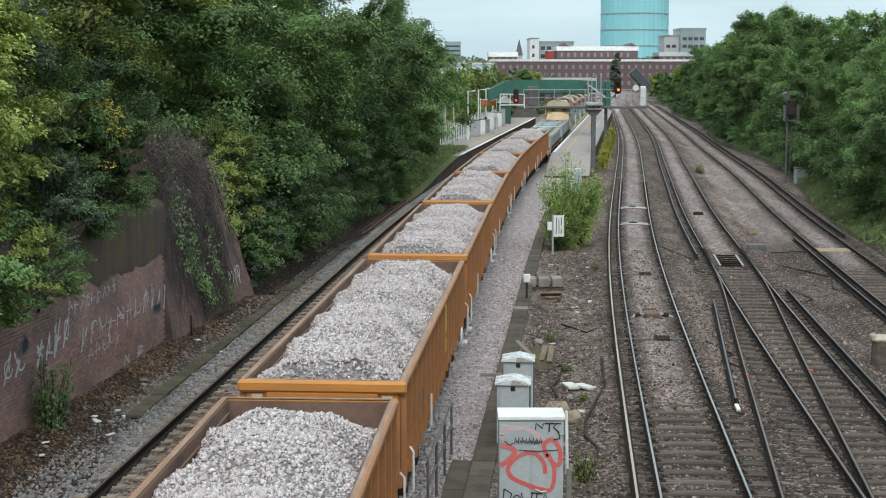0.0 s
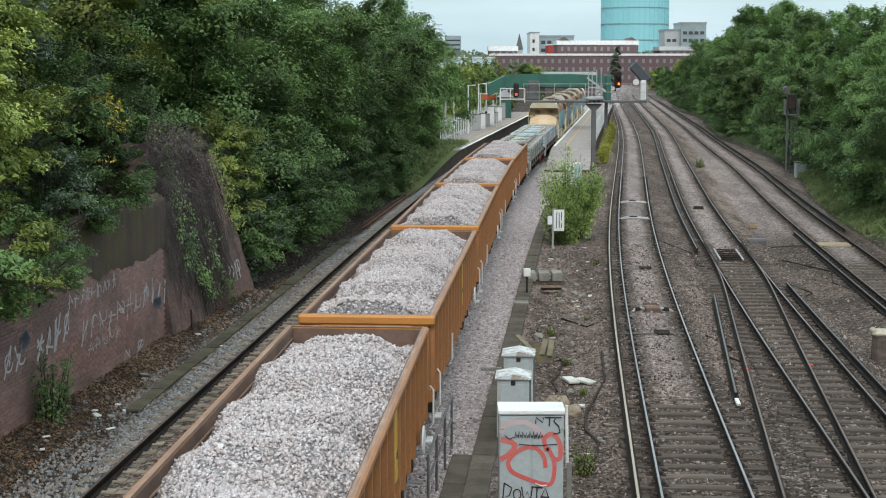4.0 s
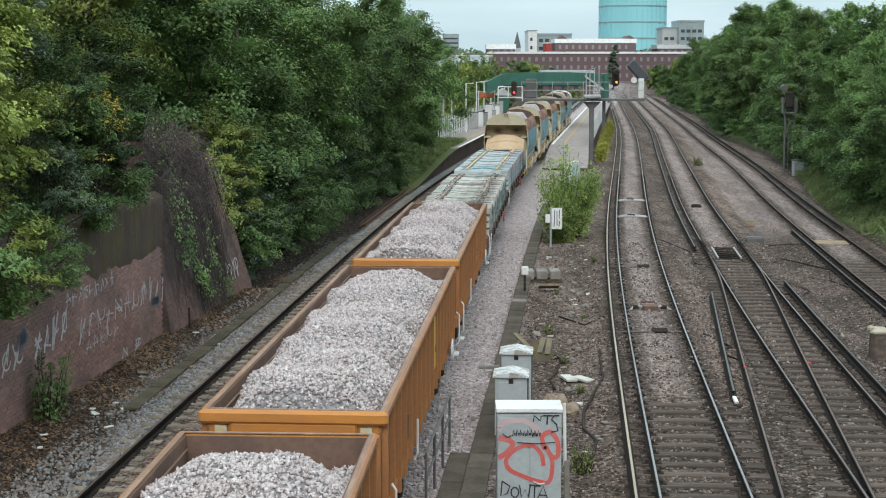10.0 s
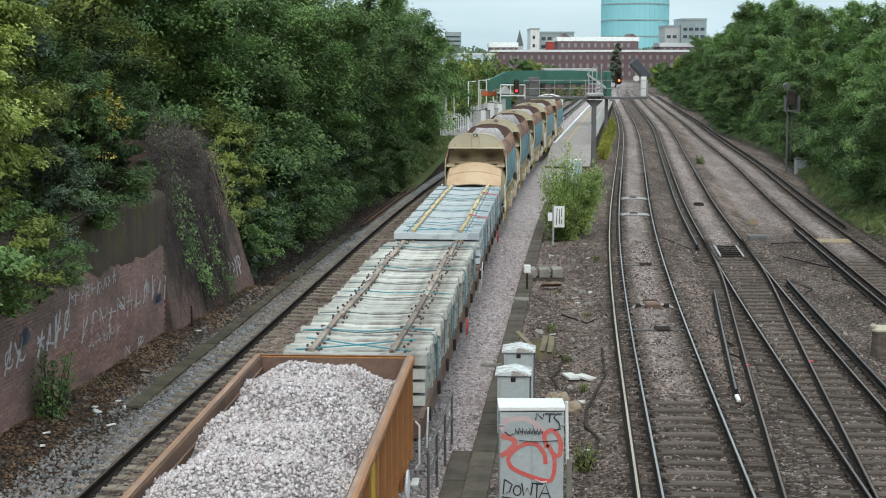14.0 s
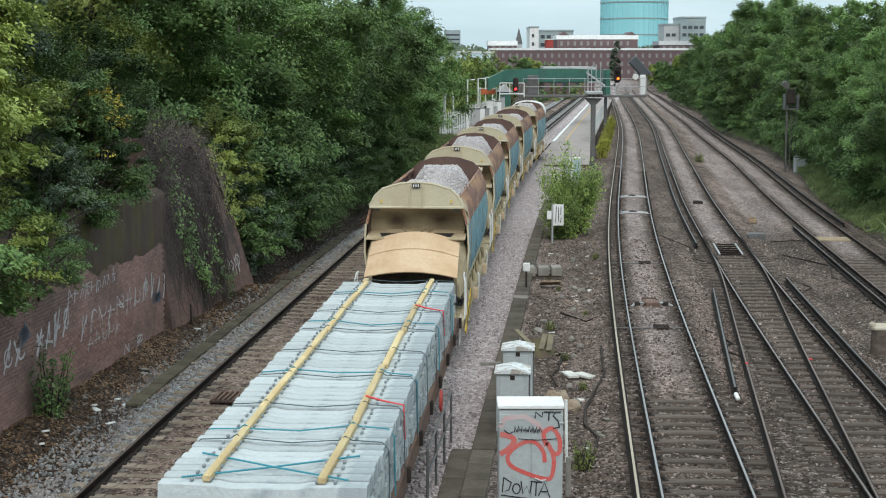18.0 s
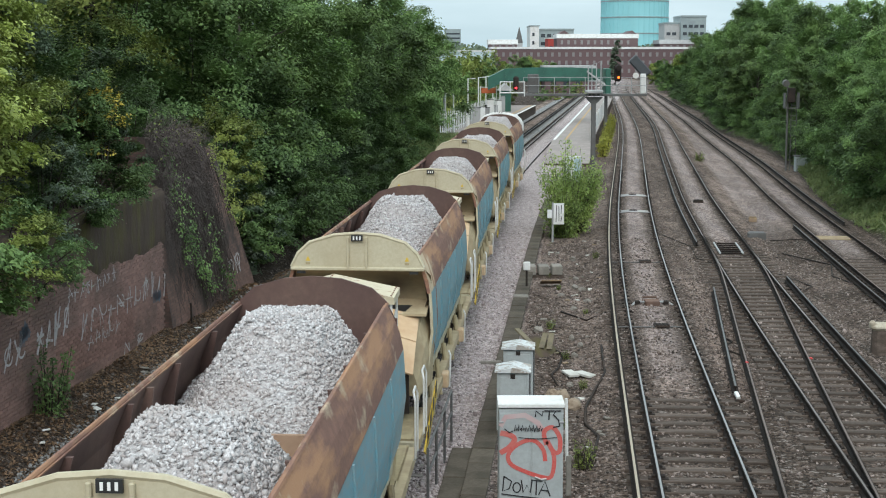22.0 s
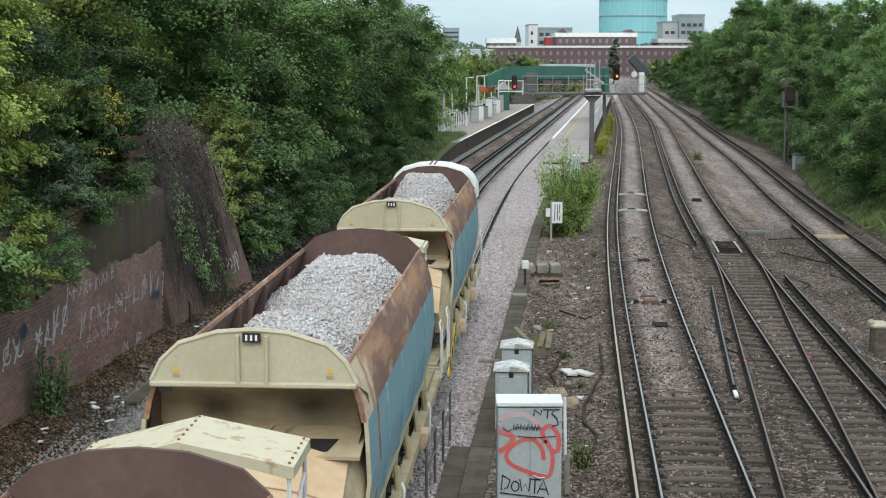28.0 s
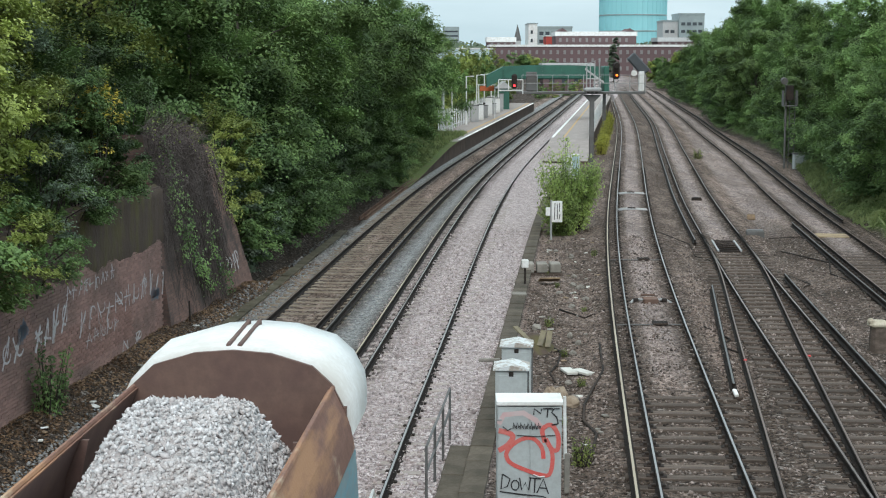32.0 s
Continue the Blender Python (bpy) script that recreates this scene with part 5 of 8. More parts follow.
def wisp_meshes(seed, height, radius, mat, stems=40, per=70, leaf=0.09, fuzz=0.13, low=0.2):
    """Slim upright stems that lean apart, with small leaves along them."""
    rng = np.random.default_rng(int(seed * 100))
    st, cen = Geo(), []
    for k in range(stems):
        a, r = rng.uniform(0, 6.283), radius * math.sqrt(rng.uniform(0, 1))
        h = height * rng.uniform(0.55, 1.05) * (1 - 0.35 * (r / radius) ** 2)
        b = np.array([0.3 * r * math.cos(a), 0.3 * r * math.sin(a), -0.2])
        e = np.array([r * math.cos(a), r * math.sin(a), h])
        m = (b + e) / 2 + np.array([rng.normal(0, 0.06), rng.normal(0, 0.06), 0.12 * h])
        st.tube([tuple(b), tuple(m), tuple(e)], [0.014, 0.01, 0.004], 4)
        w = rng.uniform(low, 1.0, per)[:, None]
        c = (1 - w) ** 2 * b + 2 * w * (1 - w) * m + w * w * e
        cen.append(c + rng.normal(0, fuzz, (per, 3)) * (1.15 - 0.6 * w) * np.array([1, 1, 0.8]))
    cen = np.concatenate(cen)
    cen = cen[cen[:, 2] > 0]
    return st.mesh("stems", BARK), leaf_mesh("leaves", cen, rng.normal(0, 0.5, cen.shape) + np.array([0, -0.2, 0.7]), leaf, mat, seed + 3, 0.45)


def put_bush(meshes, x, y, z, rz, s, label, sz=None, group=""):
    t = thing("bush", label, "bush", pose(x, y, z, 0, 0, rz), group)
    t.scale = (s, s, sz or s)
    for nm, me in zip(("stem", "foliage"), meshes):
        part(nm, me, None, t)
    return t


def build_trees():
    rng = random.Random(11)
    near = [tree_meshes(21, 10.5, 0.8, 3.7, LEAF_DARK, 150, 230, 0.165, 0.9, 0.2), tree_meshes(31, 10.5, 0.6, 3.7, LEAF_MID, 150, 230, 0.165, 0.9, 0.2), tree_meshes(41, 9.5, 0.4, 3.4, LEAF_LIGHT, 120, 270, 0.145, 0.85, 0.22)]
    far = [tree_meshes(51, 10.5, 0.6, 3.6, LEAF_DARK, 130, 150, 0.24, 0.95), tree_meshes(56, 10.0, 0.4, 3.5, LEAF_MID, 130, 150, 0.24, 0.95), tree_meshes(58, 10.0, 0.4, 3.5, LEAF_LIGHT, 130, 150, 0.24, 0.95)]
    words = ("dark green broadleaf tree on the cutting side", "mid green broadleaf tree on the cutting side", "yellow-green broadleaf tree above the brick wall")
    left = [(-11.6, 29.5, 3.2, 2, 0.85), (-12.6, 34.5, 3.4, 2, 0.9), (-12.8, 38.8, 3.4, 2, 0.95), (-10.2, 43.6, 4.2, 2, 0.95), (-11.2, 50.5, 2.6, 1, 1.05), (-9.3, 54.5, 0.8, 1, 1.0), (-8.5, 60.5, 0.6, 0, 1.08), (-7.6, 66.5, 0.5, 1, 1.03),
            (-6.9, 73, 0.4, 0, 1.08), (-6.3, 79.5, 0.4, 1, 1.03), (-5.3, 86.5, 0.4, 0, 1.08), (-4.5, 94, 0.5, 1, 1.1), (-3.7, 102, 0.5, 1, 1.05), (-2.9, 111, 0.6, 0, 1.0), (-2.0, 120, 0.6, 1, 0.92)]
    for x, y, z, k, s in left:
        put_tree(near[k], x, y, z - 0.3, rng.uniform(0, 360), s, words[k])
    for x, y, k, s in [(-17, 44, 0, 1.2), (-15.5, 55, 0, 1.2), (-14, 64, 1, 1.2), (-13, 75, 0, 1.2), (-12, 86, 1, 1.15), (-18, 35, 1, 1.15), (-11, 98, 0, 1.1), (-10, 112, 1, 1.0), (-6, 132, 1, 0.8), (-4, 146, 0, 0.75)]:
        put_tree(far[k], x, y, 3.2 if y < 90 else 1.5, rng.uniform(0, 360), s, "tall dark broadleaf tree behind the cutting")
    y = 62.0
    while y < 230:
        for row, off in ((0, 2.6), (1, 7.5)):
            k = rng.choice((1, 1, 0, 1)) if row == 0 else rng.choice((0, 1, 1))
            x = x_right(y) + off + rng.uniform(-0.6, 0.6)
            s = (0.78 if row == 0 else 0.88) * mix(0.9, 1.3, smooth((y - 80) / 100)) * rng.uniform(0.9, 1.06)
            put_tree((near if y < 95 and row == 0 else far)[k], x, y + rng.uniform(-1.5, 1.5), ground_z(x, y) - 0.2, rng.uniform(0, 360), s, "dark green broadleaf tree on the grassy bank" if k == 0 else "green broadleaf tree on the grassy bank")
        y += 5.6 if y < 120 else 8.0
    bushes = [bush_meshes(61, 3.2, 1.9, LEAF_DEEP, 48, 190, 0.125, 0.66), bush_meshes(71, 2.8, 1.7, LEAF_MID, 46, 190, 0.125, 0.62), bush_meshes(81, 3.4, 1.7, LEAF_SILVER, 46, 170, 0.12, 0.6), bush_meshes(91, 2.6, 1.6, LEAF_LIGHT, 46, 190, 0.12, 0.6)]
    names = ("dense dark green bush", "dense mid green bush", "grey-green bush with pale leaves", "light yellow-green bush")
    y = 48.0
    while y < 90:
        x = x_left(y) - 0.9 + rng.uniform(-0.3, 0.3)
        k = 2 if y < 49 else rng.choice((0, 0, 0, 1))
        put_bush(bushes[k], x, y, ground_z(x, y) - 0.1, rng.uniform(0, 360), rng.uniform(0.8, 1.05), names[k] + " at the foot of the bank", group="bushes along the line")
        x -= 1.9
        k = rng.choice((0, 1, 0))
        put_bush(bushes[k], x, y + 1, ground_z(x, y) + 0.6, rng.uniform(0, 360), rng.uniform(1.0, 1.3), names[k] + " under the trees", group="bushes along the line")
        y += 2.3
    # growth that hangs over the brick wall
    for x, y, z, k, s in [(-8.6, 26.0, 2.5, 1, 0.9), (-8.4, 27.8, 2.7, 3, 0.7), (-8.2, 29.2, 2.5, 1, 0.62), (-8.3, 30.6, 3.3, 2, 0.62), (-8.0, 31.6, 3.5, 1, 0.62), (-8.0, 33.0, 3.6, 0, 0.66), (-7.9, 34.4, 3.7, 0, 0.62), (-8.0, 35.6, 3.8, 1, 0.6),
                          (-9.0, 28.0, 4.5, 3, 0.95), (-8.8, 30.5, 4.9, 3, 0.8), (-8.7, 33.0, 5.0, 1, 0.8), (-8.8, 35.0, 5.0, 0, 0.8), (-9.4, 37.6, 5.4, 3, 0.7), (-9.3, 44.0, 4.6, 1, 0.8), (-7.0, 47.9, 0.4, 1, 0.95), (-7.0, 47.8, 2.0, 3, 0.8), (-7.3, 48.0, 3.3, 3, 0.85), (-9.6, 41.0, 5.4, 0, 0.8), (-9.3, 26.5, 5.4, 3, 1.0), (-9.6, 31.5, 6.2, 2, 0.8)]:
        put_bush(bushes[k], x, y, z, rng.uniform(0, 360), s, names[k] + " hanging over the brick wall", group="bushes over the wall")
    yb = bush_meshes(97, 1.7, 0.6, LEAF_YELLOW, 24, 30, 0.09, 0.3)
    put_bush(yb, -7.6, 33.2, 4.95, 0, 0.92, "yellow blossoming bush above the wall")
    y = 66.0
    while y < 330:
        if y < 112:
            xx = x_right(y) + 2.9 + rng.uniform(-0.4, 0.4) - 1.2 * smooth((y - 92) / 10)
            put_bush(bushes[rng.choice((0, 1, 1))], xx, y + 1.2, ground_z(xx, y) - 0.15, rng.uniform(0, 360), rng.uniform(1.1, 1.5), "dense green bush standing out from the bank", group="bushes along the line")
        x = x_right(y) + 1.0 + rng.uniform(-0.3, 0.5)
        k = rng.choice((0, 1, 1, 2)) if y < 90 else rng.choice((0, 1))
        put_bush(bushes[k], x + mix(2.4, 0.6, smooth((y - 82) / 14)), y, ground_z(x, y) - 0.1, rng.uniform(0, 360), rng.uniform(0.75, 1.1), names[k] + " along the foot of the grassy bank", group="bushes along the line")
        y += 3.2 if y < 120 else 5.5
    return near, bushes


TREES, BUSHES = build_trees()

# ---- brick retaining wall ----
BRICKS = worn("sooty_red_brick", (0.33, 0.19, 0.16), (0.24, 0.145, 0.125), (0.25, 0.155, 0.13), amount=(0.4, 0.65), scale=0.6, fine=30, rough=0.92, vary=0.22)
MORTAR = worn("dark_mortar", (0.15, 0.108, 0.092), (0.1, 0.078, 0.068), (0.12, 0.09, 0.078), rough=0.95)
CONC = worn("grey_concrete", (0.3, 0.28, 0.25), (0.2, 0.19, 0.165), (0.16, 0.15, 0.13), scale=1.5, fine=14, rough=0.9, vary=0.15)
TROUGH = worn("weathered_trough_lid", (0.11, 0.092, 0.072), (0.07, 0.06, 0.046), (0.065, 0.055, 0.042), scale=1.8, fine=14, rough=0.9, vary=0.2)
GREYCAB = worn("pale_grey_cabinet_paint", (0.4, 0.44, 0.445), (0.31, 0.335, 0.34), (0.27, 0.285, 0.285), amount=(0.48, 0.72), fine=12, rough=0.5, rel=0.03)
GREEN = worn("dark_green_bridge_paint", (0.025, 0.12, 0.085), (0.02, 0.09, 0.065), (0.03, 0.1, 0.08), rough=0.5, rel=0.0)
GREYSTEEL = worn("dull_grey_steel", (0.12, 0.12, 0.12), (0.08, 0.075, 0.07), (0.09, 0.09, 0.085), rough=0.6, rel=0.0)
SLATE = worn("slate_grey_paint", (0.05, 0.058, 0.066), (0.035, 0.04, 0.046), (0.06, 0.066, 0.07), rough=0.6, rel=0.0)
GALV = worn("galvanised_steel", (0.42, 0.43, 0.43), (0.32, 0.33, 0.33), (0.3, 0.3, 0.3), rough=0.5, metal=0.4, rel=0.0)
PAVING = worn("platform_asphalt", (0.3, 0.265, 0.25), (0.37, 0.33, 0.31), (0.22, 0.2, 0.185), fine=12, rough=0.95)
TACTILE = worn("buff_platform_edge", (0.5, 0.34, 0.17), (0.42, 0.28, 0.14), (0.36, 0.25, 0.14), rough=0.9)


MOSSY = worn("mossy_dark_render", (0.09, 0.066, 0.054), (0.125, 0.115, 0.045), (0.055, 0.044, 0.036), amount=(0.47, 0.66), scale=1.5, stretch=(1, 1, 0.4), fine=12, rough=0.95, rel=0.5)


def wall_x(y):
    return -8.3 + 0.105 * (y - 27.2)


def build_wall():
    g = Geo()
    y0, y1 = 14.0, PIER_START
    wall = tagged(new("wall_west", Geo().add([(wall_x(y) - d, y, z) for y in (y0, y1) for d, z in ((0.0, -0.6), (0.0, 3.8), (0.55, 3.8), (0.55, -0.6))],
                                            [(0, 1, 5, 4), (1, 2, 6, 5), (2, 3, 7, 6), (0, 3, 2, 1), (4, 5, 6, 7), (0, 4, 7, 3)]).mesh("wall_west", MORTAR)),
                  "sooty red brick retaining wall with faded white graffiti", "wall", kind="structure")
    ang = -math.degrees(math.atan(0.105))
    stretcher = Geo().box((0, 0, 0), (0.05, 0.215, 0.065), ch=0.006).mesh("brick", BRICKS)
    rng = random.Random(3)
    rest = Geo()
    k, made = 0, 0
    z = -0.3
    while z < 3.75:
        y = y0 + (0.1125 if k % 2 else 0)
        while y < y1 - 0.1:
            x = wall_x(y) + 0.012 + rng.uniform(-0.004, 0.005)
            if made < 300 and 30.0 < y < 35.2 and 0.4 < z < 1.4:
                part("brick", stretcher, None, wall, m=pose(x - 0.01, y, z, 0, 0, ang))
                made += 1
            else:
                rest.box((x - 0.01, y, z), (0.05, 0.215, 0.065), rz=math.radians(ang))
            y += 0.225
        z += 0.075
        k += 1
    ob = part("bricks", rest, brick_rest(), wall)
    ob["kind"] = "stuff"
    # moss, plus shade under the hanging growth, both put into this band's colour
    band, ny, nz = Geo(), 240, 10
    for i in range(ny + 1):
        y = mix(y0, y1 + 0.1, i / ny)
        low = 2.38 + 0.32 * n2(y, 1, 0.7) + 0.07 * n2(y, 5, 3.0)
        for j in range(nz + 1):
            z = mix(low, 3.86, j / nz)
            q = 0.018 if j == 0 else 0.05 + 0.03 * n2(y * 2.2, z * 2.2, 1.0) - (0.0 if j < nz else 0.2)
            band.v.append((wall_x(y) + q, y, z))
    band.f = [(i * (nz + 1) + j, i * (nz + 1) + j + 1, (i + 1) * (nz + 1) + j + 1, (i + 1) * (nz + 1) + j) for i in range(ny) for j in range(nz)]
    band.m = [0] * len(band.f)
    part("upper_band", band, MOSSY, wall, "mossy upper band of the wall, darkened for shade under the growth", soft=True)
    return wall


def brick_rest():
    m, n, l, b = material("sooty_red_brick_far", 0.92)
    g = n.new("ShaderNodeNewGeometry")
    v = coords(n, l)
    c = blend(n, l, g.outputs["Random Per Island"], (0.26, 0.155, 0.132), (0.37, 0.22, 0.185))
    c = blend(n, l, noise_fac(n, l, v, 0.55, 5, 0.42, 0.62), c, blend(n, l, 0.6, c, (0.09, 0.065, 0.056)))
    l.new(c, b.inputs["Base Color"])
    bump(n, l, b, noise_fac(n, l, v, 40, 3, 0.3, 0.7), 0.3)
    return m


build_wall()


PIER_LOW, PIER_TOP = (37.7, 46.9), (37.9, 44.6)


def pier_at(u, v):
    """A place on the pier's leaning face: u along the wall, v upwards, both 0 to 1."""
    y = mix(mix(*PIER_LOW, u), mix(*PIER_TOP, u), v)
    return wall_x(y) + mix(0.3, -0.45, v), y, mix(-0.4, mix(5.1, 4.4, u), v)


def build_pier():
    """The high end of the wall, thickened and leaning back, with vines hung over it."""
    g = Geo()
    n, m = 12, 14
    for j in range(m + 1):
        for i in range(n + 1):
            x, y, z = pier_at(i / n, j / m)
            g.v.append((x + 0.03 * n2(y * 3, z * 3, 1), y, z))
    g.f = [(j * (n + 1) + i, j * (n + 1) + i + 1, (j + 1) * (n + 1) + i + 1, (j + 1) * (n + 1) + i) for j in range(m) for i in range(n)]
    g.m = [0] * len(g.f)
    a, b, c, d = (pier_at(0, 0), pier_at(1, 0), pier_at(1, 1), pier_at(0, 1))
    back = [(p[0] - 1.3, p[1], p[2]) for p in (a, b, c, d)]
    g.add([a, b, c, d] + back, [(0, 3, 7, 4), (1, 5, 6, 2), (3, 2, 6, 7), (4, 7, 6, 5)])
    t = tagged(new("wall_pier", g.mesh("wall_pier", brick_courses())), "tall leaning brick end of the retaining wall", "wall", kind="structure")
    rng = random.Random(44)
    vines = thing("dead_vine", "mass of dead grey vines hanging over the brick pier", "vine")
    for lo, hi in ((0.0, 0.16), (0.16, 0.32), (0.32, 0.48), (0.48, 0.66)):
        strands = Geo()
        mid = (lo + hi) / 2
        for k in range(430):
            u = rng.uniform(lo - 0.03, hi + 0.03)
            reach = 0.32 + 0.5 * abs(u - 0.48)
            v0, v1 = rng.uniform(0.6, 1.03), max(0.06, rng.gauss(reach, 0.16))
            pts, sway, lift = [], 0.0, rng.uniform(0.03, 0.34)
            for i in range(8):
                w = i / 7
                sway = sway * 0.75 + rng.uniform(-0.022, 0.022)
                x, y, z = pier_at(min(1.0, max(0.0, u + sway + 0.06 * w)), mix(v0, v1, w))
                pts.append((x + lift * (1 - w * 0.6) + rng.uniform(-0.07, 0.07), y, z))
            strands.tube(pts, rng.uniform(0.003, 0.007), 3, caps=False)
        part("strand_curtain", strands, TWIG, vines)["kind"] = "stuff"
        tangle = Geo()
        for k in range(330):
            x, y, z = pier_at(rng.uniform(lo, hi), 1.04 - 0.34 * rng.random() ** 1.6)
            d = Vector((rng.gauss(0.22, 0.2), rng.gauss(0, 0.3), rng.gauss(0.12, 0.22)))
            e = Vector((rng.gauss(0.1, 0.16), rng.gauss(0, 0.3), rng.gauss(-0.12, 0.2)))
            p = Vector((x, y, z))
            tangle.tube([p, p + d * 0.6, p + d + e * 0.4, p + d + e], 0.0045, 3, caps=False)
        part("tangle", tangle, TWIG, vines)["kind"] = "stuff"
    rg = np.random.default_rng(45)
    def ivy(name, label, spots, per, mat, leaf):
        cen, nrm = [], []
        for u, v, r in spots:
            c = np.array(pier_at(u, v))
            p = c + rg.normal(size=(per, 3)) * np.array([0.09, r, r * 1.5]) + np.array([0.22, 0, 0])
            cen.append(p)
            nrm.append(rg.normal(0, 0.45, (per, 3)) + np.array([0.9, -0.3, 0.5]))
        iv = thing(name, label, "ivy")
        part("foliage", leaf_mesh("foliage", np.concatenate(cen), np.concatenate(nrm), leaf, mat, 46, 0.8), None, iv)
        st = Geo()
        for u, v, r in spots:
            st.tube([pier_at(u, min(1, v + 0.12)), pier_at(u, max(0, v - 0.1))], 0.012, 4)
        part("stem", st, BARK, iv)
    def trail(u0, v0, v1, n, r):
        return [(min(1, max(0, u0 + rng.uniform(-0.05, 0.05) + 0.1 * (i / n))), mix(v0, v1, i / n), r * rng.uniform(0.5, 1.3)) for i in range(n)]
    ivy("ivy", "green ivy trailing down the brick pier", trail(0.1, 0.98, 0.4, 26, 0.1) + trail(0.24, 0.8, 0.28, 18, 0.09) + trail(0.5, 0.6, 0.12, 16, 0.08) + trail(0.34, 0.35, 0.18, 8, 0.09), 30, LEAF_MID, 0.075)
    ivy("ivy", "pale green ivy on the edge of the brick pier", trail(0.86, 1.0, 0.5, 14, 0.11) + [(0.05, 0.97, 0.3), (0.3, 1.0, 0.25), (0.6, 1.0, 0.2)], 30, LEAF_LIGHT, 0.08)


def brick_courses():
    m, n, l, b = material("old_brick_courses", 0.93)
    co = n.new("ShaderNodeTexCoord")
    sp, cb = n.new("ShaderNodeSeparateXYZ"), n.new("ShaderNodeCombineXYZ")
    l.new(co.outputs["Object"], sp.inputs["Vector"])
    l.new(sp.outputs["Y"], cb.inputs["X"]), l.new(sp.outputs["Z"], cb.inputs["Y"])
    br = n.new("ShaderNodeTexBrick")
    br.inputs["Scale"].default_value, br.inputs["Brick Width"].default_value, br.inputs["Row Height"].default_value, br.inputs["Mortar Size"].default_value = 1.0, 0.225, 0.075, 0.006
    for k, c in (("Color1", (0.15, 0.086, 0.07)), ("Color2", (0.24, 0.135, 0.11)), ("Mortar", (0.13, 0.1, 0.088))):
        br.inputs[k].default_value = (*c, 1)
    l.new(cb.outputs["Vector"], br.inputs["Vector"])
    v = coords(n, l)
    c = blend(n, l, noise_fac(n, l, v, 0.9, 6, 0.42, 0.62), br.outputs["Color"], (0.05, 0.04, 0.036))
    l.new(c, b.inputs["Base Color"])
    bump(n, l, b, br.outputs["Fac"], 0.5, -0.01)
    return m


build_pier()


def ribbon(g, pts, wid, y, mi=0):
    """A painted stroke: one thin flat band through points (x, z) on an upright face at y."""
    ps = [Vector(p) for p in pts]
    vs = []
    for i, p in enumerate(ps):
        d = (ps[min(i + 1, len(ps) - 1)] - ps[max(i - 1, 0)]).normalized()
        a = Vector((-d.y, d.x)) * wid / 2
        vs += [(p.x + a.x, y, p.y + a.y), (p.x - a.x, y, p.y - a.y)]
    return g.add(vs, [(2 * i, 2 * i + 1, 2 * i + 3, 2 * i + 2) for i in range(len(ps) - 1)], mi)


def arc(cx, cz, rx, rz, a0, a1, n=14):
    return [(cx + rx * math.cos(math.radians(mix(a0, a1, i / n))), cz + rz * math.sin(math.radians(mix(a0, a1, i / n)))) for i in range(n + 1)]



def glide(pts, n=5):
    """A smooth line through points (x, z)."""
    p = [pts[0]] + list(pts) + [pts[-1]]
    out = []
    for i in range(1, len(p) - 2):
        for k in range(n):
            u = k / n
            out.append(tuple(0.5 * (2 * b + (c - a) * u + (2 * a - 5 * b + 4 * c - d) * u * u + (3 * b - a - 3 * c + d) * u**3) for a, b, c, d in zip(p[i - 1], p[i], p[i + 1], p[i + 2])))
    return out + [pts[-1]]


SPRAY_RED = worn("red_spray_paint", (0.55, 0.06, 0.05), (0.5, 0.14, 0.12), (0.55, 0.2, 0.18), rough=0.6, rel=0.0)
SPRAY_PINK = worn("thin_pink_spray", (0.5, 0.3, 0.3), (0.48, 0.42, 0.42), (0.5, 0.36, 0.36), rough=0.6, rel=0.0)
INK = plain("black_marker", (0.015, 0.015, 0.018), 0.5)
CHALK = worn("faded_white_spray", (0.52, 0.51, 0.52), (0.3, 0.22, 0.2), (0.36, 0.31, 0.3), amount=(0.5, 0.64), scale=7, fine=22, rough=0.8, rel=0.0)
SPRAY_BLUE = worn("faded_blue_spray", (0.1, 0.13, 0.17), (0.17, 0.11, 0.1), (0.12, 0.12, 0.14), amount=(0.45, 0.6), scale=4, rough=0.8, rel=0.0)


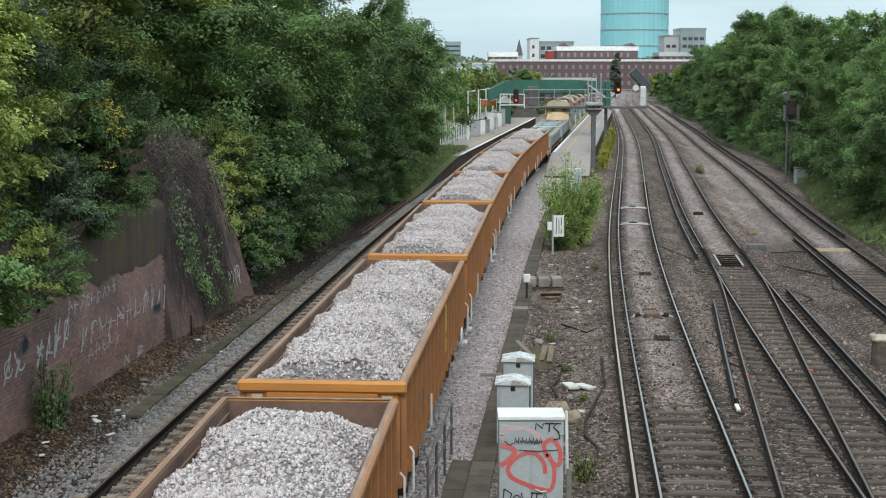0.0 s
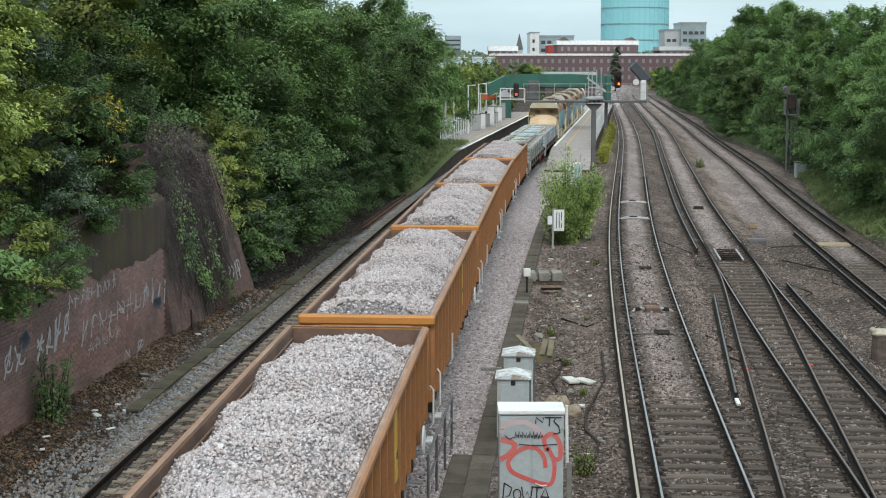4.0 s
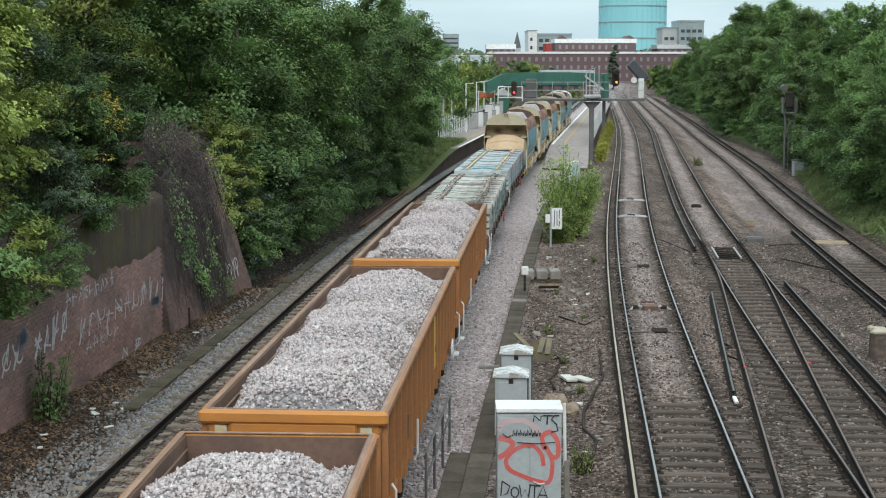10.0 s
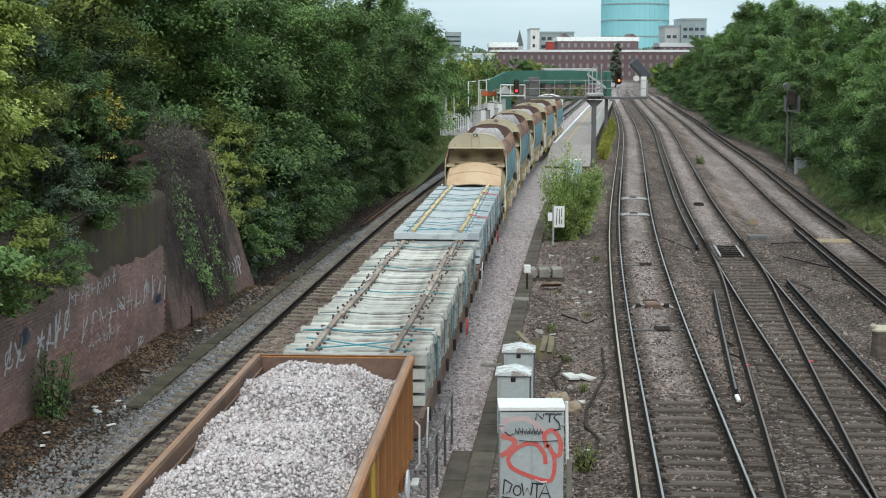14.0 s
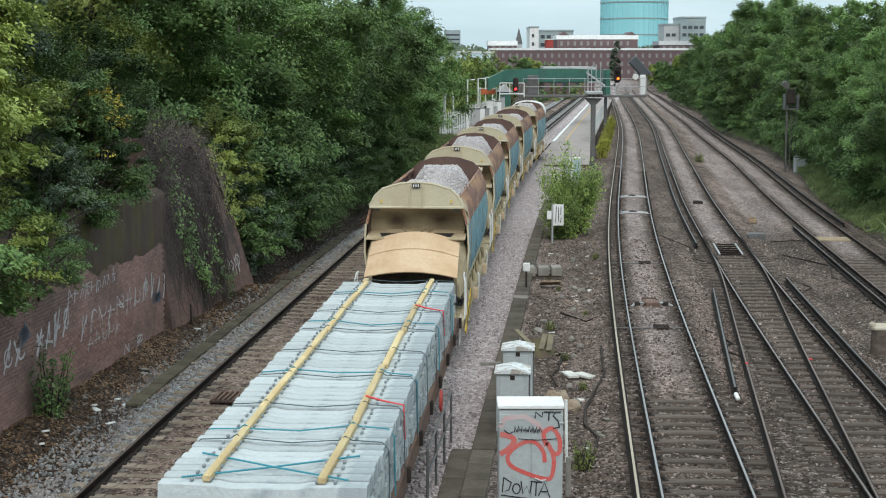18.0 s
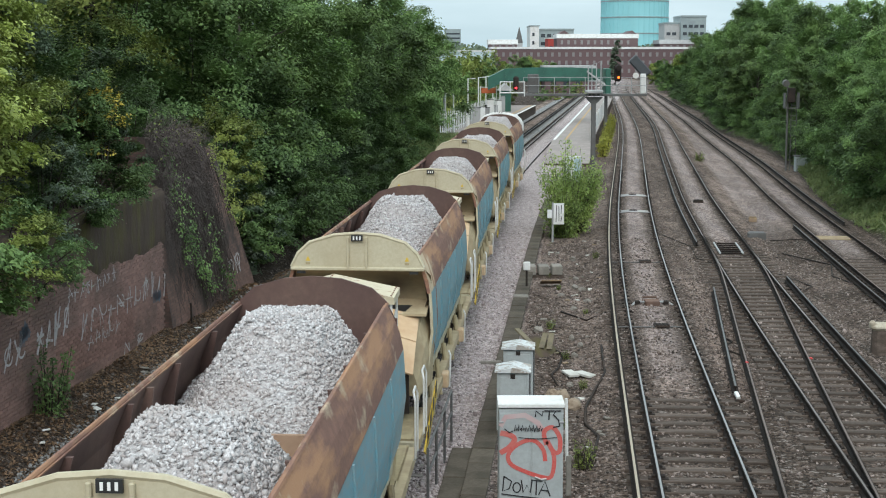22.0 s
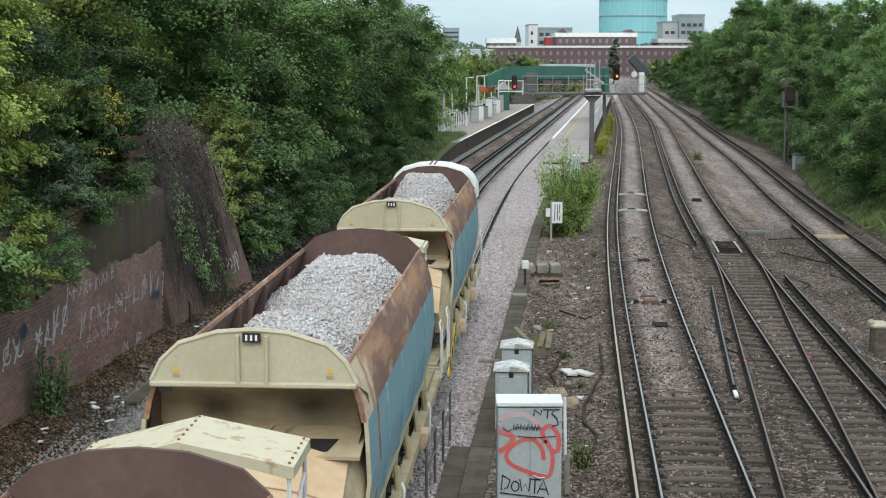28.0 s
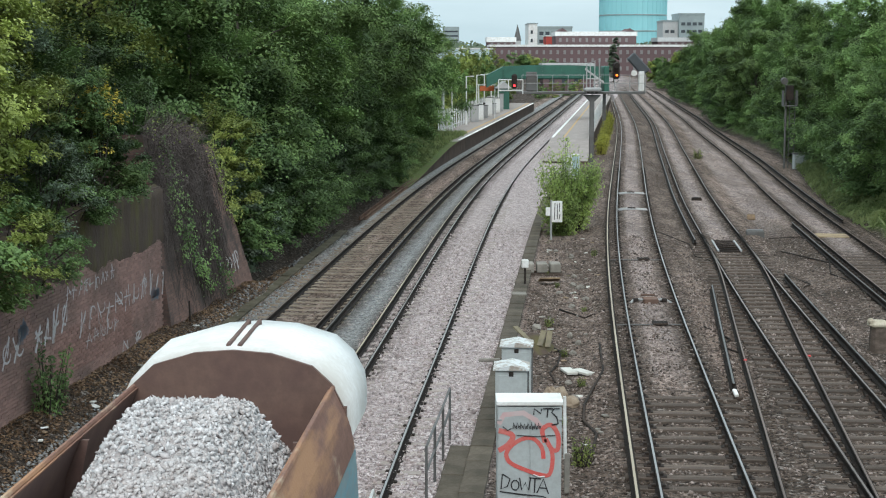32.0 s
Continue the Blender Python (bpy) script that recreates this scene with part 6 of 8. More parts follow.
def wall_graffiti():
    """Faded scrawl that cannot be read: crossed and looped strokes in rows on the brick."""
    rng = random.Random(77)
    # from y, to y, height there and there, letter height, letters, stroke width, paint, words
    rows = [(30.8, 34.0, 2.12, 2.2, 0.34, 9, 0.035, CHALK, "small dense white scrawl"), (31.4, 36.4, 1.36, 1.5, 0.62, 8, 0.045, CHALK, "tall thin white scrawl"), (31.9, 34.2, 0.95, 1.0, 0.34, 5, 0.03, CHALK, "small faint white scrawl"),
            (29.0, 30.9, 1.55, 1.75, 0.7, 4, 0.075, CHALK, "bold white scrawl"), (26.6, 28.5, 1.5, 1.6, 0.62, 3, 0.06, CHALK, "white scrawl"), (34.3, 35.9, 0.3, 0.34, 0.42, 2, 0.05, CHALK, "white looped scrawl"),
            (36.5, 38.0, 1.6, 1.3, 0.6, 3, 0.07, CHALK, "white wavy scrawl"), (42.8, 45.2, 0.9, 1.0, 0.6, 3, 0.08, CHALK, "pale scrawl"), (28.25, 28.75, 1.75, 1.85, 0.32, 3, 0.2, SPRAY_BLUE, "blue paint patch"), (36.8, 37.3, 1.15, 1.15, 0.3, 3, 0.24, SPRAY_BLUE, "blue paint patch")]
    for y0, y1, z0, z1, size, n, wid, mat, label in rows:
        g = Geo()
        step = (y1 - y0) / n
        for k in range(n):
            cy, cz = y0 + (k + 0.5) * step, mix(z0, z1, (k + 0.5) / n) + rng.uniform(-0.04, 0.04)
            h, hw = size / 2 * rng.uniform(0.8, 1.15), step * 0.42
            pts = [(cy - hw * rng.uniform(0.5, 1), cz - h)]
            for q in range(rng.choice((2, 3, 3, 4))):
                pts.append((cy + hw * rng.uniform(-1, 1), cz + h * (1 if q % 2 == 0 else -1) * rng.uniform(0.35, 1)))
            ribbon(g, pts, wid * rng.uniform(0.9, 1.5), 0)
            if rng.random() < 0.55:
                a = rng.uniform(0, 360)
                ribbon(g, arc(cy + hw * 0.3, cz + h * rng.uniform(-0.3, 0.4), hw * 0.7, h * 0.5, a, a + rng.uniform(160, 300), 9), wid * 0.8, 0)
            if rng.random() < 0.5:
                zz = cz + h * rng.uniform(-0.5, 0.5)
                ribbon(g, [(cy - hw, zz), (cy + hw, zz + h * rng.uniform(-0.3, 0.4))], wid * 0.7, 0)
        if y0 > 37.7:
            g.v = [(wall_x(a) + 0.37 - 0.15 * (c + 0.4), a, c) for a, _, c in g.v]
        else:
            g.v = [(wall_x(a) + 0.036, a, c) for a, _, c in g.v]
        part("graffiti", g, mat, bpy.data.objects["wall_west"], label + " on the brick")


wall_graffiti()


def build_cabinets():
    c = thing("relay_cabinet", "pale grey steel trackside cabinet covered in graffiti", "cabinet", pose(1.345, 22.9, -0.36))
    f = -0.275
    part("plinth", Geo().box((0, 0, 0.1), (1.06, 0.62, 0.2), ch=0.01), CONC, c)
    body = part("body", Geo().box((0, 0, 1.1), (1.0, 0.55, 1.9), ch=0.008), GREYCAB, c)
    part("lid", Geo().box((0, 0, 2.1), (1.03, 0.6, 0.06), ch=0.012).prism([(-0.3, 2.13), (0.3, 2.13), (0.26, 2.15), (-0.26, 2.15)], -0.515, 0.515, axis="x"), WHITEPAINT, c, "white overhanging lid")
    for s in (-1, 1):
        d = part("door", Geo().box((s * 0.25 + 0.0, f - 0.006, 1.1), (0.47, 0.016, 1.78), ch=0.004), GREYCAB, c)
        for z in (0.4, 1.85):
            part("hinge", Geo().box((s * 0.47, f - 0.02, z), (0.08, 0.02, 0.03), ch=0.004), GALV, d)
    part("handle", Geo().tube([(0.06, f - 0.03, 0.98), (0.16, f - 0.035, 0.94), (0.24, f - 0.03, 0.95)], 0.014, 6), GALV, c, "grey door handle")
    y = f - 0.0165
    def stroke(pts, wid, mat, label, yy):
        part("stroke", ribbon(Geo(), [(px, min(pz + 0.19, 2.03)) for px, pz in pts], wid, yy - 0.0008 * len(c.children)), mat, c, label)
    red = "broad red spray-paint stroke"
    stroke(glide([(-0.48, 1.49), (-0.32, 1.45), (-0.26, 1.38), (-0.34, 1.26), (-0.48, 1.17)]), 0.085, SPRAY_RED, red, y)
    stroke(glide([(0.22, 1.04), (0.19, 1.22), (0.06, 1.36), (-0.1, 1.36), (-0.27, 1.26), (-0.36, 1.12), (-0.3, 0.98), (-0.08, 0.87), (0.16, 0.79), (0.31, 0.79), (0.36, 1.0), (0.34, 1.18), (0.26, 1.34)]), 0.065, SPRAY_RED, red, y)
    stroke(glide([(0.24, 1.3), (0.2, 1.5), (0.33, 1.58), (0.44, 1.42), (0.44, 1.2), (0.35, 1.19), (0.25, 1.36)]), 0.07, SPRAY_RED, red, y)
    pink = Geo()
    ribbon(pink, [(-0.48, 1.78), (-0.4, 1.93), (-0.1, 1.96), (0.1, 1.84), (0.22, 1.66)], 0.08, y - 0.001)
    part("graffiti", pink, SPRAY_PINK, c, "thin pink spray haze")
    y -= 0.003
    stroke([(0.06, 1.74), (0.07, 1.94), (0.17, 1.76), (0.18, 1.95)], 0.022, INK, "black letter stroke", y)
    stroke([(0.2, 1.92), (0.36, 1.93)], 0.022, INK, "black letter stroke", y)
    stroke([(0.28, 1.92), (0.27, 1.7)], 0.022, INK, "black letter stroke", y)
    stroke([(0.46, 1.84), (0.38, 1.86), (0.34, 1.78), (0.42, 1.7), (0.44, 1.6), (0.34, 1.58)], 0.022, INK, "black letter stroke", y)
    stroke([(-0.42, 0.80), (-0.44, 0.56), (-0.34, 0.60), (-0.30, 0.72), (-0.42, 0.80)], 0.02, INK, "black letter stroke", y)
    stroke(arc(-0.22, 0.62, 0.06, 0.08, 0, 360, 10), 0.02, INK, "black letter stroke", y)
    stroke([(-0.15, 0.74), (-0.12, 0.54), (-0.06, 0.66), (-0.01, 0.54), (0.02, 0.74)], 0.02, INK, "black letter stroke", y)
    stroke([(0.00, 0.74), (0.18, 0.72)], 0.02, INK, "black letter stroke", y)
    stroke([(0.09, 0.73), (0.08, 0.50)], 0.02, INK, "black letter stroke", y)
    stroke([(0.12, 0.50), (0.22, 0.72), (0.30, 0.48)], 0.02, INK, "black letter stroke", y)
    stroke([(0.15, 0.58), (0.28, 0.57)], 0.02, INK, "black letter stroke", y)
    stroke([(-0.46, 0.52), (-0.18, 0.48), (0.22, 0.44), (0.34, 0.36)], 0.02, INK, "black letter stroke", y)
    rng = random.Random(5)
    for i in range(8):
        x = -0.26 + i * 0.055
        stroke([(x, 1.52), (x + 0.012, 1.6 + rng.uniform(0, 0.03)), (x + 0.035, 1.5 + rng.uniform(0, 0.04)), (x + 0.05, 1.57)], 0.016, INK, "small black scrawl", y)
    stroke([(-0.42, 1.56), (-0.34, 1.5), (-0.28, 1.53)], 0.016, INK, "small black scrawl", y)
    stroke([(-0.2, 1.42), (0.1, 1.4), (0.4, 1.42)], 0.014, INK, "small black scrawl", y)
    for (x, yy, h, lab) in ((1.34, 28.6, 1.34, "small grey gabled cabinet with flaking white roof"), (1.56, 31.0, 1.32, "grey gabled trackside cabinet with patchy white roof")):
        k = thing("location_box", lab, "cabinet", pose(x, yy, -0.28, 0, 0, -4))
        part("body", Geo().box((0, 0, h / 2), (0.62, 0.6, h), ch=0.01), GREYCAB, k)
        part("roof", Geo().prism([(-0.35, h), (0.35, h), (0.35, h + 0.03), (0.0, h + 0.1), (-0.35, h + 0.03)], -0.36, 0.36), FLAKED, k, "flaking white gabled roof")
        part("door", Geo().box((0, -0.315, h / 2), (0.5, 0.016, h - 0.2), ch=0.004), GREYCAB, k)
        part("vent", Geo().box((0, -0.318, h - 0.08), (0.09, 0.02, 0.09), ch=0.004), BLACKISH, k)
        part("conduit", Geo().tube([(0.33, -0.2, 0.0), (0.33, -0.2, h)], 0.018, 6), GREYSTEEL, k)


FLAKED = worn("flaking_white_roof_paint", (0.6, 0.64, 0.65), (0.3, 0.26, 0.22), (0.45, 0.45, 0.44), amount=(0.48, 0.56), scale=5, fine=18, rough=0.7, rel=0.1)
build_cabinets()


def build_lineside():
    rng = random.Random(8)
    tr = thing("cable_trough", "run of concrete cable trough with weathered lids", "cable trough", kind="structure")
    me = Geo().box((0, 0, 0), (0.43, 0.985, 0.08), ch=0.012).mesh("lid", TROUGH)
    y = 18.0
    while y < 76:
        part("lid", me, None, tr, "pale new lid" if abs(y - 44) < 0.1 else "", m=pose(xt(y + 0.5), y + 0.5, -0.13 + rng.uniform(-0.01, 0.015), 0, rng.uniform(-1, 1), -math.degrees(math.atan(0.09)) + rng.uniform(-1, 1)))
        y += 1.0
    part("lid", Geo().box((xt(44.7) + 0.01, 44.7, -0.075), (0.44, 0.5, 0.05), ch=0.01), CONC, tr, "pale new lid")
    pad = thing("concrete_pad", "mossy concrete slabs beside the cable trough", "slab", kind="structure")
    for i in range(4):
        for j in range(1):
            part("slab", Geo().box((xt(19 + i * 2.0) - 0.3 - j * 0.42, 20.2 + i * 2.0, -0.17), (0.4, 1.95, 0.08), ch=0.012, rz=-0.09), TROUGH, pad)
    lt = thing("cable_trough", "narrow mossy concrete cable trough by the brick wall", "cable trough", kind="structure")
    me = Geo().box((0, 0, 0), (0.34, 0.97, 0.07), ch=0.012).mesh("lid", MOSSY_CONC)
    y = 31.0
    while y < 62:
        part("lid", me, None, lt, m=pose(xb0(y + 0.5) - 5.25, y + 0.5, -0.2 + rng.uniform(-0.015, 0.015), 0, rng.uniform(-2, 2), -math.degrees(math.atan(0.08)) + rng.uniform(-1, 1)))
        y += 1.0
    old = thing("old_rail", "rusty rails lying unused beside the track", "rail")
    for o in (-5.2, -4.95):
        part("rail", rail_geo(xb, o, [66 + 2.5 * i for i in range(10)], -0.02), [OLD_RUST, OLD_RUST], old)
    # handrail
    hr = thing("handrail", "galvanised tubular handrail beside the trough", "handrail")
    ps = [(-0.27, 23.5), (-0.14, 24.9), (0.0, 26.3), (0.13, 27.8)]
    for x, y in ps:
        part("post", Geo().tube([(x, y, -0.25), (x, y, 0.82)], 0.024, 7), GREYSTEEL, hr)
    for z in (0.82, 0.4):
        part("rail", Geo().tube([(x, y, z) for x, y in ps], 0.022, 7), GREYSTEEL, hr)
    wp = thing("marker_post", "slim white painted marker post", "post", pose(2.1, 24.6, -0.28))
    part("post", Geo().box((0, 0, 0.35), (0.09, 0.07, 0.7), ch=0.01), CONC, wp)
    part("rod", Geo().tube([(-0.03, 0, 0.6), (-0.05, 0, 1.68)], 0.028, 8), WHITEPAINT, wp)
    for x, y, a in ((2.94, 34.2, 14), (3.27, 34.1, 34)):
        sl = tagged(new("paving_slab", Geo().box((0, 0, 0), (0.26, 0.55, 0.06), ch=0.008).mesh("paving_slab", PALE_SLAB)), "loose pale concrete slab on the ballast", "slab", group="loose slabs")
        sl.matrix_basis = pose(x, y, -0.22, 1, 1, a)
    def rock(x, y, s, mat, label, z=-0.3):
        g = Geo()
        r2 = random.Random(int(x * 100 + y * 10))
        n, m = 9, 6
        for j in range(m + 1):
            ph = math.pi * j / m
            for i in range(n):
                th = 2 * math.pi * i / n
                k = 1 + r2.uniform(-0.16, 0.16)
                g.v.append((math.sin(ph) * math.cos(th) * k, math.sin(ph) * math.sin(th) * k, math.cos(ph) * k))
        g.f = [(j * n + i, j * n + (i + 1) % n, (j + 1) * n + (i + 1) % n, (j + 1) * n + i) for j in range(m) for i in range(n)]
        g.m = [0] * len(g.f)
        ob = tagged(new("rock", g.mesh("rock", mat)), label, "rock", group="rubble by the track")
        ob.matrix_basis = pose(x, y, z + s[2] * 0.6, r2.uniform(-10, 10), r2.uniform(-10, 10), r2.uniform(0, 360)) @ Matrix.Diagonal((*s, 1))
        return ob
    SAND = worn("tan_rubble", (0.34, 0.27, 0.2), (0.24, 0.18, 0.13), (0.2, 0.16, 0.12), rough=0.9)
    for x, y, s in ((2.25, 31.2, (0.28, 0.2, 0.16)), (2.5, 31.5, (0.34, 0.2, 0.18)), (2.7, 31.0, (0.2, 0.2, 0.14)), (2.35, 31.9, (0.22, 0.16, 0.14))):
        rock(x, y, s, SAND, "tan lump of rubble beside the cabinets")
    rock(2.54, 39.9, (0.17, 0.13, 0.1), CONC, "white lump of rubble on the ballast")
    for k in range(26):
        x = rng.uniform(2.6, 4.4) + 0.07 * 0
        y = rng.uniform(25, 60)
        if xt(y) + 0.4 < x + 0.06 * (y - 30) < x3(y) - 1.6:
            rock(x + 0.06 * (y - 30), y, (rng.uniform(0.06, 0.14), rng.uniform(0.06, 0.12), rng.uniform(0.04, 0.09)), CONC, "small pale stone lying on the ballast")
    # mossy heap with old timbers
    hp = thing("timber_heap", "mossy heap with old broken timbers", "heap", pose(2.28, 37.2, -0.3))
    g = Geo()
    for j in range(5):
        for i in range(12):
            a = 2 * math.pi * i / 12
            r = 0.62 * (1 - j / 4) * (1 + 0.12 * math.sin(3 * a))
            g.v.append((r * math.cos(a), r * 1.2 * math.sin(a), 0.42 * math.sin(j / 4 * math.pi / 2)))
    g.f = [(j * 12 + i, j * 12 + (i + 1) % 12, (j + 1) * 12 + (i + 1) % 12, (j + 1) * 12 + i) for j in range(4) for i in range(12)]
    g.m = [0] * len(g.f)
    part("mound", g, MOSSY, hp, soft=True)
    for x, y, z, l, a, b in ((-0.25, -0.3, 0.42, 0.8, 35, 25), (0.2, -0.35, 0.35, 0.5, -20, 40), (0.38, -0.3, 0.32, 0.5, -14, 45), (-0.3, -0.75, 0.1, 0.55, 82, 4)):
        part("plank", Geo().box((0, 0, 0), (0.14, l, 0.05), ch=0.006), GREY_TIMBER, hp, m=pose(x, y, z, b, 0, a))
    bl = thing("block_stack", "three pale concrete blocks on bearers", "blocks", pose(3.35, 50.2, -0.3))
    for k in range(3):
        part("block", Geo().box((-0.45 + k * 0.45, 0, 0.26), (0.36, 0.7, 0.3), ch=0.02), CONC, bl)
    for k in (-1, 1):
        part("bearer", Geo().box((0, k * 0.25, 0.05), (1.4, 0.1, 0.1), ch=0.01), TIMBER, bl)
    bd = thing("board", "tilted weathered board with pale edge", "board", pose(3.45, 47.9, -0.12, -18, 0, 4))
    part("plank", Geo().box((0, 0, 0), (0.66, 0.5, 0.05), ch=0.006), OLD_BATTEN, bd)
    part("edge", Geo().box((0, 0.26, 0.02), (0.66, 0.03, 0.06)), CONC, bd)
    bp = thing("junction_post", "small white box on a black post", "post", pose(2.6, 46.8, -0.3))
    part("post", Geo().tube([(0, 0, 0), (0, 0, 0.75)], 0.035, 7), BLACKISH, bp)
    part("box", Geo().box((0, 0, 0.85), (0.22, 0.16, 0.26), ch=0.02), WHITEPAINT, bp)
    sg = thing("line_sign", "white rectangular sign with black strokes on a post", "sign", pose(4.36, 59.8, -0.3))
    part("post", Geo().tube([(0, 0.04, 0), (0, 0.04, 1.6)], 0.045, 7), GALV, sg)
    pn = part("panel", Geo().box((0.24, 0, 1.15), (0.42, 0.03, 0.86), ch=0.008), WHITEPAINT, sg)
    for a in (((0.15, 1.5), (0.13, 0.82)), ((0.24, 1.46), (0.25, 0.86)), ((0.34, 1.5), (0.33, 1.15)), ((0.35, 1.05), (0.33, 0.84))):
        part("stroke", ribbon(Geo(), a, 0.03, -0.018), INK, pn)
    part("plate", Geo().box((-0.13, 0, 1.15), (0.18, 0.03, 0.34), ch=0.006), WHITEPAINT, sg, "small white plate")
    # young tree on the strip between the tracks
    stems, leaves = wisp_meshes(131, 4.0, 1.5, LEAF_FRESH, 110, 95, 0.13, 0.17, 0.15)
    put_bush((stems, leaves), 5.35, 63.2, -0.35, 30, 1.0, "light green self-sown bush between the tracks")
    stems, leaves = wisp_meshes(133, 2.0, 1.0, LEAF_FRESH, 60, 80, 0.12, 0.16, 0.05)
    put_bush((stems, leaves), 4.9, 61.6, -0.35, 80, 1.0, "low green growth at the foot of the bush")
    put_bush(wisp_meshes(134, 1.5, 0.62, LEAF_MID, 22, 42, 0.1, 0.1, 0.15), -7.9, 29.1, 0.0, 10, 1.1, "small green bush at the foot of the brick wall")
    small = wisp_meshes(135, 0.62, 0.25, LEAF_LIGHT, 24, 26, 0.06, 0.04, 0.1)
    put_bush(small, 2.5, 26.3, -0.28, 0, 1.0, "tuft of yellow-green weed on the ballast")
    put_bush(small, 17.9, 105, -0.3, 0, 1.6, "tuft of yellow-green weed on the ballast")
    for k in range(9):
        y = 25.5 + 3.6 * k + rng.uniform(-1, 1)
        x = mix(xt(y) + 0.7, x3(y) - 1.6, rng.random())
        put_bush(small, x, y, ground_z(x, y) - 0.02, rng.uniform(0, 360), rng.uniform(0.3, 0.6), "tuft of yellow-green weed on the ballast", group="weeds on the ballast")
    for k in range(44):
        y = rng.uniform(27, 60)
        x = mix(xt(y) + 0.4, x3(y) - 1.5, rng.random())
        li = tagged(new("litter", Geo().box((0, 0, 0), (rng.uniform(0.05, 0.14), rng.uniform(0.06, 0.22), rng.uniform(0.02, 0.05)), ch=0.008).mesh("litter", rng.choice((PALE_SLAB, OLD_BATTEN, CONC, GREY_TIMBER, PALE_SLAB)))), "scrap of pale litter on the ballast strip", "litter", group="litter on the ballast")
        li.matrix_basis = pose(x, y, ground_z(x, y) + 0.025, rng.uniform(-8, 8), rng.uniform(-8, 8), rng.uniform(0, 180))
    # cables
    for pts, r in (([(3.95, 37), (3.8, 35.2), (3.7, 33.8), (3.35, 32.4), (3.0, 31), (2.85, 29.6), (3.0, 28.4), (2.8, 27.2), (2.6, 26.5)], 0.03), ([(2.7, 37.6), (2.95, 36.6), (2.75, 35.2), (2.5, 34.2), (2.55, 33.2)], 0.025), ([(8.9, 60.5), (9.5, 57), (9.2, 54), (9.7, 52)], 0.02),
                   ([(12.8, 56), (13.6, 52), (13.0, 49.5), (13.4, 46), (12.8, 44)], 0.025), ([(11.2, 50.5), (11.9, 47.8), (11.4, 46.6), (10.8, 46.4)], 0.025), ([(13.2, 60), (14.2, 59), (14.6, 57), (13.9, 55.6)], 0.02), ([(7.0, 39.4), (7.4, 37.8), (6.9, 36.6), (7.3, 36.0)], 0.025), ([(3.4, 43), (4.0, 41.5), (4.6, 41.9)], 0.025)):
        cb = tagged(new("cable", Geo().tube([(x, y, ground_z(x, y) + 0.03 + 0.015 * (i % 2)) for i, (x, y) in enumerate(pts)], r, 6).mesh("cable", BLACKISH, True)), "dark cable snaking over the ballast", "cable", group="loose cables")
    # boxes and fittings in the tracks
    tb = thing("track_treadle", "rusty brown box fixed between the rails with pale leads", "track equipment", pose(x3(43.4), 43.4, -0.15))
    part("box", Geo().box((0, 0, 0.08), (0.42, 0.5, 0.16), ch=0.02), RUST, tb)
    part("hoop", Geo().tube([(-0.22, 0.5, 0), (-0.2, 0.55, 0.16), (0.2, 0.55, 0.16), (0.22, 0.5, 0)], 0.035, 6), RUST, tb)
    for s in (-1, 1):
        part("lead", Geo().tube([(s * 0.22, 0, 0.1), (s * 0.45, 0.15, 0.1), (s * 0.6, -0.1, 0.02)], 0.035, 6), GALV, tb)
        part("clamp", Geo().box((s * 0.42, 0.1, 0.06), (0.16, 0.2, 0.14), ch=0.02), BLACKISH, tb)
    for y in (39.6, 52.4):
        st = thing("tie_bar", "steel tie bar with black insulated plate across the track", "track equipment", pose(x3(y), y, -0.1))
        part("bar", Geo().tube([(-1.3, 0, 0), (0.68, 0, 0)], 0.022, 6), GREYSTEEL, st)
        pl = part("plate", Geo().box((0.1, 0.05, 0.03), (0.4, 0.42, 0.05), ch=0.01), BLACKISH, st)
        for k in range(4):
            part("cell", Geo().box((-0.03 + k * 0.1, 0.05, 0.06), (0.06, 0.32, 0.02)), STEEL, pl)
    for y in (69.6, 77.8):
        cr = thing("bond_cable", "pale bonding cables across the track", "cable", pose(x3(y), y, -0.13))
        for k in range(2):
            part("lead", Geo().tube([(-0.7, k * 0.5, 0.02), (-0.2, k * 0.5 + 0.2, 0.05), (0.2, k * 0.5 + 0.15, 0.05), (0.7, k * 0.5, 0.02)], 0.035, 6), GALV, cr)
        part("box", Geo().box((0, 0.5, 0.06), (0.35, 0.35, 0.1), ch=0.02), BLACKISH, cr)
    for x, y, s, m2, lab in ((12.7, 60.3, (0.7, 0.5, 0.3), GREYSTEEL, "low grey point-heater box beside the points"), (12.75, 74.7, (0.5, 0.4, 0.25), BLACKISH, "small dark box between the tracks"), (13.95, 67.2, (0.35, 0.3, 0.2), OLD_BATTEN, "small brown timber block between the tracks")):
        bx = thing("track_box", lab, "box", pose(x, y, -0.28, 0, 0, -6))
        part("body", Geo().box((0, 0, s[2] / 2), s, ch=0.02), m2, bx)
        part("lid", Geo().box((0, 0, s[2] + 0.02), (s[0] * 0.9, s[1] * 0.9, 0.04), ch=0.01), m2, bx)
    fr = thing("point_cover", "open steel frame plate laid in the points", "track equipment", pose(x4(56.5), 56.5, -0.14, 0, 0, -6))
    for o in (-0.42, 0.42):
        part("bar", Geo().box((o, 0, 0.03), (0.06, 3.2, 0.05)), GALV, fr)
    for k in range(6):
        part("rung", Geo().box((0, -1.5 + k * 0.6, 0.02), (0.8, 0.1, 0.04)), STEEL, fr)
    wb = thing("walkway_boards", "pale timber boards between the rails", "boards", pose(x5(59.6), 59.6, -0.12, 0, 0, -6))
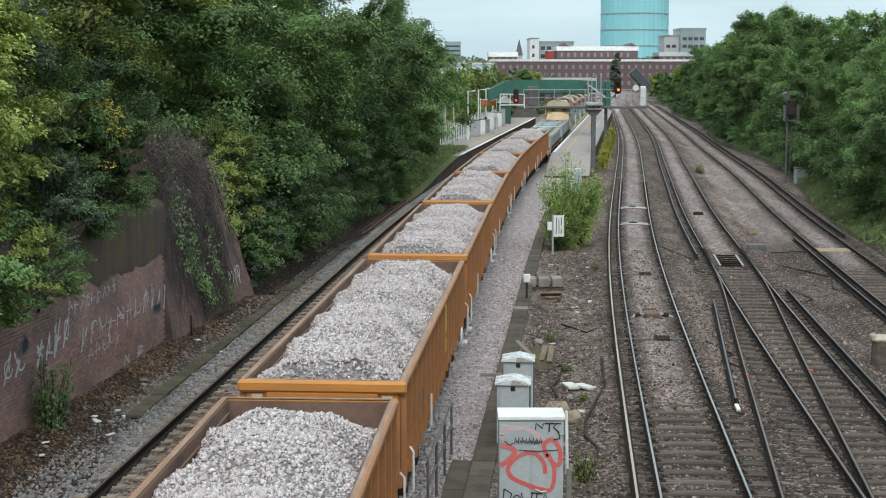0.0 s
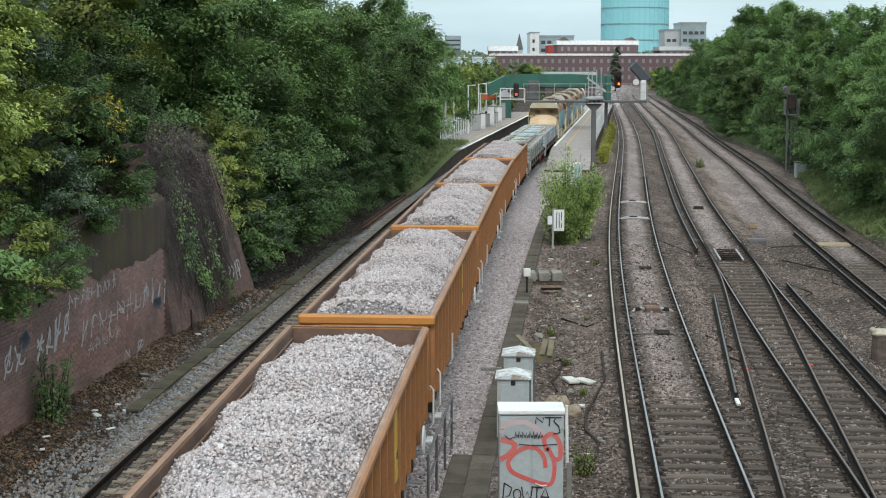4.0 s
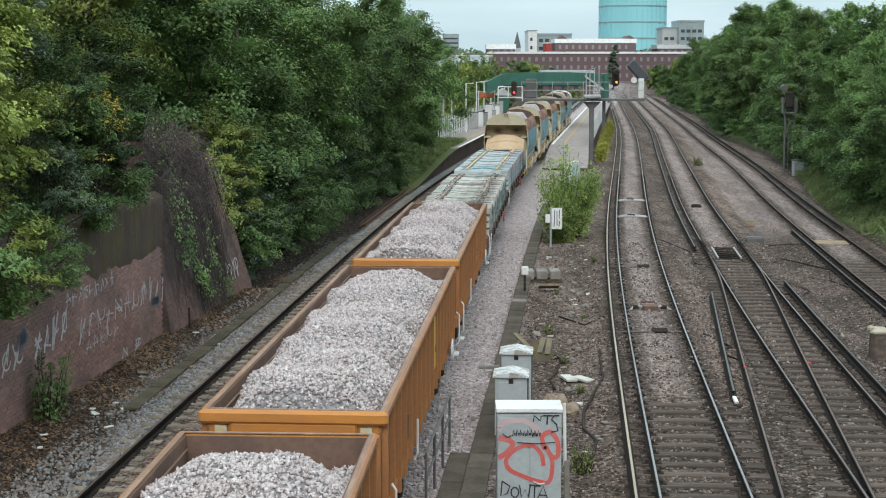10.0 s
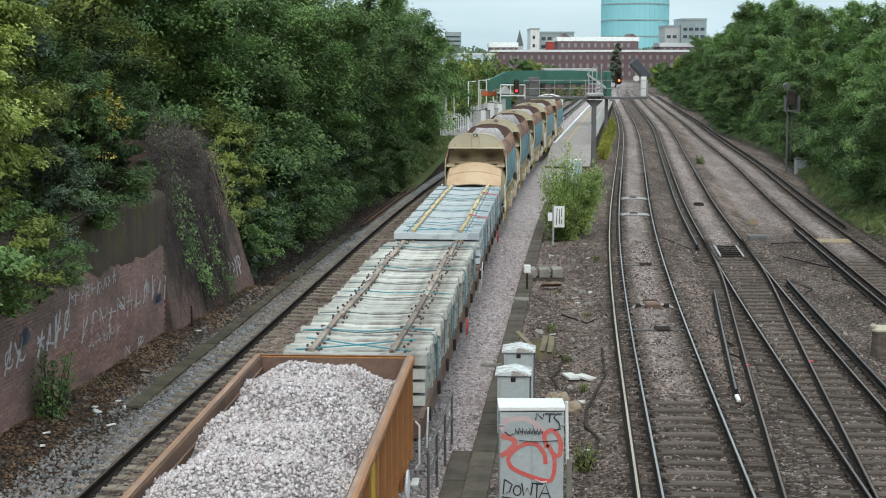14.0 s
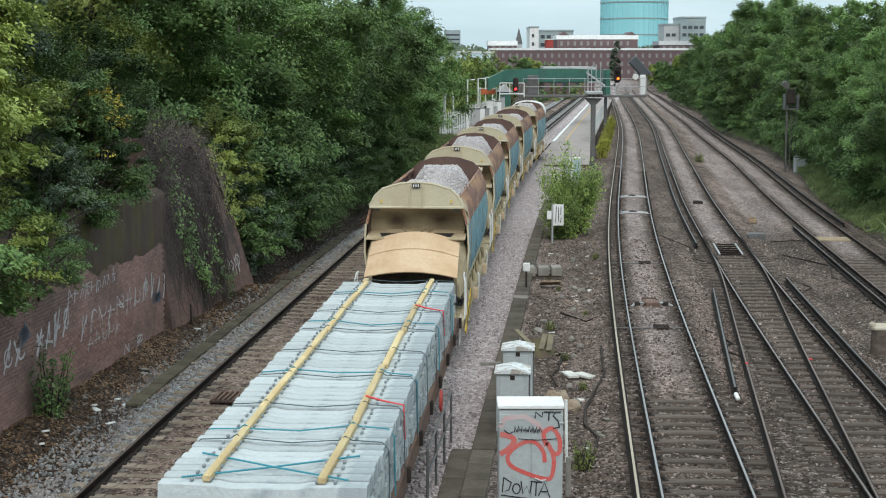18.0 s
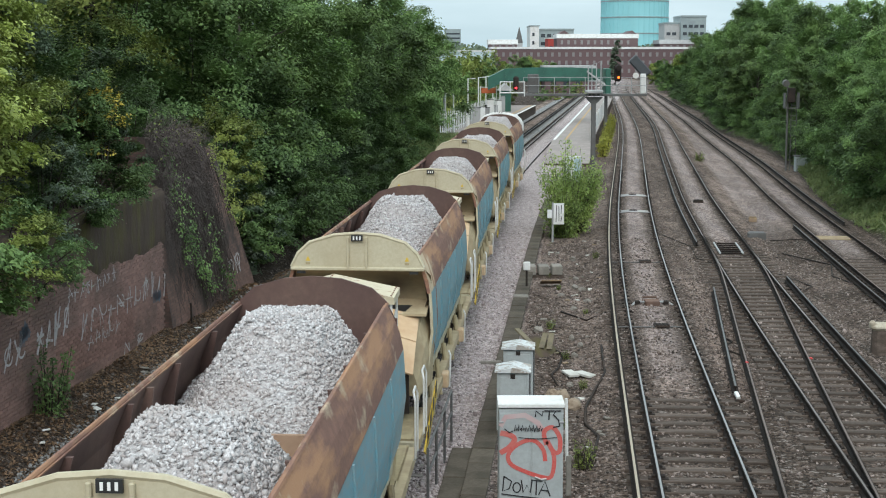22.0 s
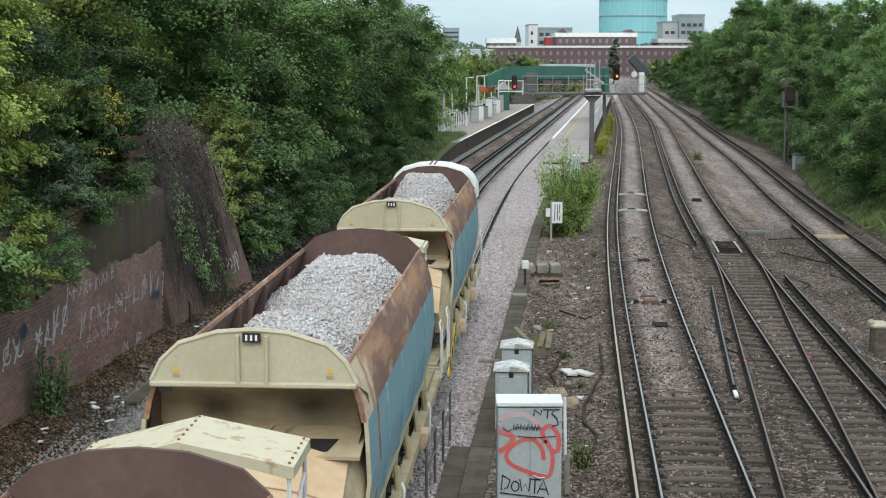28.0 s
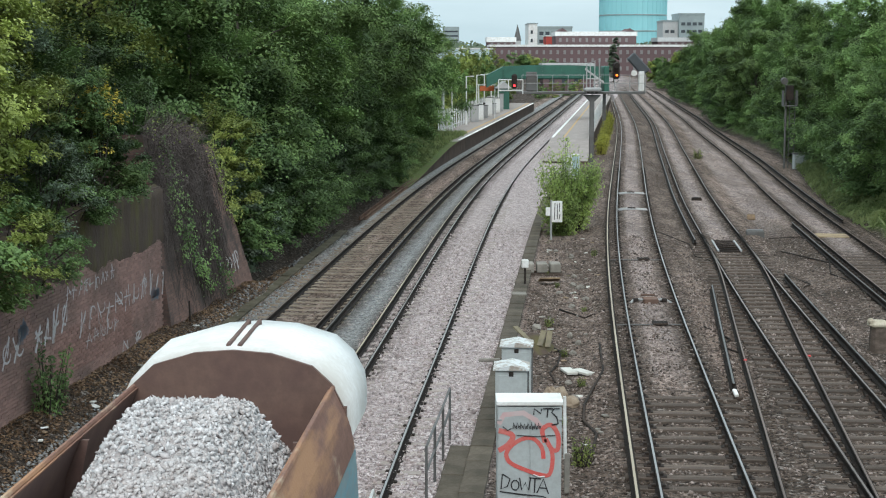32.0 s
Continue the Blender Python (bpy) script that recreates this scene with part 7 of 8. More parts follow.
    for k in range(4):
        part("plank", Geo().box((0, -0.4 + k * 0.27, 0.02), (1.25, 0.2, 0.05), ch=0.006), PALE_BOARD, wb)
    re = thing("ramp_end", "white end piece of the conductor rail", "rail end", pose(x4d(31.6) - 1.16, 31.4, -0.18))
    part("ramp", Geo().box((0, 0, 0.08), (0.09, 0.3, 0.07), ch=0.015, rx=0.2), WHITEPAINT, re)
    part("foot", Geo().box((0, -0.3, 0.03), (0.2, 0.1, 0.06), ch=0.01), BLACKISH, re)
    for yy, ln in ((34.4, x4d), (34.9, x4)):
        mk = thing("rail_tag", "small red and white tag clipped to the rail", "tag", pose(ln(yy) - 0.75 if ln is x4d else ln(yy) + 0.0, yy, 0.0))
        part("clip", Geo().box((0, 0, 0.0), (0.07, 0.09, 0.04), ch=0.01), REDSTRAP, mk)
    pb = thing("pole_stump", "timber post stump topped with a torn white sack", "post", pose(10.95, 36.9, -0.3))
    part("stump", Geo().tube([(0, 0, 0), (0, 0, 0.62)], [0.24, 0.22], 10), TIMBER, pb)
    part("sack", Geo().box((-0.02, 0, 0.7), (0.5, 0.42, 0.2), ch=0.08).box((-0.22, -0.05, 0.78), (0.16, 0.2, 0.16), ch=0.05), SACK, pb, "torn white sack")
    dr = thing("drain_grid", "rusty iron grid between the rails", "grid", pose(xa(31.4) + 0.1, 31.4, -0.13, 0, 0, -5))
    part("frame", Geo().box((0, 0, 0), (0.7, 0.9, 0.05), ch=0.01), BLACKISH, dr)
    for k in range(6):
        part("bar", Geo().box((-0.28 + k * 0.11, 0, 0.04), (0.05, 0.8, 0.03)), RUST, dr)
    cw = thing("loose_timber", "short timber lying across the cable trough", "timber", pose(1.1, 34.7, -0.06, 0, 0, 3))
    part("beam", Geo().box((0, 0, 0), (0.5, 0.1, 0.07), ch=0.01), CONC, cw)
    pi = thing("marker_stake", "thin dark stake against the brick wall", "stake", pose(-6.7, 39.0, -0.35))
    part("stake", Geo().tube([(0, 0, 0), (-0.02, 0, 1.0)], 0.025, 6), BLACKISH, pi)
    # signal and rail on the bank
    si = thing("signal", "grey post signal with black head and ladder", "signal", pose(22.5, 98.3, -0.4))
    part("post", Geo().tube([(0, 0, 0), (0, 0, 5.6)], 0.07, 8), GREYSTEEL, si)
    ld = part("ladder", Geo().tube([(0.3, 0.2, 0), (0.3, 0.2, 5.0)], 0.03, 5).tube([(0.65, 0.2, 0), (0.65, 0.2, 5.0)], 0.03, 5), GREYSTEEL, si)
    for k in range(14):
        part("rung", Geo().tube([(0.3, 0.2, 0.4 + k * 0.33), (0.65, 0.2, 0.4 + k * 0.33)], 0.02, 5), GREYSTEEL, ld)
    hd = part("head", Geo().box((0.2, -0.2, 5.05), (0.5, 0.16, 1.0), ch=0.06), BLACKISH, si)
    part("hood", Geo().tube([(-0.25, -0.3, 5.85), (-0.25, -0.62, 5.81)], 0.22, 12), GREYSTEEL, hd)
    part("cage", Geo().box((0.25, 0, 4.2), (0.9, 0.6, 0.06)).box((-0.2, 0, 4.7), (0.04, 0.6, 1.0)).box((0.7, 0, 4.7), (0.04, 0.6, 1.0)), GREYSTEEL, si)
    rr = thing("guard_rail", "short galvanised guard rail on the grass", "handrail", pose(22.0, 83.4, -0.3))
    for o in (0.0, 0.55):
        part("post", Geo().tube([(o, -o * 1.2, 0), (o, -o * 1.2, 0.8)], 0.03, 6), GALV, rr)
    part("rail", Geo().tube([(0, 0, 0.8), (0.55, -0.66, 0.8)], 0.03, 6), GALV, rr)
    gb = thing("concrete_block", "small grey concrete block on the grass", "block", pose(23.4, 80.5, -0.2))
    part("block", Geo().box((0, 0, 0.25), (0.9, 0.5, 0.5), ch=0.03), CONC, gb)
    cc = thing("equipment_case", "low grey case beside the signal post", "cabinet", pose(23.3, 97.5, -0.3))
    part("body", Geo().box((0, 0, 0.5), (0.8, 0.6, 1.0), ch=0.03), GREYCAB, cc)
    part("lid", Geo().box((0, 0, 1.03), (0.9, 0.7, 0.08), ch=0.02), GREYSTEEL, cc)


PALE_SLAB = worn("pale_new_slab", (0.6, 0.6, 0.56), (0.48, 0.47, 0.43), (0.44, 0.43, 0.4), rough=0.85, rel=0.05)
SACK = worn("dirty_sacking", (0.5, 0.46, 0.37), (0.38, 0.33, 0.25), (0.3, 0.26, 0.2), scale=4, rough=0.9)
LEAF_FRESH = foliage("fresh_green_leaves", (0.12, 0.19, 0.045), (0.36, 0.46, 0.13))
GREY_TIMBER = worn("grey_green_timber", (0.17, 0.15, 0.1), (0.11, 0.1, 0.07), (0.22, 0.19, 0.14), scale=3, fine=20, rough=0.9, vary=0.2)
PALE_BOARD = worn("pale_dusty_board", (0.4, 0.32, 0.2), (0.3, 0.23, 0.15), (0.26, 0.2, 0.14), scale=3, fine=20, rough=0.9, vary=0.2)
OLD_RUST = worn("brown_rusty_rail", (0.12, 0.07, 0.05), (0.08, 0.048, 0.036), (0.16, 0.1, 0.07), rough=0.9)
MOSSY_CONC = worn("mossy_trough_lid", (0.085, 0.075, 0.05), (0.05, 0.047, 0.03), (0.12, 0.105, 0.08), scale=1.8, fine=14, rough=0.95, vary=0.2)
build_lineside()

# ---- station ----
GLOW_RED = plain("red_signal_lamp", (1.0, 0.03, 0.04), 0.4, glow=3)
GLOW_AMBER = plain("amber_signal_lamp", (1.0, 0.16, 0.015), 0.4, glow=3)
PANE = plain("dark_window_glass", (0.05, 0.06, 0.07), 0.15)
PANE_PALE = plain("pale_window_glass", (0.2, 0.19, 0.19), 0.3)
FACEBRICK = worn("platform_face_brick", (0.1, 0.07, 0.055), (0.06, 0.045, 0.038), (0.08, 0.06, 0.05), scale=0.8, fine=10, rough=0.95)


TURF = worn("grassy_earth", (0.1, 0.14, 0.045), (0.12, 0.11, 0.06), (0.07, 0.1, 0.03), scale=1.2, fine=9, rough=0.95)


def span(a, b, n=40):
    return [a + (b - a) * i / n for i in range(n + 1)]


def build_station():
    def west_top(y):
        return mix(-0.1, 0.9, smooth((y - 82) / 28) if y < 110 else 1)
    g, ys = Geo(), span(82, 112, 16) + span(114, 196, 41)
    for y in ys:
        z = west_top(y)
        g.v += [(xb(y) - 8.6, y, -0.4), (xb(y) - 8.6, y, z), (xb(y) - 4.85, y, z), (xb(y) - 4.85, y, z - 0.1), (xb(y) - 4.93, y, z - 0.1), (xb(y) - 4.93, y, -0.4)]
    for j in range(len(ys) - 1):
        for k in range(5):
            g.f.append((j * 6 + k, j * 6 + 6 + k, j * 6 + 7 + k, j * 6 + k + 1))
            g.m.append(1 if k > 1 else 2 if ys[j] < 108 else 0)
    g.f += [tuple(range(6)), tuple(range(len(g.v) - 1, len(g.v) - 7, -1))]
    g.m += [1, 1]
    pw = tagged(new("platform_west", g.mesh("platform_west", [PAVING, FACEBRICK, TURF])), "station platform with asphalt top and sooty face", "platform", kind="structure")
    me_y = span(110, 196, 43)
    part("edge_line", Geo().sheet([(-5.1, 0.906), (-4.86, 0.906)], me_y, shift=xb), WHITEPAINT, pw, "white edge line")
    part("edge_line", Geo().sheet([(-5.75, 0.906), (-5.5, 0.906)], me_y, shift=xb), TACTILE, pw, "buff warning line")
    g, ys = Geo(), span(102, 113, 8) + span(115, 230, 44)
    for y in ys:
        z = mix(-0.1, 0.9, smooth((y - 102) / 11)) if y < 113 else 0.9
        g.v += [(xb(y) + 1.7, y, -0.4), (xb(y) + 1.7, y, z - 0.1), (xb(y) + 1.6, y, z - 0.1), (xb(y) + 1.6, y, z), (xb(y) + 4.7, y, z), (xb(y) + 4.7, y, -0.4)]
    for j in range(len(ys) - 1):
        for k in range(5):
            g.f.append((j * 6 + k, j * 6 + 6 + k, j * 6 + 7 + k, j * 6 + k + 1))
            g.m.append(0 if k == 3 else 1)
    g.f += [tuple(range(6)), tuple(range(len(g.v) - 1, len(g.v) - 7, -1))]
    g.m += [1, 1]
    pe = tagged(new("platform_east", g.mesh("platform_east", [PAVING, FACEBRICK])), "island station platform with asphalt top and white edge", "platform", kind="structure")
    me_y = span(113.5, 230, 44)
    part("edge_line", Geo().sheet([(1.61, 0.906), (1.82, 0.906)], me_y, shift=xb), WHITEPAINT, pe, "white edge line")
    part("edge_line", Geo().sheet([(2.5, 0.906), (2.66, 0.906)], me_y, shift=xb), TACTILE, pe, "buff warning line")
    # fences
    fe = thing("palisade_fence", "white palisade fence along the platform", "fence", kind="structure")
    pale = Geo().prism([(-0.07, 0), (0.07, 0), (0.07, 1.75), (0, 1.9), (-0.07, 1.75)], -0.012, 0.012).mesh("pale", WHITEPAINT)
    y = 118.0
    while y < 176:
        part("pale", pale, None, fe, m=pose(xb(y) - 7.5, y, 0.9, 0, 0, 60))
        y += 1.35
    for z in (1.2, 2.3):
        part("rail", Geo().tube([(xb(y) - 7.53, y, z) for y in span(118, 172, 12)], 0.03, 5), WHITEPAINT, fe)
    fr = thing("panel_fence", "white and pale blue panel fence on the island platform", "fence", kind="structure")
    for i in range(34):
        y = 112 + i * 2.4
        part("post", Geo().tube([(xb(y) + 4.55, y, 0.9), (xb(y) + 4.55, y, 2.35)], 0.05, 6), WHITEPAINT, fr)
        part("panel", Geo().box((xb(y + 1.2) + 4.55, y + 1.2, 1.6), (0.03, 2.2, 1.1), rz=-0.12), PALEBLUE, fr)
    # lamps
    base = thing("platform_lamp", "white platform lamp post with a short arm", "lamp post", pose(xb(123.4) - 7.1, 123.4, 0.9), group="platform lamps")
    part("pole", Geo().tube([(0, 0, 0), (0, 0, 4.35)], 0.055, 8), WHITEPAINT, base)
    part("foot", Geo().tube([(0, 0, 0), (0, 0, 0.9)], 0.11, 8), WHITEPAINT, base)
    part("arm", Geo().tube([(0, 0, 4.3), (0.35, 0, 4.33)], 0.03, 6), WHITEPAINT, base)
    part("lantern", Geo().box((0.5, 0, 4.34), (0.36, 0.16, 0.09), ch=0.03), WHITEPAINT, base)
    part("band", Geo().tube([(0, 0, 1.3), (0, 0, 1.5)], 0.085, 8), BLACKISH, base)
    for k, y in enumerate((133.4, 142.6, 150.0, 157.5, 166, 175)):
        copy_thing(base, pose(xb(y) - 7.0, y, 0.9, 0, 0, 0))
    cam_post = thing("camera_post", "white post with a round white camera", "post", pose(xb(121.5) - 7.6, 121.5, 0.9))
    part("pole", Geo().tube([(0, 0, 0), (0, 0, 3.3)], 0.12, 8), WHITEPAINT, cam_post)
    part("dome", Geo().tube([(0, 0, 3.3), (0, 0, 3.5), (0, 0, 3.6)], [0.2, 0.2, 0.06], 10), WHITEPAINT, cam_post)
    bn = thing("platform_sign", "orange-red station sign on white posts", "sign", pose(xb(150) - 7.0, 148.0, 0.9))
    part("panel", Geo().box((0.2, 0, 2.95), (1.4, 0.06, 0.5), ch=0.02), ORANGERED, bn)
    part("frame", Geo().box((0.2, 0.06, 3.3), (1.9, 0.06, 0.06)), WHITEPAINT, bn)
    for o in (-0.6, 1.0):
        part("post", Geo().tube([(o, 0.1, 0), (o, 0.1, 3.4)], 0.05, 6), WHITEPAINT, bn)
    rng = random.Random(9)
    for k in range(7):
        y = 140 + k * 4.6
        kb = thing("platform_case", "pale metal case standing on the platform", "cabinet", pose(xb(y) - 6.9, y, 0.9), group="platform cases")
        h = rng.uniform(1.1, 2.0)
        part("body", Geo().box((0, 0, h / 2), (0.7, 0.5, h), ch=0.03), WHITEPAINT if k % 2 else GALV, kb)
        part("cap", Geo().box((0, 0, h + 0.03), (0.76, 0.56, 0.06), ch=0.01), GREYSTEEL, kb)
    sh = thing("waiting_shelter", "dark green platform shelter with a pitched roof", "shelter", pose(xb(176) - 7.3, 176, 0.9))
    part("wall", Geo().box((0, 0, 1.2), (1.2, 6, 2.4)), GREEN, sh)
    part("roof", Geo().prism([(-0.9, 2.4), (0.9, 2.4), (0, 3.2)], -3.4, 3.4), PALEROOF, sh, "pale grey pitched roof")
    # gantry over the middle lines
    ga = thing("signal_gantry", "grey steel signal gantry with walkway rails and signals", "signal gantry")
    part("post", Geo().box((8.35, 84, 2.25), (0.26, 0.26, 5.1), ch=0.03), GREYSTEEL, ga)
    part("bracket", Geo().prism([(-0.5, 4.9), (0.5, 4.9), (0.16, 4.55), (-0.16, 4.55)], 83.85, 84.15), GREYSTEEL, ga).matrix_basis = pose(8.35, 0, 0)
    part("beam", Geo().box((7.7, 84, 5.02), (7.2, 0.7, 0.13), ch=0.02), GREYSTEEL, ga)
    part("rail", Geo().tube([(4.4, 83.7, 5.55), (11.3, 83.7, 5.55)], 0.016, 5), GALV, ga)
    part("rail", Geo().tube([(4.4, 83.7, 6.0), (11.3, 83.7, 6.0)], 0.016, 5), GALV, ga)
    for k in range(9):
        part("stanchion", Geo().tube([(4.4 + k * 0.86, 83.7, 5.05), (4.4 + k * 0.86, 83.7, 6.0)], 0.018, 5), GALV, ga)
    part("cabinet", Geo().box((4.95, 84, 5.65), (0.6, 0.3, 1.05), ch=0.03), GREYSTEEL, ga, "grey mesh cabinet")
    part("ladder_cage", Geo().tube([(8.0, 83.6, 5.0), (8.0, 83.6, 6.6), (8.7, 83.6, 6.9), (8.7, 83.6, 5.0)], 0.04, 5).tube([(8.2, 83.6, 5.0), (8.2, 83.6, 6.7)], 0.03, 5).tube([(8.45, 83.6, 5.0), (8.45, 83.6, 6.8)], 0.03, 5).tube([(8.0, 83.6, 5.8), (8.7, 83.6, 5.8)], 0.03, 5), GALV, ga, "white ladder cage")
    part("foot_box", Geo().box((8.35, 83.6, 5.2), (0.95, 0.5, 0.22), ch=0.06), GALV, ga)
    h1 = part("signal_head", Geo().box((9.62, 83.5, 6.25), (0.4, 0.22, 0.95), ch=0.1), BLACKISH, ga, "black signal head")
    part("lamp", Geo().tube([(9.66, 83.38, 6.0), (9.66, 83.34, 6.0)], 0.065, 12), GLOW_AMBER, h1, "amber signal light")
    part("hood", Geo().tube([(9.62, 83.4, 6.55), (9.62, 83.0, 6.52)], 0.16, 10), BLACKISH, h1)
    h2 = part("signal_back", Geo().box((10.95, 84.3, 6.6), (0.55, 0.5, 1.3), ch=0.06, ry=-0.75), SLATE, ga, "tilted slate-grey signal housing")
    part("case", Geo().box((11.1, 84, 5.65), (0.3, 0.3, 1.1), ch=0.03), WHITEPAINT, ga, "white equipment case")
    part("dish", Geo().tube([(10.65, 83.7, 6.1), (10.65, 83.6, 6.1)], 0.17, 10), WHITEPAINT, ga)
    cg = part("cage", Geo().tube([(3.1, 83.6, 5.15), (4.45, 83.6, 5.15)], 0.04, 5).tube([(3.1, 83.6, 5.75), (4.45, 83.6, 5.75)], 0.03, 5).tube([(3.1, 83.6, 5.15), (3.1, 83.6, 5.75)], 0.03, 5).tube([(3.65, 83.6, 5.15), (3.65, 83.6, 5.75)], 0.03, 5).tube([(4.45, 83.6, 4.95), (4.45, 83.6, 5.75)], 0.03, 5), WHITEPAINT, ga, "white caged bracket")
    hd = part("signal_head", Geo().box((3.97, 83.5, 5.66), (0.3, 0.18, 0.8), ch=0.08), BLACKISH, ga, "black signal head")
    part("lamp", Geo().tube([(3.97, 83.4, 5.42), (3.97, 83.37, 5.42)], 0.065, 12), GLOW_RED, hd, "red signal light")
    # footbridge
    fb = thing("footbridge", "dark green plate-girder station footbridge", "footbridge", kind="structure")
    for y in (144, 146.6):
        gi = part("girder", Geo().prism([(5.8, 4.95), (15.1, 4.95), (15.1, 6.02), (12.4, 6.14), (8.5, 6.14), (5.8, 6.02)], y - 0.08, y + 0.08).box((10.45, y, 4.95), (9.3, 0.3, 0.08)), GREEN, fb)
        for k in range(6):
            part("stiffener", Geo().box((5.9 + k * 1.82, y - 0.12, 5.5), (0.1, 0.1, 1.0)), GREEN, gi)
    part("deck", Geo().box((10.45, 145.3, 4.87), (9.3, 2.6, 0.12)), GREEN, fb)
    part("stair_flight", Geo().prism([(5.8, 4.9), (5.8, 6.0), (4.2, 5.2), (4.2, 4.0)], 144.0, 146.6), GREEN, fb, "dark green covered stair")
    for x, w in ((15.75, 0.5),):
        part("stair_tower", Geo().box((x, 146, 4.75), (w, 3, 2.6), ch=0.05), GREEN, fb)
    part("stair_roof", Geo().prism([(13.6, 5.9), (15.4, 4.6), (15.4, 4.4), (13.6, 5.7)], 143.6, 143.8), PALEROOF, fb)
    for x in (15.75,):
        part("leg", Geo().box((x, 146.4, 1.8), (0.3, 0.3, 4.2)), GREYSTEEL, fb)
    wc = thing("platform_kiosk", "pale blue-white cases at the platform ramp", "cabinet", pose(7.7, 89.0, -0.25))
    part("body", Geo().box((0, 0, 0.75), (0.9, 0.6, 1.5), ch=0.03), WHITEPAINT, wc)
    part("door", Geo().box((0.2, -0.31, 0.75), (0.4, 0.02, 1.3)), PALEBLUE, wc)
    stems, leaves = wisp_meshes(141, 1.7, 0.6, LEAF_YELLOW_GREEN, 26, 40, 0.17, 0.16, 0.1)
    for k in range(6):
        put_bush((stems, leaves), xb(112 + k * 9) + 5.5, 112 + k * 9, -0.3, k * 50, 0.95, "yellow-green shrub along the platform fence")


PALEBLUE = worn("pale_blue_panel", (0.4, 0.55, 0.6), (0.6, 0.66, 0.68), (0.5, 0.58, 0.6), rough=0.6, rel=0.0)
PALEROOF = worn("pale_roof_sheet", (0.45, 0.46, 0.46), (0.36, 0.37, 0.37), (0.4, 0.4, 0.4), rough=0.7, rel=0.0)
ORANGERED = plain("orange_red_sign", (0.5, 0.12, 0.04), 0.6)
LEAF_YELLOW_GREEN = foliage("yellow_green_shrub", (0.26, 0.28, 0.04), (0.46, 0.46, 0.09))
build_station()


# ---- distance ----
# maroon brick greyed for distance: the haze is in the colour
HAZY_BRICK = worn("hazy_maroon_brick", (0.145, 0.098, 0.1), (0.12, 0.085, 0.087), (0.13, 0.09, 0.092), scale=0.05, fine=0.6, rough=0.9, rel=0.0)
GLASSY = worn("grey_green_cladding", (0.3, 0.36, 0.36), (0.24, 0.29, 0.3), (0.2, 0.24, 0.25), scale=0.08, fine=0.3, rough=0.4, rel=0.0)
# turquoise paint made paler, with the far haze put into it
TURQ = worn("hazy_gasholder_turquoise", (0.24, 0.56, 0.6), (0.29, 0.62, 0.66), (0.25, 0.54, 0.58), scale=0.02, fine=0.3, rough=0.6, stretch=(1, 1, 0.15), rel=0.0)


def block(name, label, x0, x1, y0, y1, z1, rows, step, wall_mat, roof_mat, pane=PANE, roof_h=0.8, win=(1.0, 1.7), floor=3.6, z0=1.2):
    """A far building: wall, roof line and a window for each opening that can be told apart."""
    b = thing(name, label, "building")
    part("wall", Geo().box(((x0 + x1) / 2, (y0 + y1) / 2, z1 / 2 - 0.5), (x1 - x0, y1 - y0, z1 + 1)), wall_mat, b)
    part("roof", Geo().box(((x0 + x1) / 2, (y0 + y1) / 2, z1 + roof_h / 2), (x1 - x0 + 0.6, y1 - y0 + 0.6, roof_h)), roof_mat, b)
    me = Geo().box((0, 0, 0), (win[0], 0.25, win[1])).mesh("window", pane)
    fr = Geo().box((0, 0, 0), (win[0] + 0.3, 0.16, 0.18)).mesh("sill", CONC)
    for r in range(rows):
        x = x0 + step * 0.7
        while x < x1 - step * 0.5:
            w = part("window", me, None, b, m=pose(x, y0 - 0.05, z0 + floor * r))
            x += step
    return b


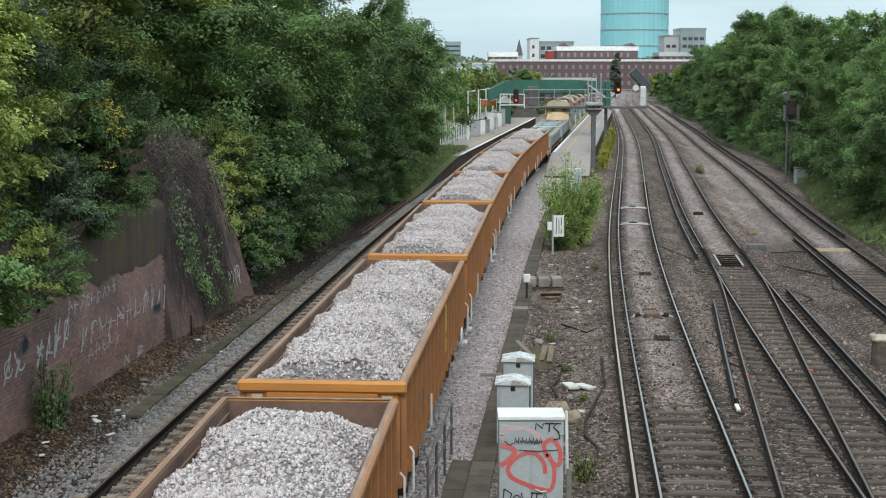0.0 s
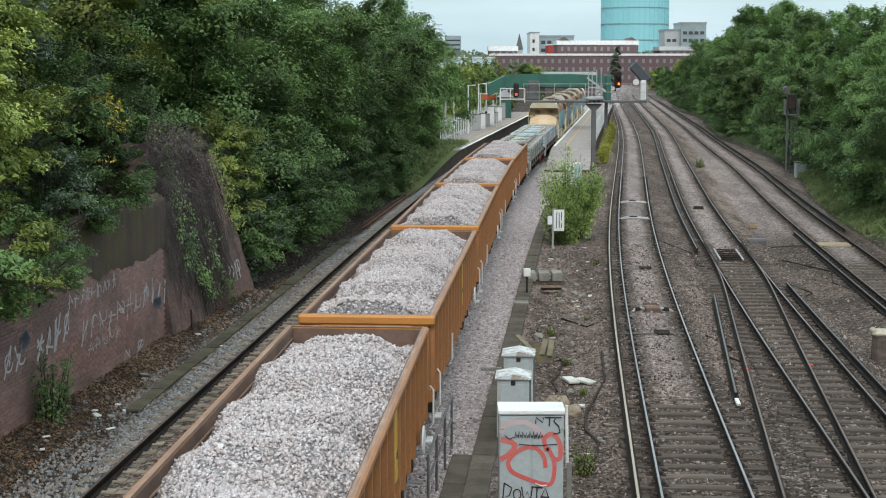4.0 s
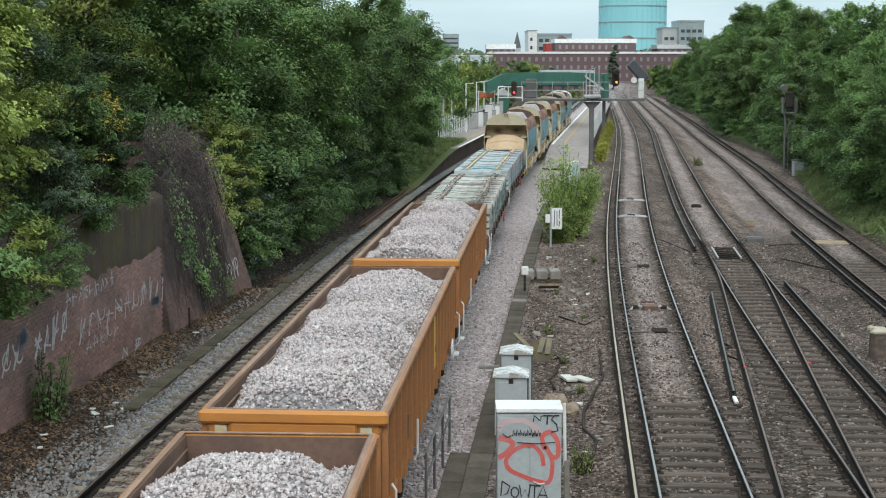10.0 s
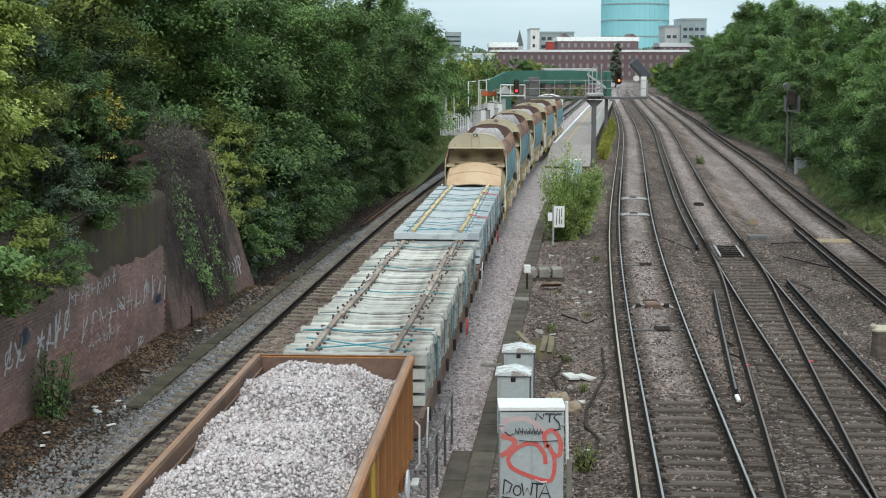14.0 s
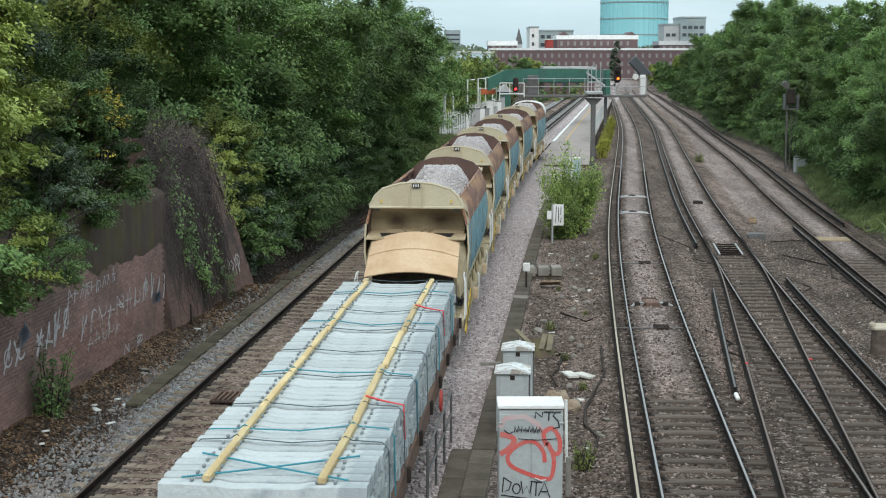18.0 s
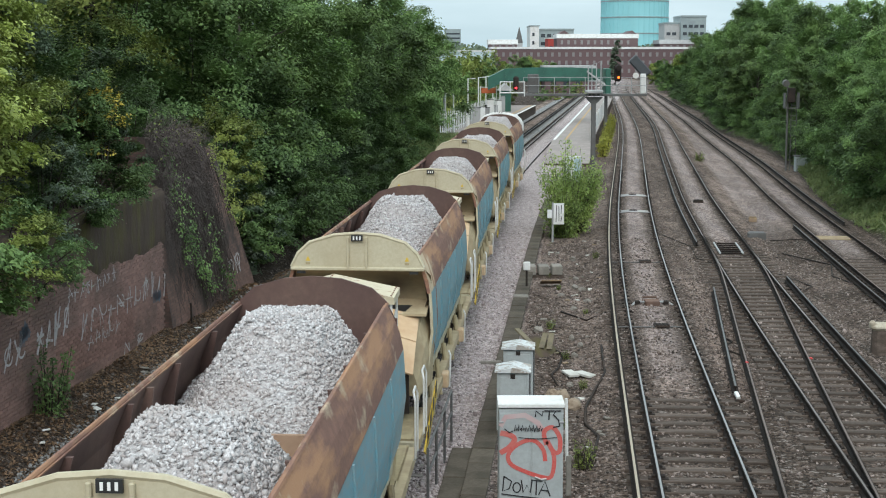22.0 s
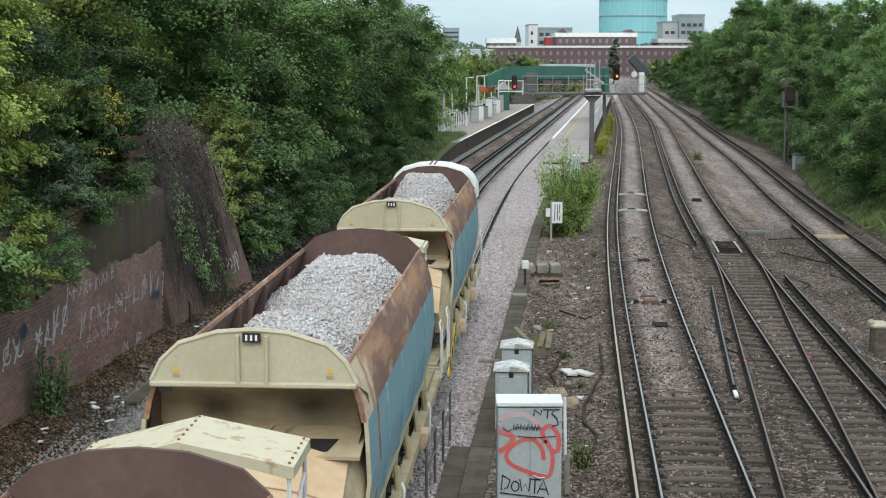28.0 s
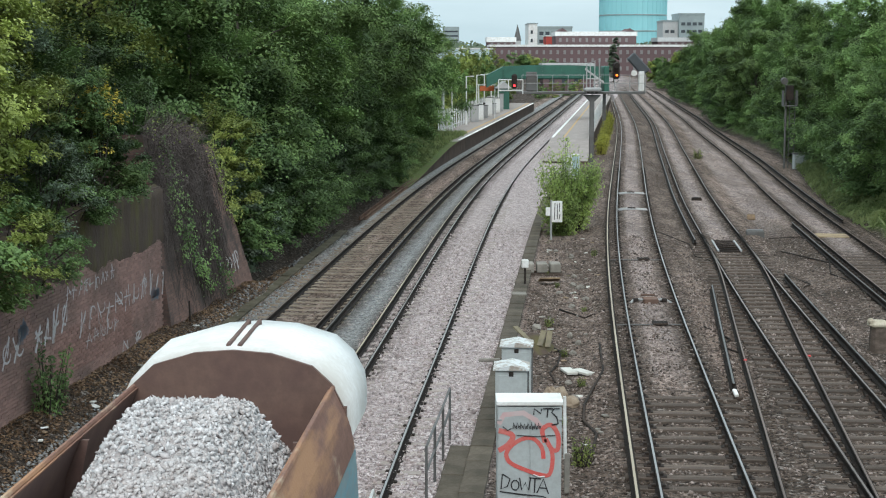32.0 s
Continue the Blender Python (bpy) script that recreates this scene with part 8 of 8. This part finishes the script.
def build_distance():
    wh = block("warehouse", "long maroon brick warehouse with white cornice", 17.5, 93, 560, 590, 10.2, 3, 2.6, HAZY_BRICK, WHITEPAINT, PANE_PALE, 0.8, (0.9, 1.5), 3.0, 2.2)
    block("warehouse", "upper storey of maroon brick with white gabled roof", 44.3, 76, 592, 612, 14.6, 1, 2.6, HAZY_BRICK, WHITEPAINT, PANE_PALE, 1.7, (0.9, 1.6), 3, 13.0)
    block("warehouse", "low maroon brick block with white roof edge", 17.4, 28.5, 592, 610, 12.2, 1, 2.6, HAZY_BRICK, WHITEPAINT, PANE_PALE, 1.9, (0.9, 1.4), 3, 11.3)
    block("warehouse", "maroon brick block with pale flat roof", 84.6, 100, 592, 610, 12.4, 1, 2.6, HAZY_BRICK, PALEROOF, PANE_PALE, 1.6, (0.9, 1.4), 3, 11.3)
    ga = bpy.data.objects["warehouse"]
    for x in (47.0, 73.5):
        part("gable", Geo().prism([(x - 2, 16.3), (x + 2, 16.3), (x, 17.6)], 591.5, 612), HAZY_BRICK, bpy.data.objects["warehouse.001"])
    block("office_building", "grey-green glazed office block with a white tower", 50, 68.5, 800, 830, 21.5, 4, 3.2, GLASSY, GLASSY, PANE, 0.8, (2.2, 1.8), 4.2, 6)
    block("office_building", "white stair tower of the office block", 45.3, 50, 798, 830, 23.5, 4, 2.4, WHITEPAINT, GLASSY, PANE, 0.5, (1.2, 1.8), 4.4, 6)
    block("office_building", "red brick block beside the offices", 52, 60, 760, 780, 16.5, 2, 2.6, worn("bright_red_brick", (0.4, 0.07, 0.06), (0.34, 0.06, 0.05), (0.3, 0.06, 0.05), scale=0.05, rough=0.9, rel=0.0), WHITEPAINT, PANE, 0.5, (1.3, 1.6), 4, 8)
    block("office_building", "grey glazed office block by the gasholder", 141, 156, 900, 930, 31, 5, 3.4, GLASSY, GLASSY, PANE, 1.0, (2.4, 1.8), 4.4, 8)
    block("office_building", "pale low office block by the gasholder", 132, 141, 905, 930, 27, 4, 3.4, PALEROOF, GLASSY, PANE, 1.0, (2.4, 1.8), 4.4, 8)
    block("shed", "long white shed beyond the trees", -14, 16.5, 500, 520, 9.0, 1, 6, PALEBLUE, WHITEPAINT, PANE_PALE, 0.5, (2, 1.5), 4, 3)
    block("terrace_roof", "low house with pale roof behind the station", 20, 30, 300, 312, 4.5, 1, 2.5, HAZY_BRICK, PALEROOF, PANE, 1.0, (1, 1.2), 3, 2)
    g = thing("gasholder", "huge pale turquoise ribbed gasholder", "gasholder", pose(156, 1240, -1))
    part("tank", Geo().tube([(0, 0, 0), (0, 0, 82)], 27.5, 72), TURQ, g)
    for z in (14.0, 27.0, 40.0, 53.0, 66.0):
        part("gallery", Geo().tube([(0, 0, z), (0, 0, z + 0.9)], 27.9, 72), GLASSY, g, "narrow grey gallery")
    rib = Geo().box((0, 0, 41), (0.5, 0.35, 82)).mesh("rib", TURQ)
    for k in range(40):
        a = 2 * math.pi * k / 40
        part("rib", rib, None, g, m=pose(27.6 * math.cos(a), 27.6 * math.sin(a), 0, 0, 0, math.degrees(a) + 90))
    # far woods and trees between
    rg = np.random.default_rng(5)
    n = 14000
    x = np.concatenate([rg.uniform(-320, 60, n // 2), rg.uniform(90, 420, n // 2)])
    y = rg.uniform(880, 960, n)
    h = 11 + 4 * (0.5 + 0.5 * np.sin(x * 0.11)) * rg.uniform(0.6, 1.1, n)
    p = np.stack([x, y, h * rg.uniform(0.1, 1.0, n)], 1)
    nr = rg.normal(size=(n, 3)) * 0.5 + np.array([0, -0.6, 0.6])
    # grey-green leaf colour carries the haze over these far trees
    tagged(new("far_woods", leaf_mesh("far_woods", p, nr, 3.0, LEAF_SILVER, 9, 0.9)), "distant belt of trees in haze-grey green on the skyline", "trees", kind="stuff")
    lo = tree_meshes(151, 9.0, 0.4, 3.2, LEAF_MID, 170, 70, 0.4, 1.0)
    md = tree_meshes(152, 9.0, 0.4, 3.2, LEAF_LIGHT, 170, 70, 0.4, 1.0)
    rng = random.Random(21)
    pop = tree_meshes(153, 12, 0.6, 1.3, LEAF_SILVER, 220, 60, 0.42, 0.75, 0.05)
    put_tree(pop, 47.4, 418, -0.5, 0, 1.0, "slender poplar behind the signal gantry")
    for x, y, k, s in ((2.5, 165, 1, 0.55), (5.5, 178, 0, 0.55), (0, 160, 0, 0.6), (-4, 175, 1, 0.7), (4, 196, 0, 0.6), (8, 215, 1, 0.6), (45, 260, 1, 0.55), (52, 290, 0, 0.5), (48, 310, 1, 0.45), (55, 340, 1, 0.6), (60, 300, 0, 0.8), (66, 360, 1, 0.8), (72, 330, 1, 0.9), (-8, 215, 0, 0.8), (-2, 240, 0, 0.75), (6, 260, 1, 0.65), (-20, 260, 1, 0.9), (-12, 300, 0, 0.9), (4, 330, 0, 0.8), (62, 420, 1, 0.6), (74, 440, 0, 0.6), (36, 450, 1, 0.4), (42, 500, 1, 0.5)):
        put_tree((lo, md)[k], x, y, -0.5, rng.uniform(0, 360), s, "green tree beyond the station" if k else "dark green tree beyond the station", group="trees beyond the station")
    hedge = [bush_meshes(161, 4.2, 1.9, LEAF_MID, 40, 70, 0.28, 0.8), bush_meshes(163, 4.4, 1.9, LEAF_LIGHT, 40, 70, 0.28, 0.8)]
    for k in range(26):
        y = 117 + k * 3.2
        put_bush(hedge[k % 3 != 1], xb(y) - 10.4 + rng.uniform(-0.5, 0.3), y, 0.2, rng.uniform(0, 360), rng.uniform(0.95, 1.25), "tall green hedge behind the platform fence", sz=rng.uniform(1.3, 1.65), group="hedge behind the platform")
    for x, y, k, sc in ((16.5, 255, 0, 0.62), (19.2, 262, 1, 0.66), (22.5, 270, 0, 0.7), (25.5, 282, 1, 0.62)):
        put_bush(hedge[k], x, y, -0.4, rng.uniform(0, 360), sc, "low green bush beyond the footbridge", group="bushes beyond the footbridge")
    for x, y, k, sc in ((14.5, 300, 0, 0.85), (18.6, 312, 1, 0.8), (22.5, 322, 0, 0.72)):
        put_tree((lo, md)[k], x, y, -0.5, rng.uniform(0, 360), sc, "green tree beyond the station", group="trees beyond the station")
    for k in range(34):
        y = rng.uniform(225, 420)
        put_tree((lo, md)[k % 2], x5(y) + rng.uniform(4, 26), y, -0.5, rng.uniform(0, 360), rng.uniform(0.55, 0.95), "green tree beyond the station" if k % 2 else "dark green tree beyond the station", group="trees beyond the station")
    sp = thing("church_spire", "small grey church spire on the skyline", "spire", pose(46.5, 940, 0))
    part("tower", Geo().box((0, 0, 8), (4, 4, 16)), PALEROOF, sp)
    part("spire", Geo().tube([(0, 0, 16), (0, 0, 19), (0, 0, 26)], [2.4, 1.8, 0.1], 8), GREYSTEEL, sp)
    tw = thing("tower_block", "grey tower block on the skyline", "building", pose(8, 1500, 0))
    part("wall", Geo().box((0, 0, 17), (16, 14, 36)), GLASSY, tw)
    for z in range(7):
        part("window", Geo().box((0, -7.1, 4 + z * 4.4), (14, 0.3, 1.5)), PANE, tw)


build_distance()


# ---- loose stones, leaves and grass ----


def build_litter():
    rng = random.Random(31)
    def scatter(n, fx, y0, y1, thin=False):
        pts = []
        while len(pts) < n:
            y = mix(y0, y1, rng.random() ** 1.7)
            x = fx(y)
            if thin and rng.random() < 0.85 * zone(x, y)[2]:
                continue
            pts.append((x, y, ground_z(x, y) + rng.uniform(-0.01, 0.02)))
        return pts
    sets = [("fresh_ballast", "pale pinkish-grey fresh ballast stones round the track", scatter(11000, lambda y: rng.uniform(xb(y) - 1.4, xt(y) - 0.25), 22, 62), 0.034, [(0.17, 0.14, 0.14), (0.46, 0.4, 0.4), (0.72, 0.645, 0.645), (0.36, 0.29, 0.28), (0.6, 0.535, 0.535)]),
            ("grey_ballast", "blue-grey ballast stones beside the track", scatter(5000, lambda y: rng.uniform(xa(y) - 2.4, xa(y) - 0.9), 24, 62), 0.036, [(0.1, 0.1, 0.1), (0.24, 0.25, 0.25), (0.36, 0.37, 0.37)]),
            ("brown_ballast", "brown ballast stones strewn between the tracks", scatter(17000, lambda y: rng.uniform(xt(y) + 0.3, x5(y) - 1), 22, 60, True), 0.032, [(0.025, 0.018, 0.014), (0.08, 0.058, 0.047), (0.16, 0.118, 0.098), (0.26, 0.2, 0.17), (0.52, 0.43, 0.39)])]
    for nm, label, pts, size, tones in sets:
        tagged(new(nm, stone_mesh(nm, pts, size, pebble(nm + "_stone", tones), 3)), label, "ballast", kind="stuff")
    rg = np.random.default_rng(6)
    n = 10500
    y = rg.uniform(20, 52, n)
    x = np.array([x_left(b) for b in y]) + np.abs(rg.normal(0.1, 0.75, n))
    z = np.array([ground_z(a, b) for a, b in zip(x, y)]) + 0.015
    m = foliage("dead_brown_leaves", (0.1, 0.06, 0.036), (0.32, 0.21, 0.13))
    tagged(new("dead_leaves", leaf_mesh("dead_leaves", np.stack([x, y, z], 1), rg.normal(0, 0.35, (n, 3)) + np.array([0, 0, 1]), 0.075, m, 8, 0.7)), "brown dead leaves along the foot of the wall", "leaves", kind="stuff")
    n = 16000
    y = np.concatenate([rg.uniform(62, 110, n // 2), rg.uniform(84, 118, n // 2)])
    x = np.concatenate([np.array([x_right(b) for b in y[: n // 2]]) + rg.uniform(0.1, 4.6, n // 2), np.array([xb(b) - 5.3 for b in y[n // 2:]]) - rg.uniform(0, 3.2, n // 2)])
    z = np.array([max(ground_z(a, b), mix(-0.1, 0.9, smooth((b - 82) / 28)) if a < xb(b) else -9) for a, b in zip(x, y)]) + 0.18
    tagged(new("long_grass", leaf_mesh("long_grass", np.stack([x, y, z], 1), np.concatenate([rg.normal(size=(n, 2)), rg.normal(0, 0.3, (n, 1))], 1), 0.55, GRASSY, 12, 0.12)), "long pale green grass on the bank", "grass", kind="stuff")
    for k in range(16):
        yy = rng.uniform(24, 46)
        xx = wall_x(yy) + rng.uniform(0.5, 1.5)
        li = tagged(new("litter", Geo().box((0, 0, 0), (rng.uniform(0.06, 0.16), rng.uniform(0.1, 0.3), 0.03), ch=0.008).mesh("litter", rng.choice((WHITEPAINT, OLD_BATTEN, CONC)))), "scrap of pale litter at the foot of the wall", "litter", group="litter by the wall")
        li.matrix_basis = pose(xx, yy, ground_z(xx, yy) + 0.03, rng.uniform(-8, 8), rng.uniform(-8, 8), rng.uniform(0, 180))


build_litter()


motions()
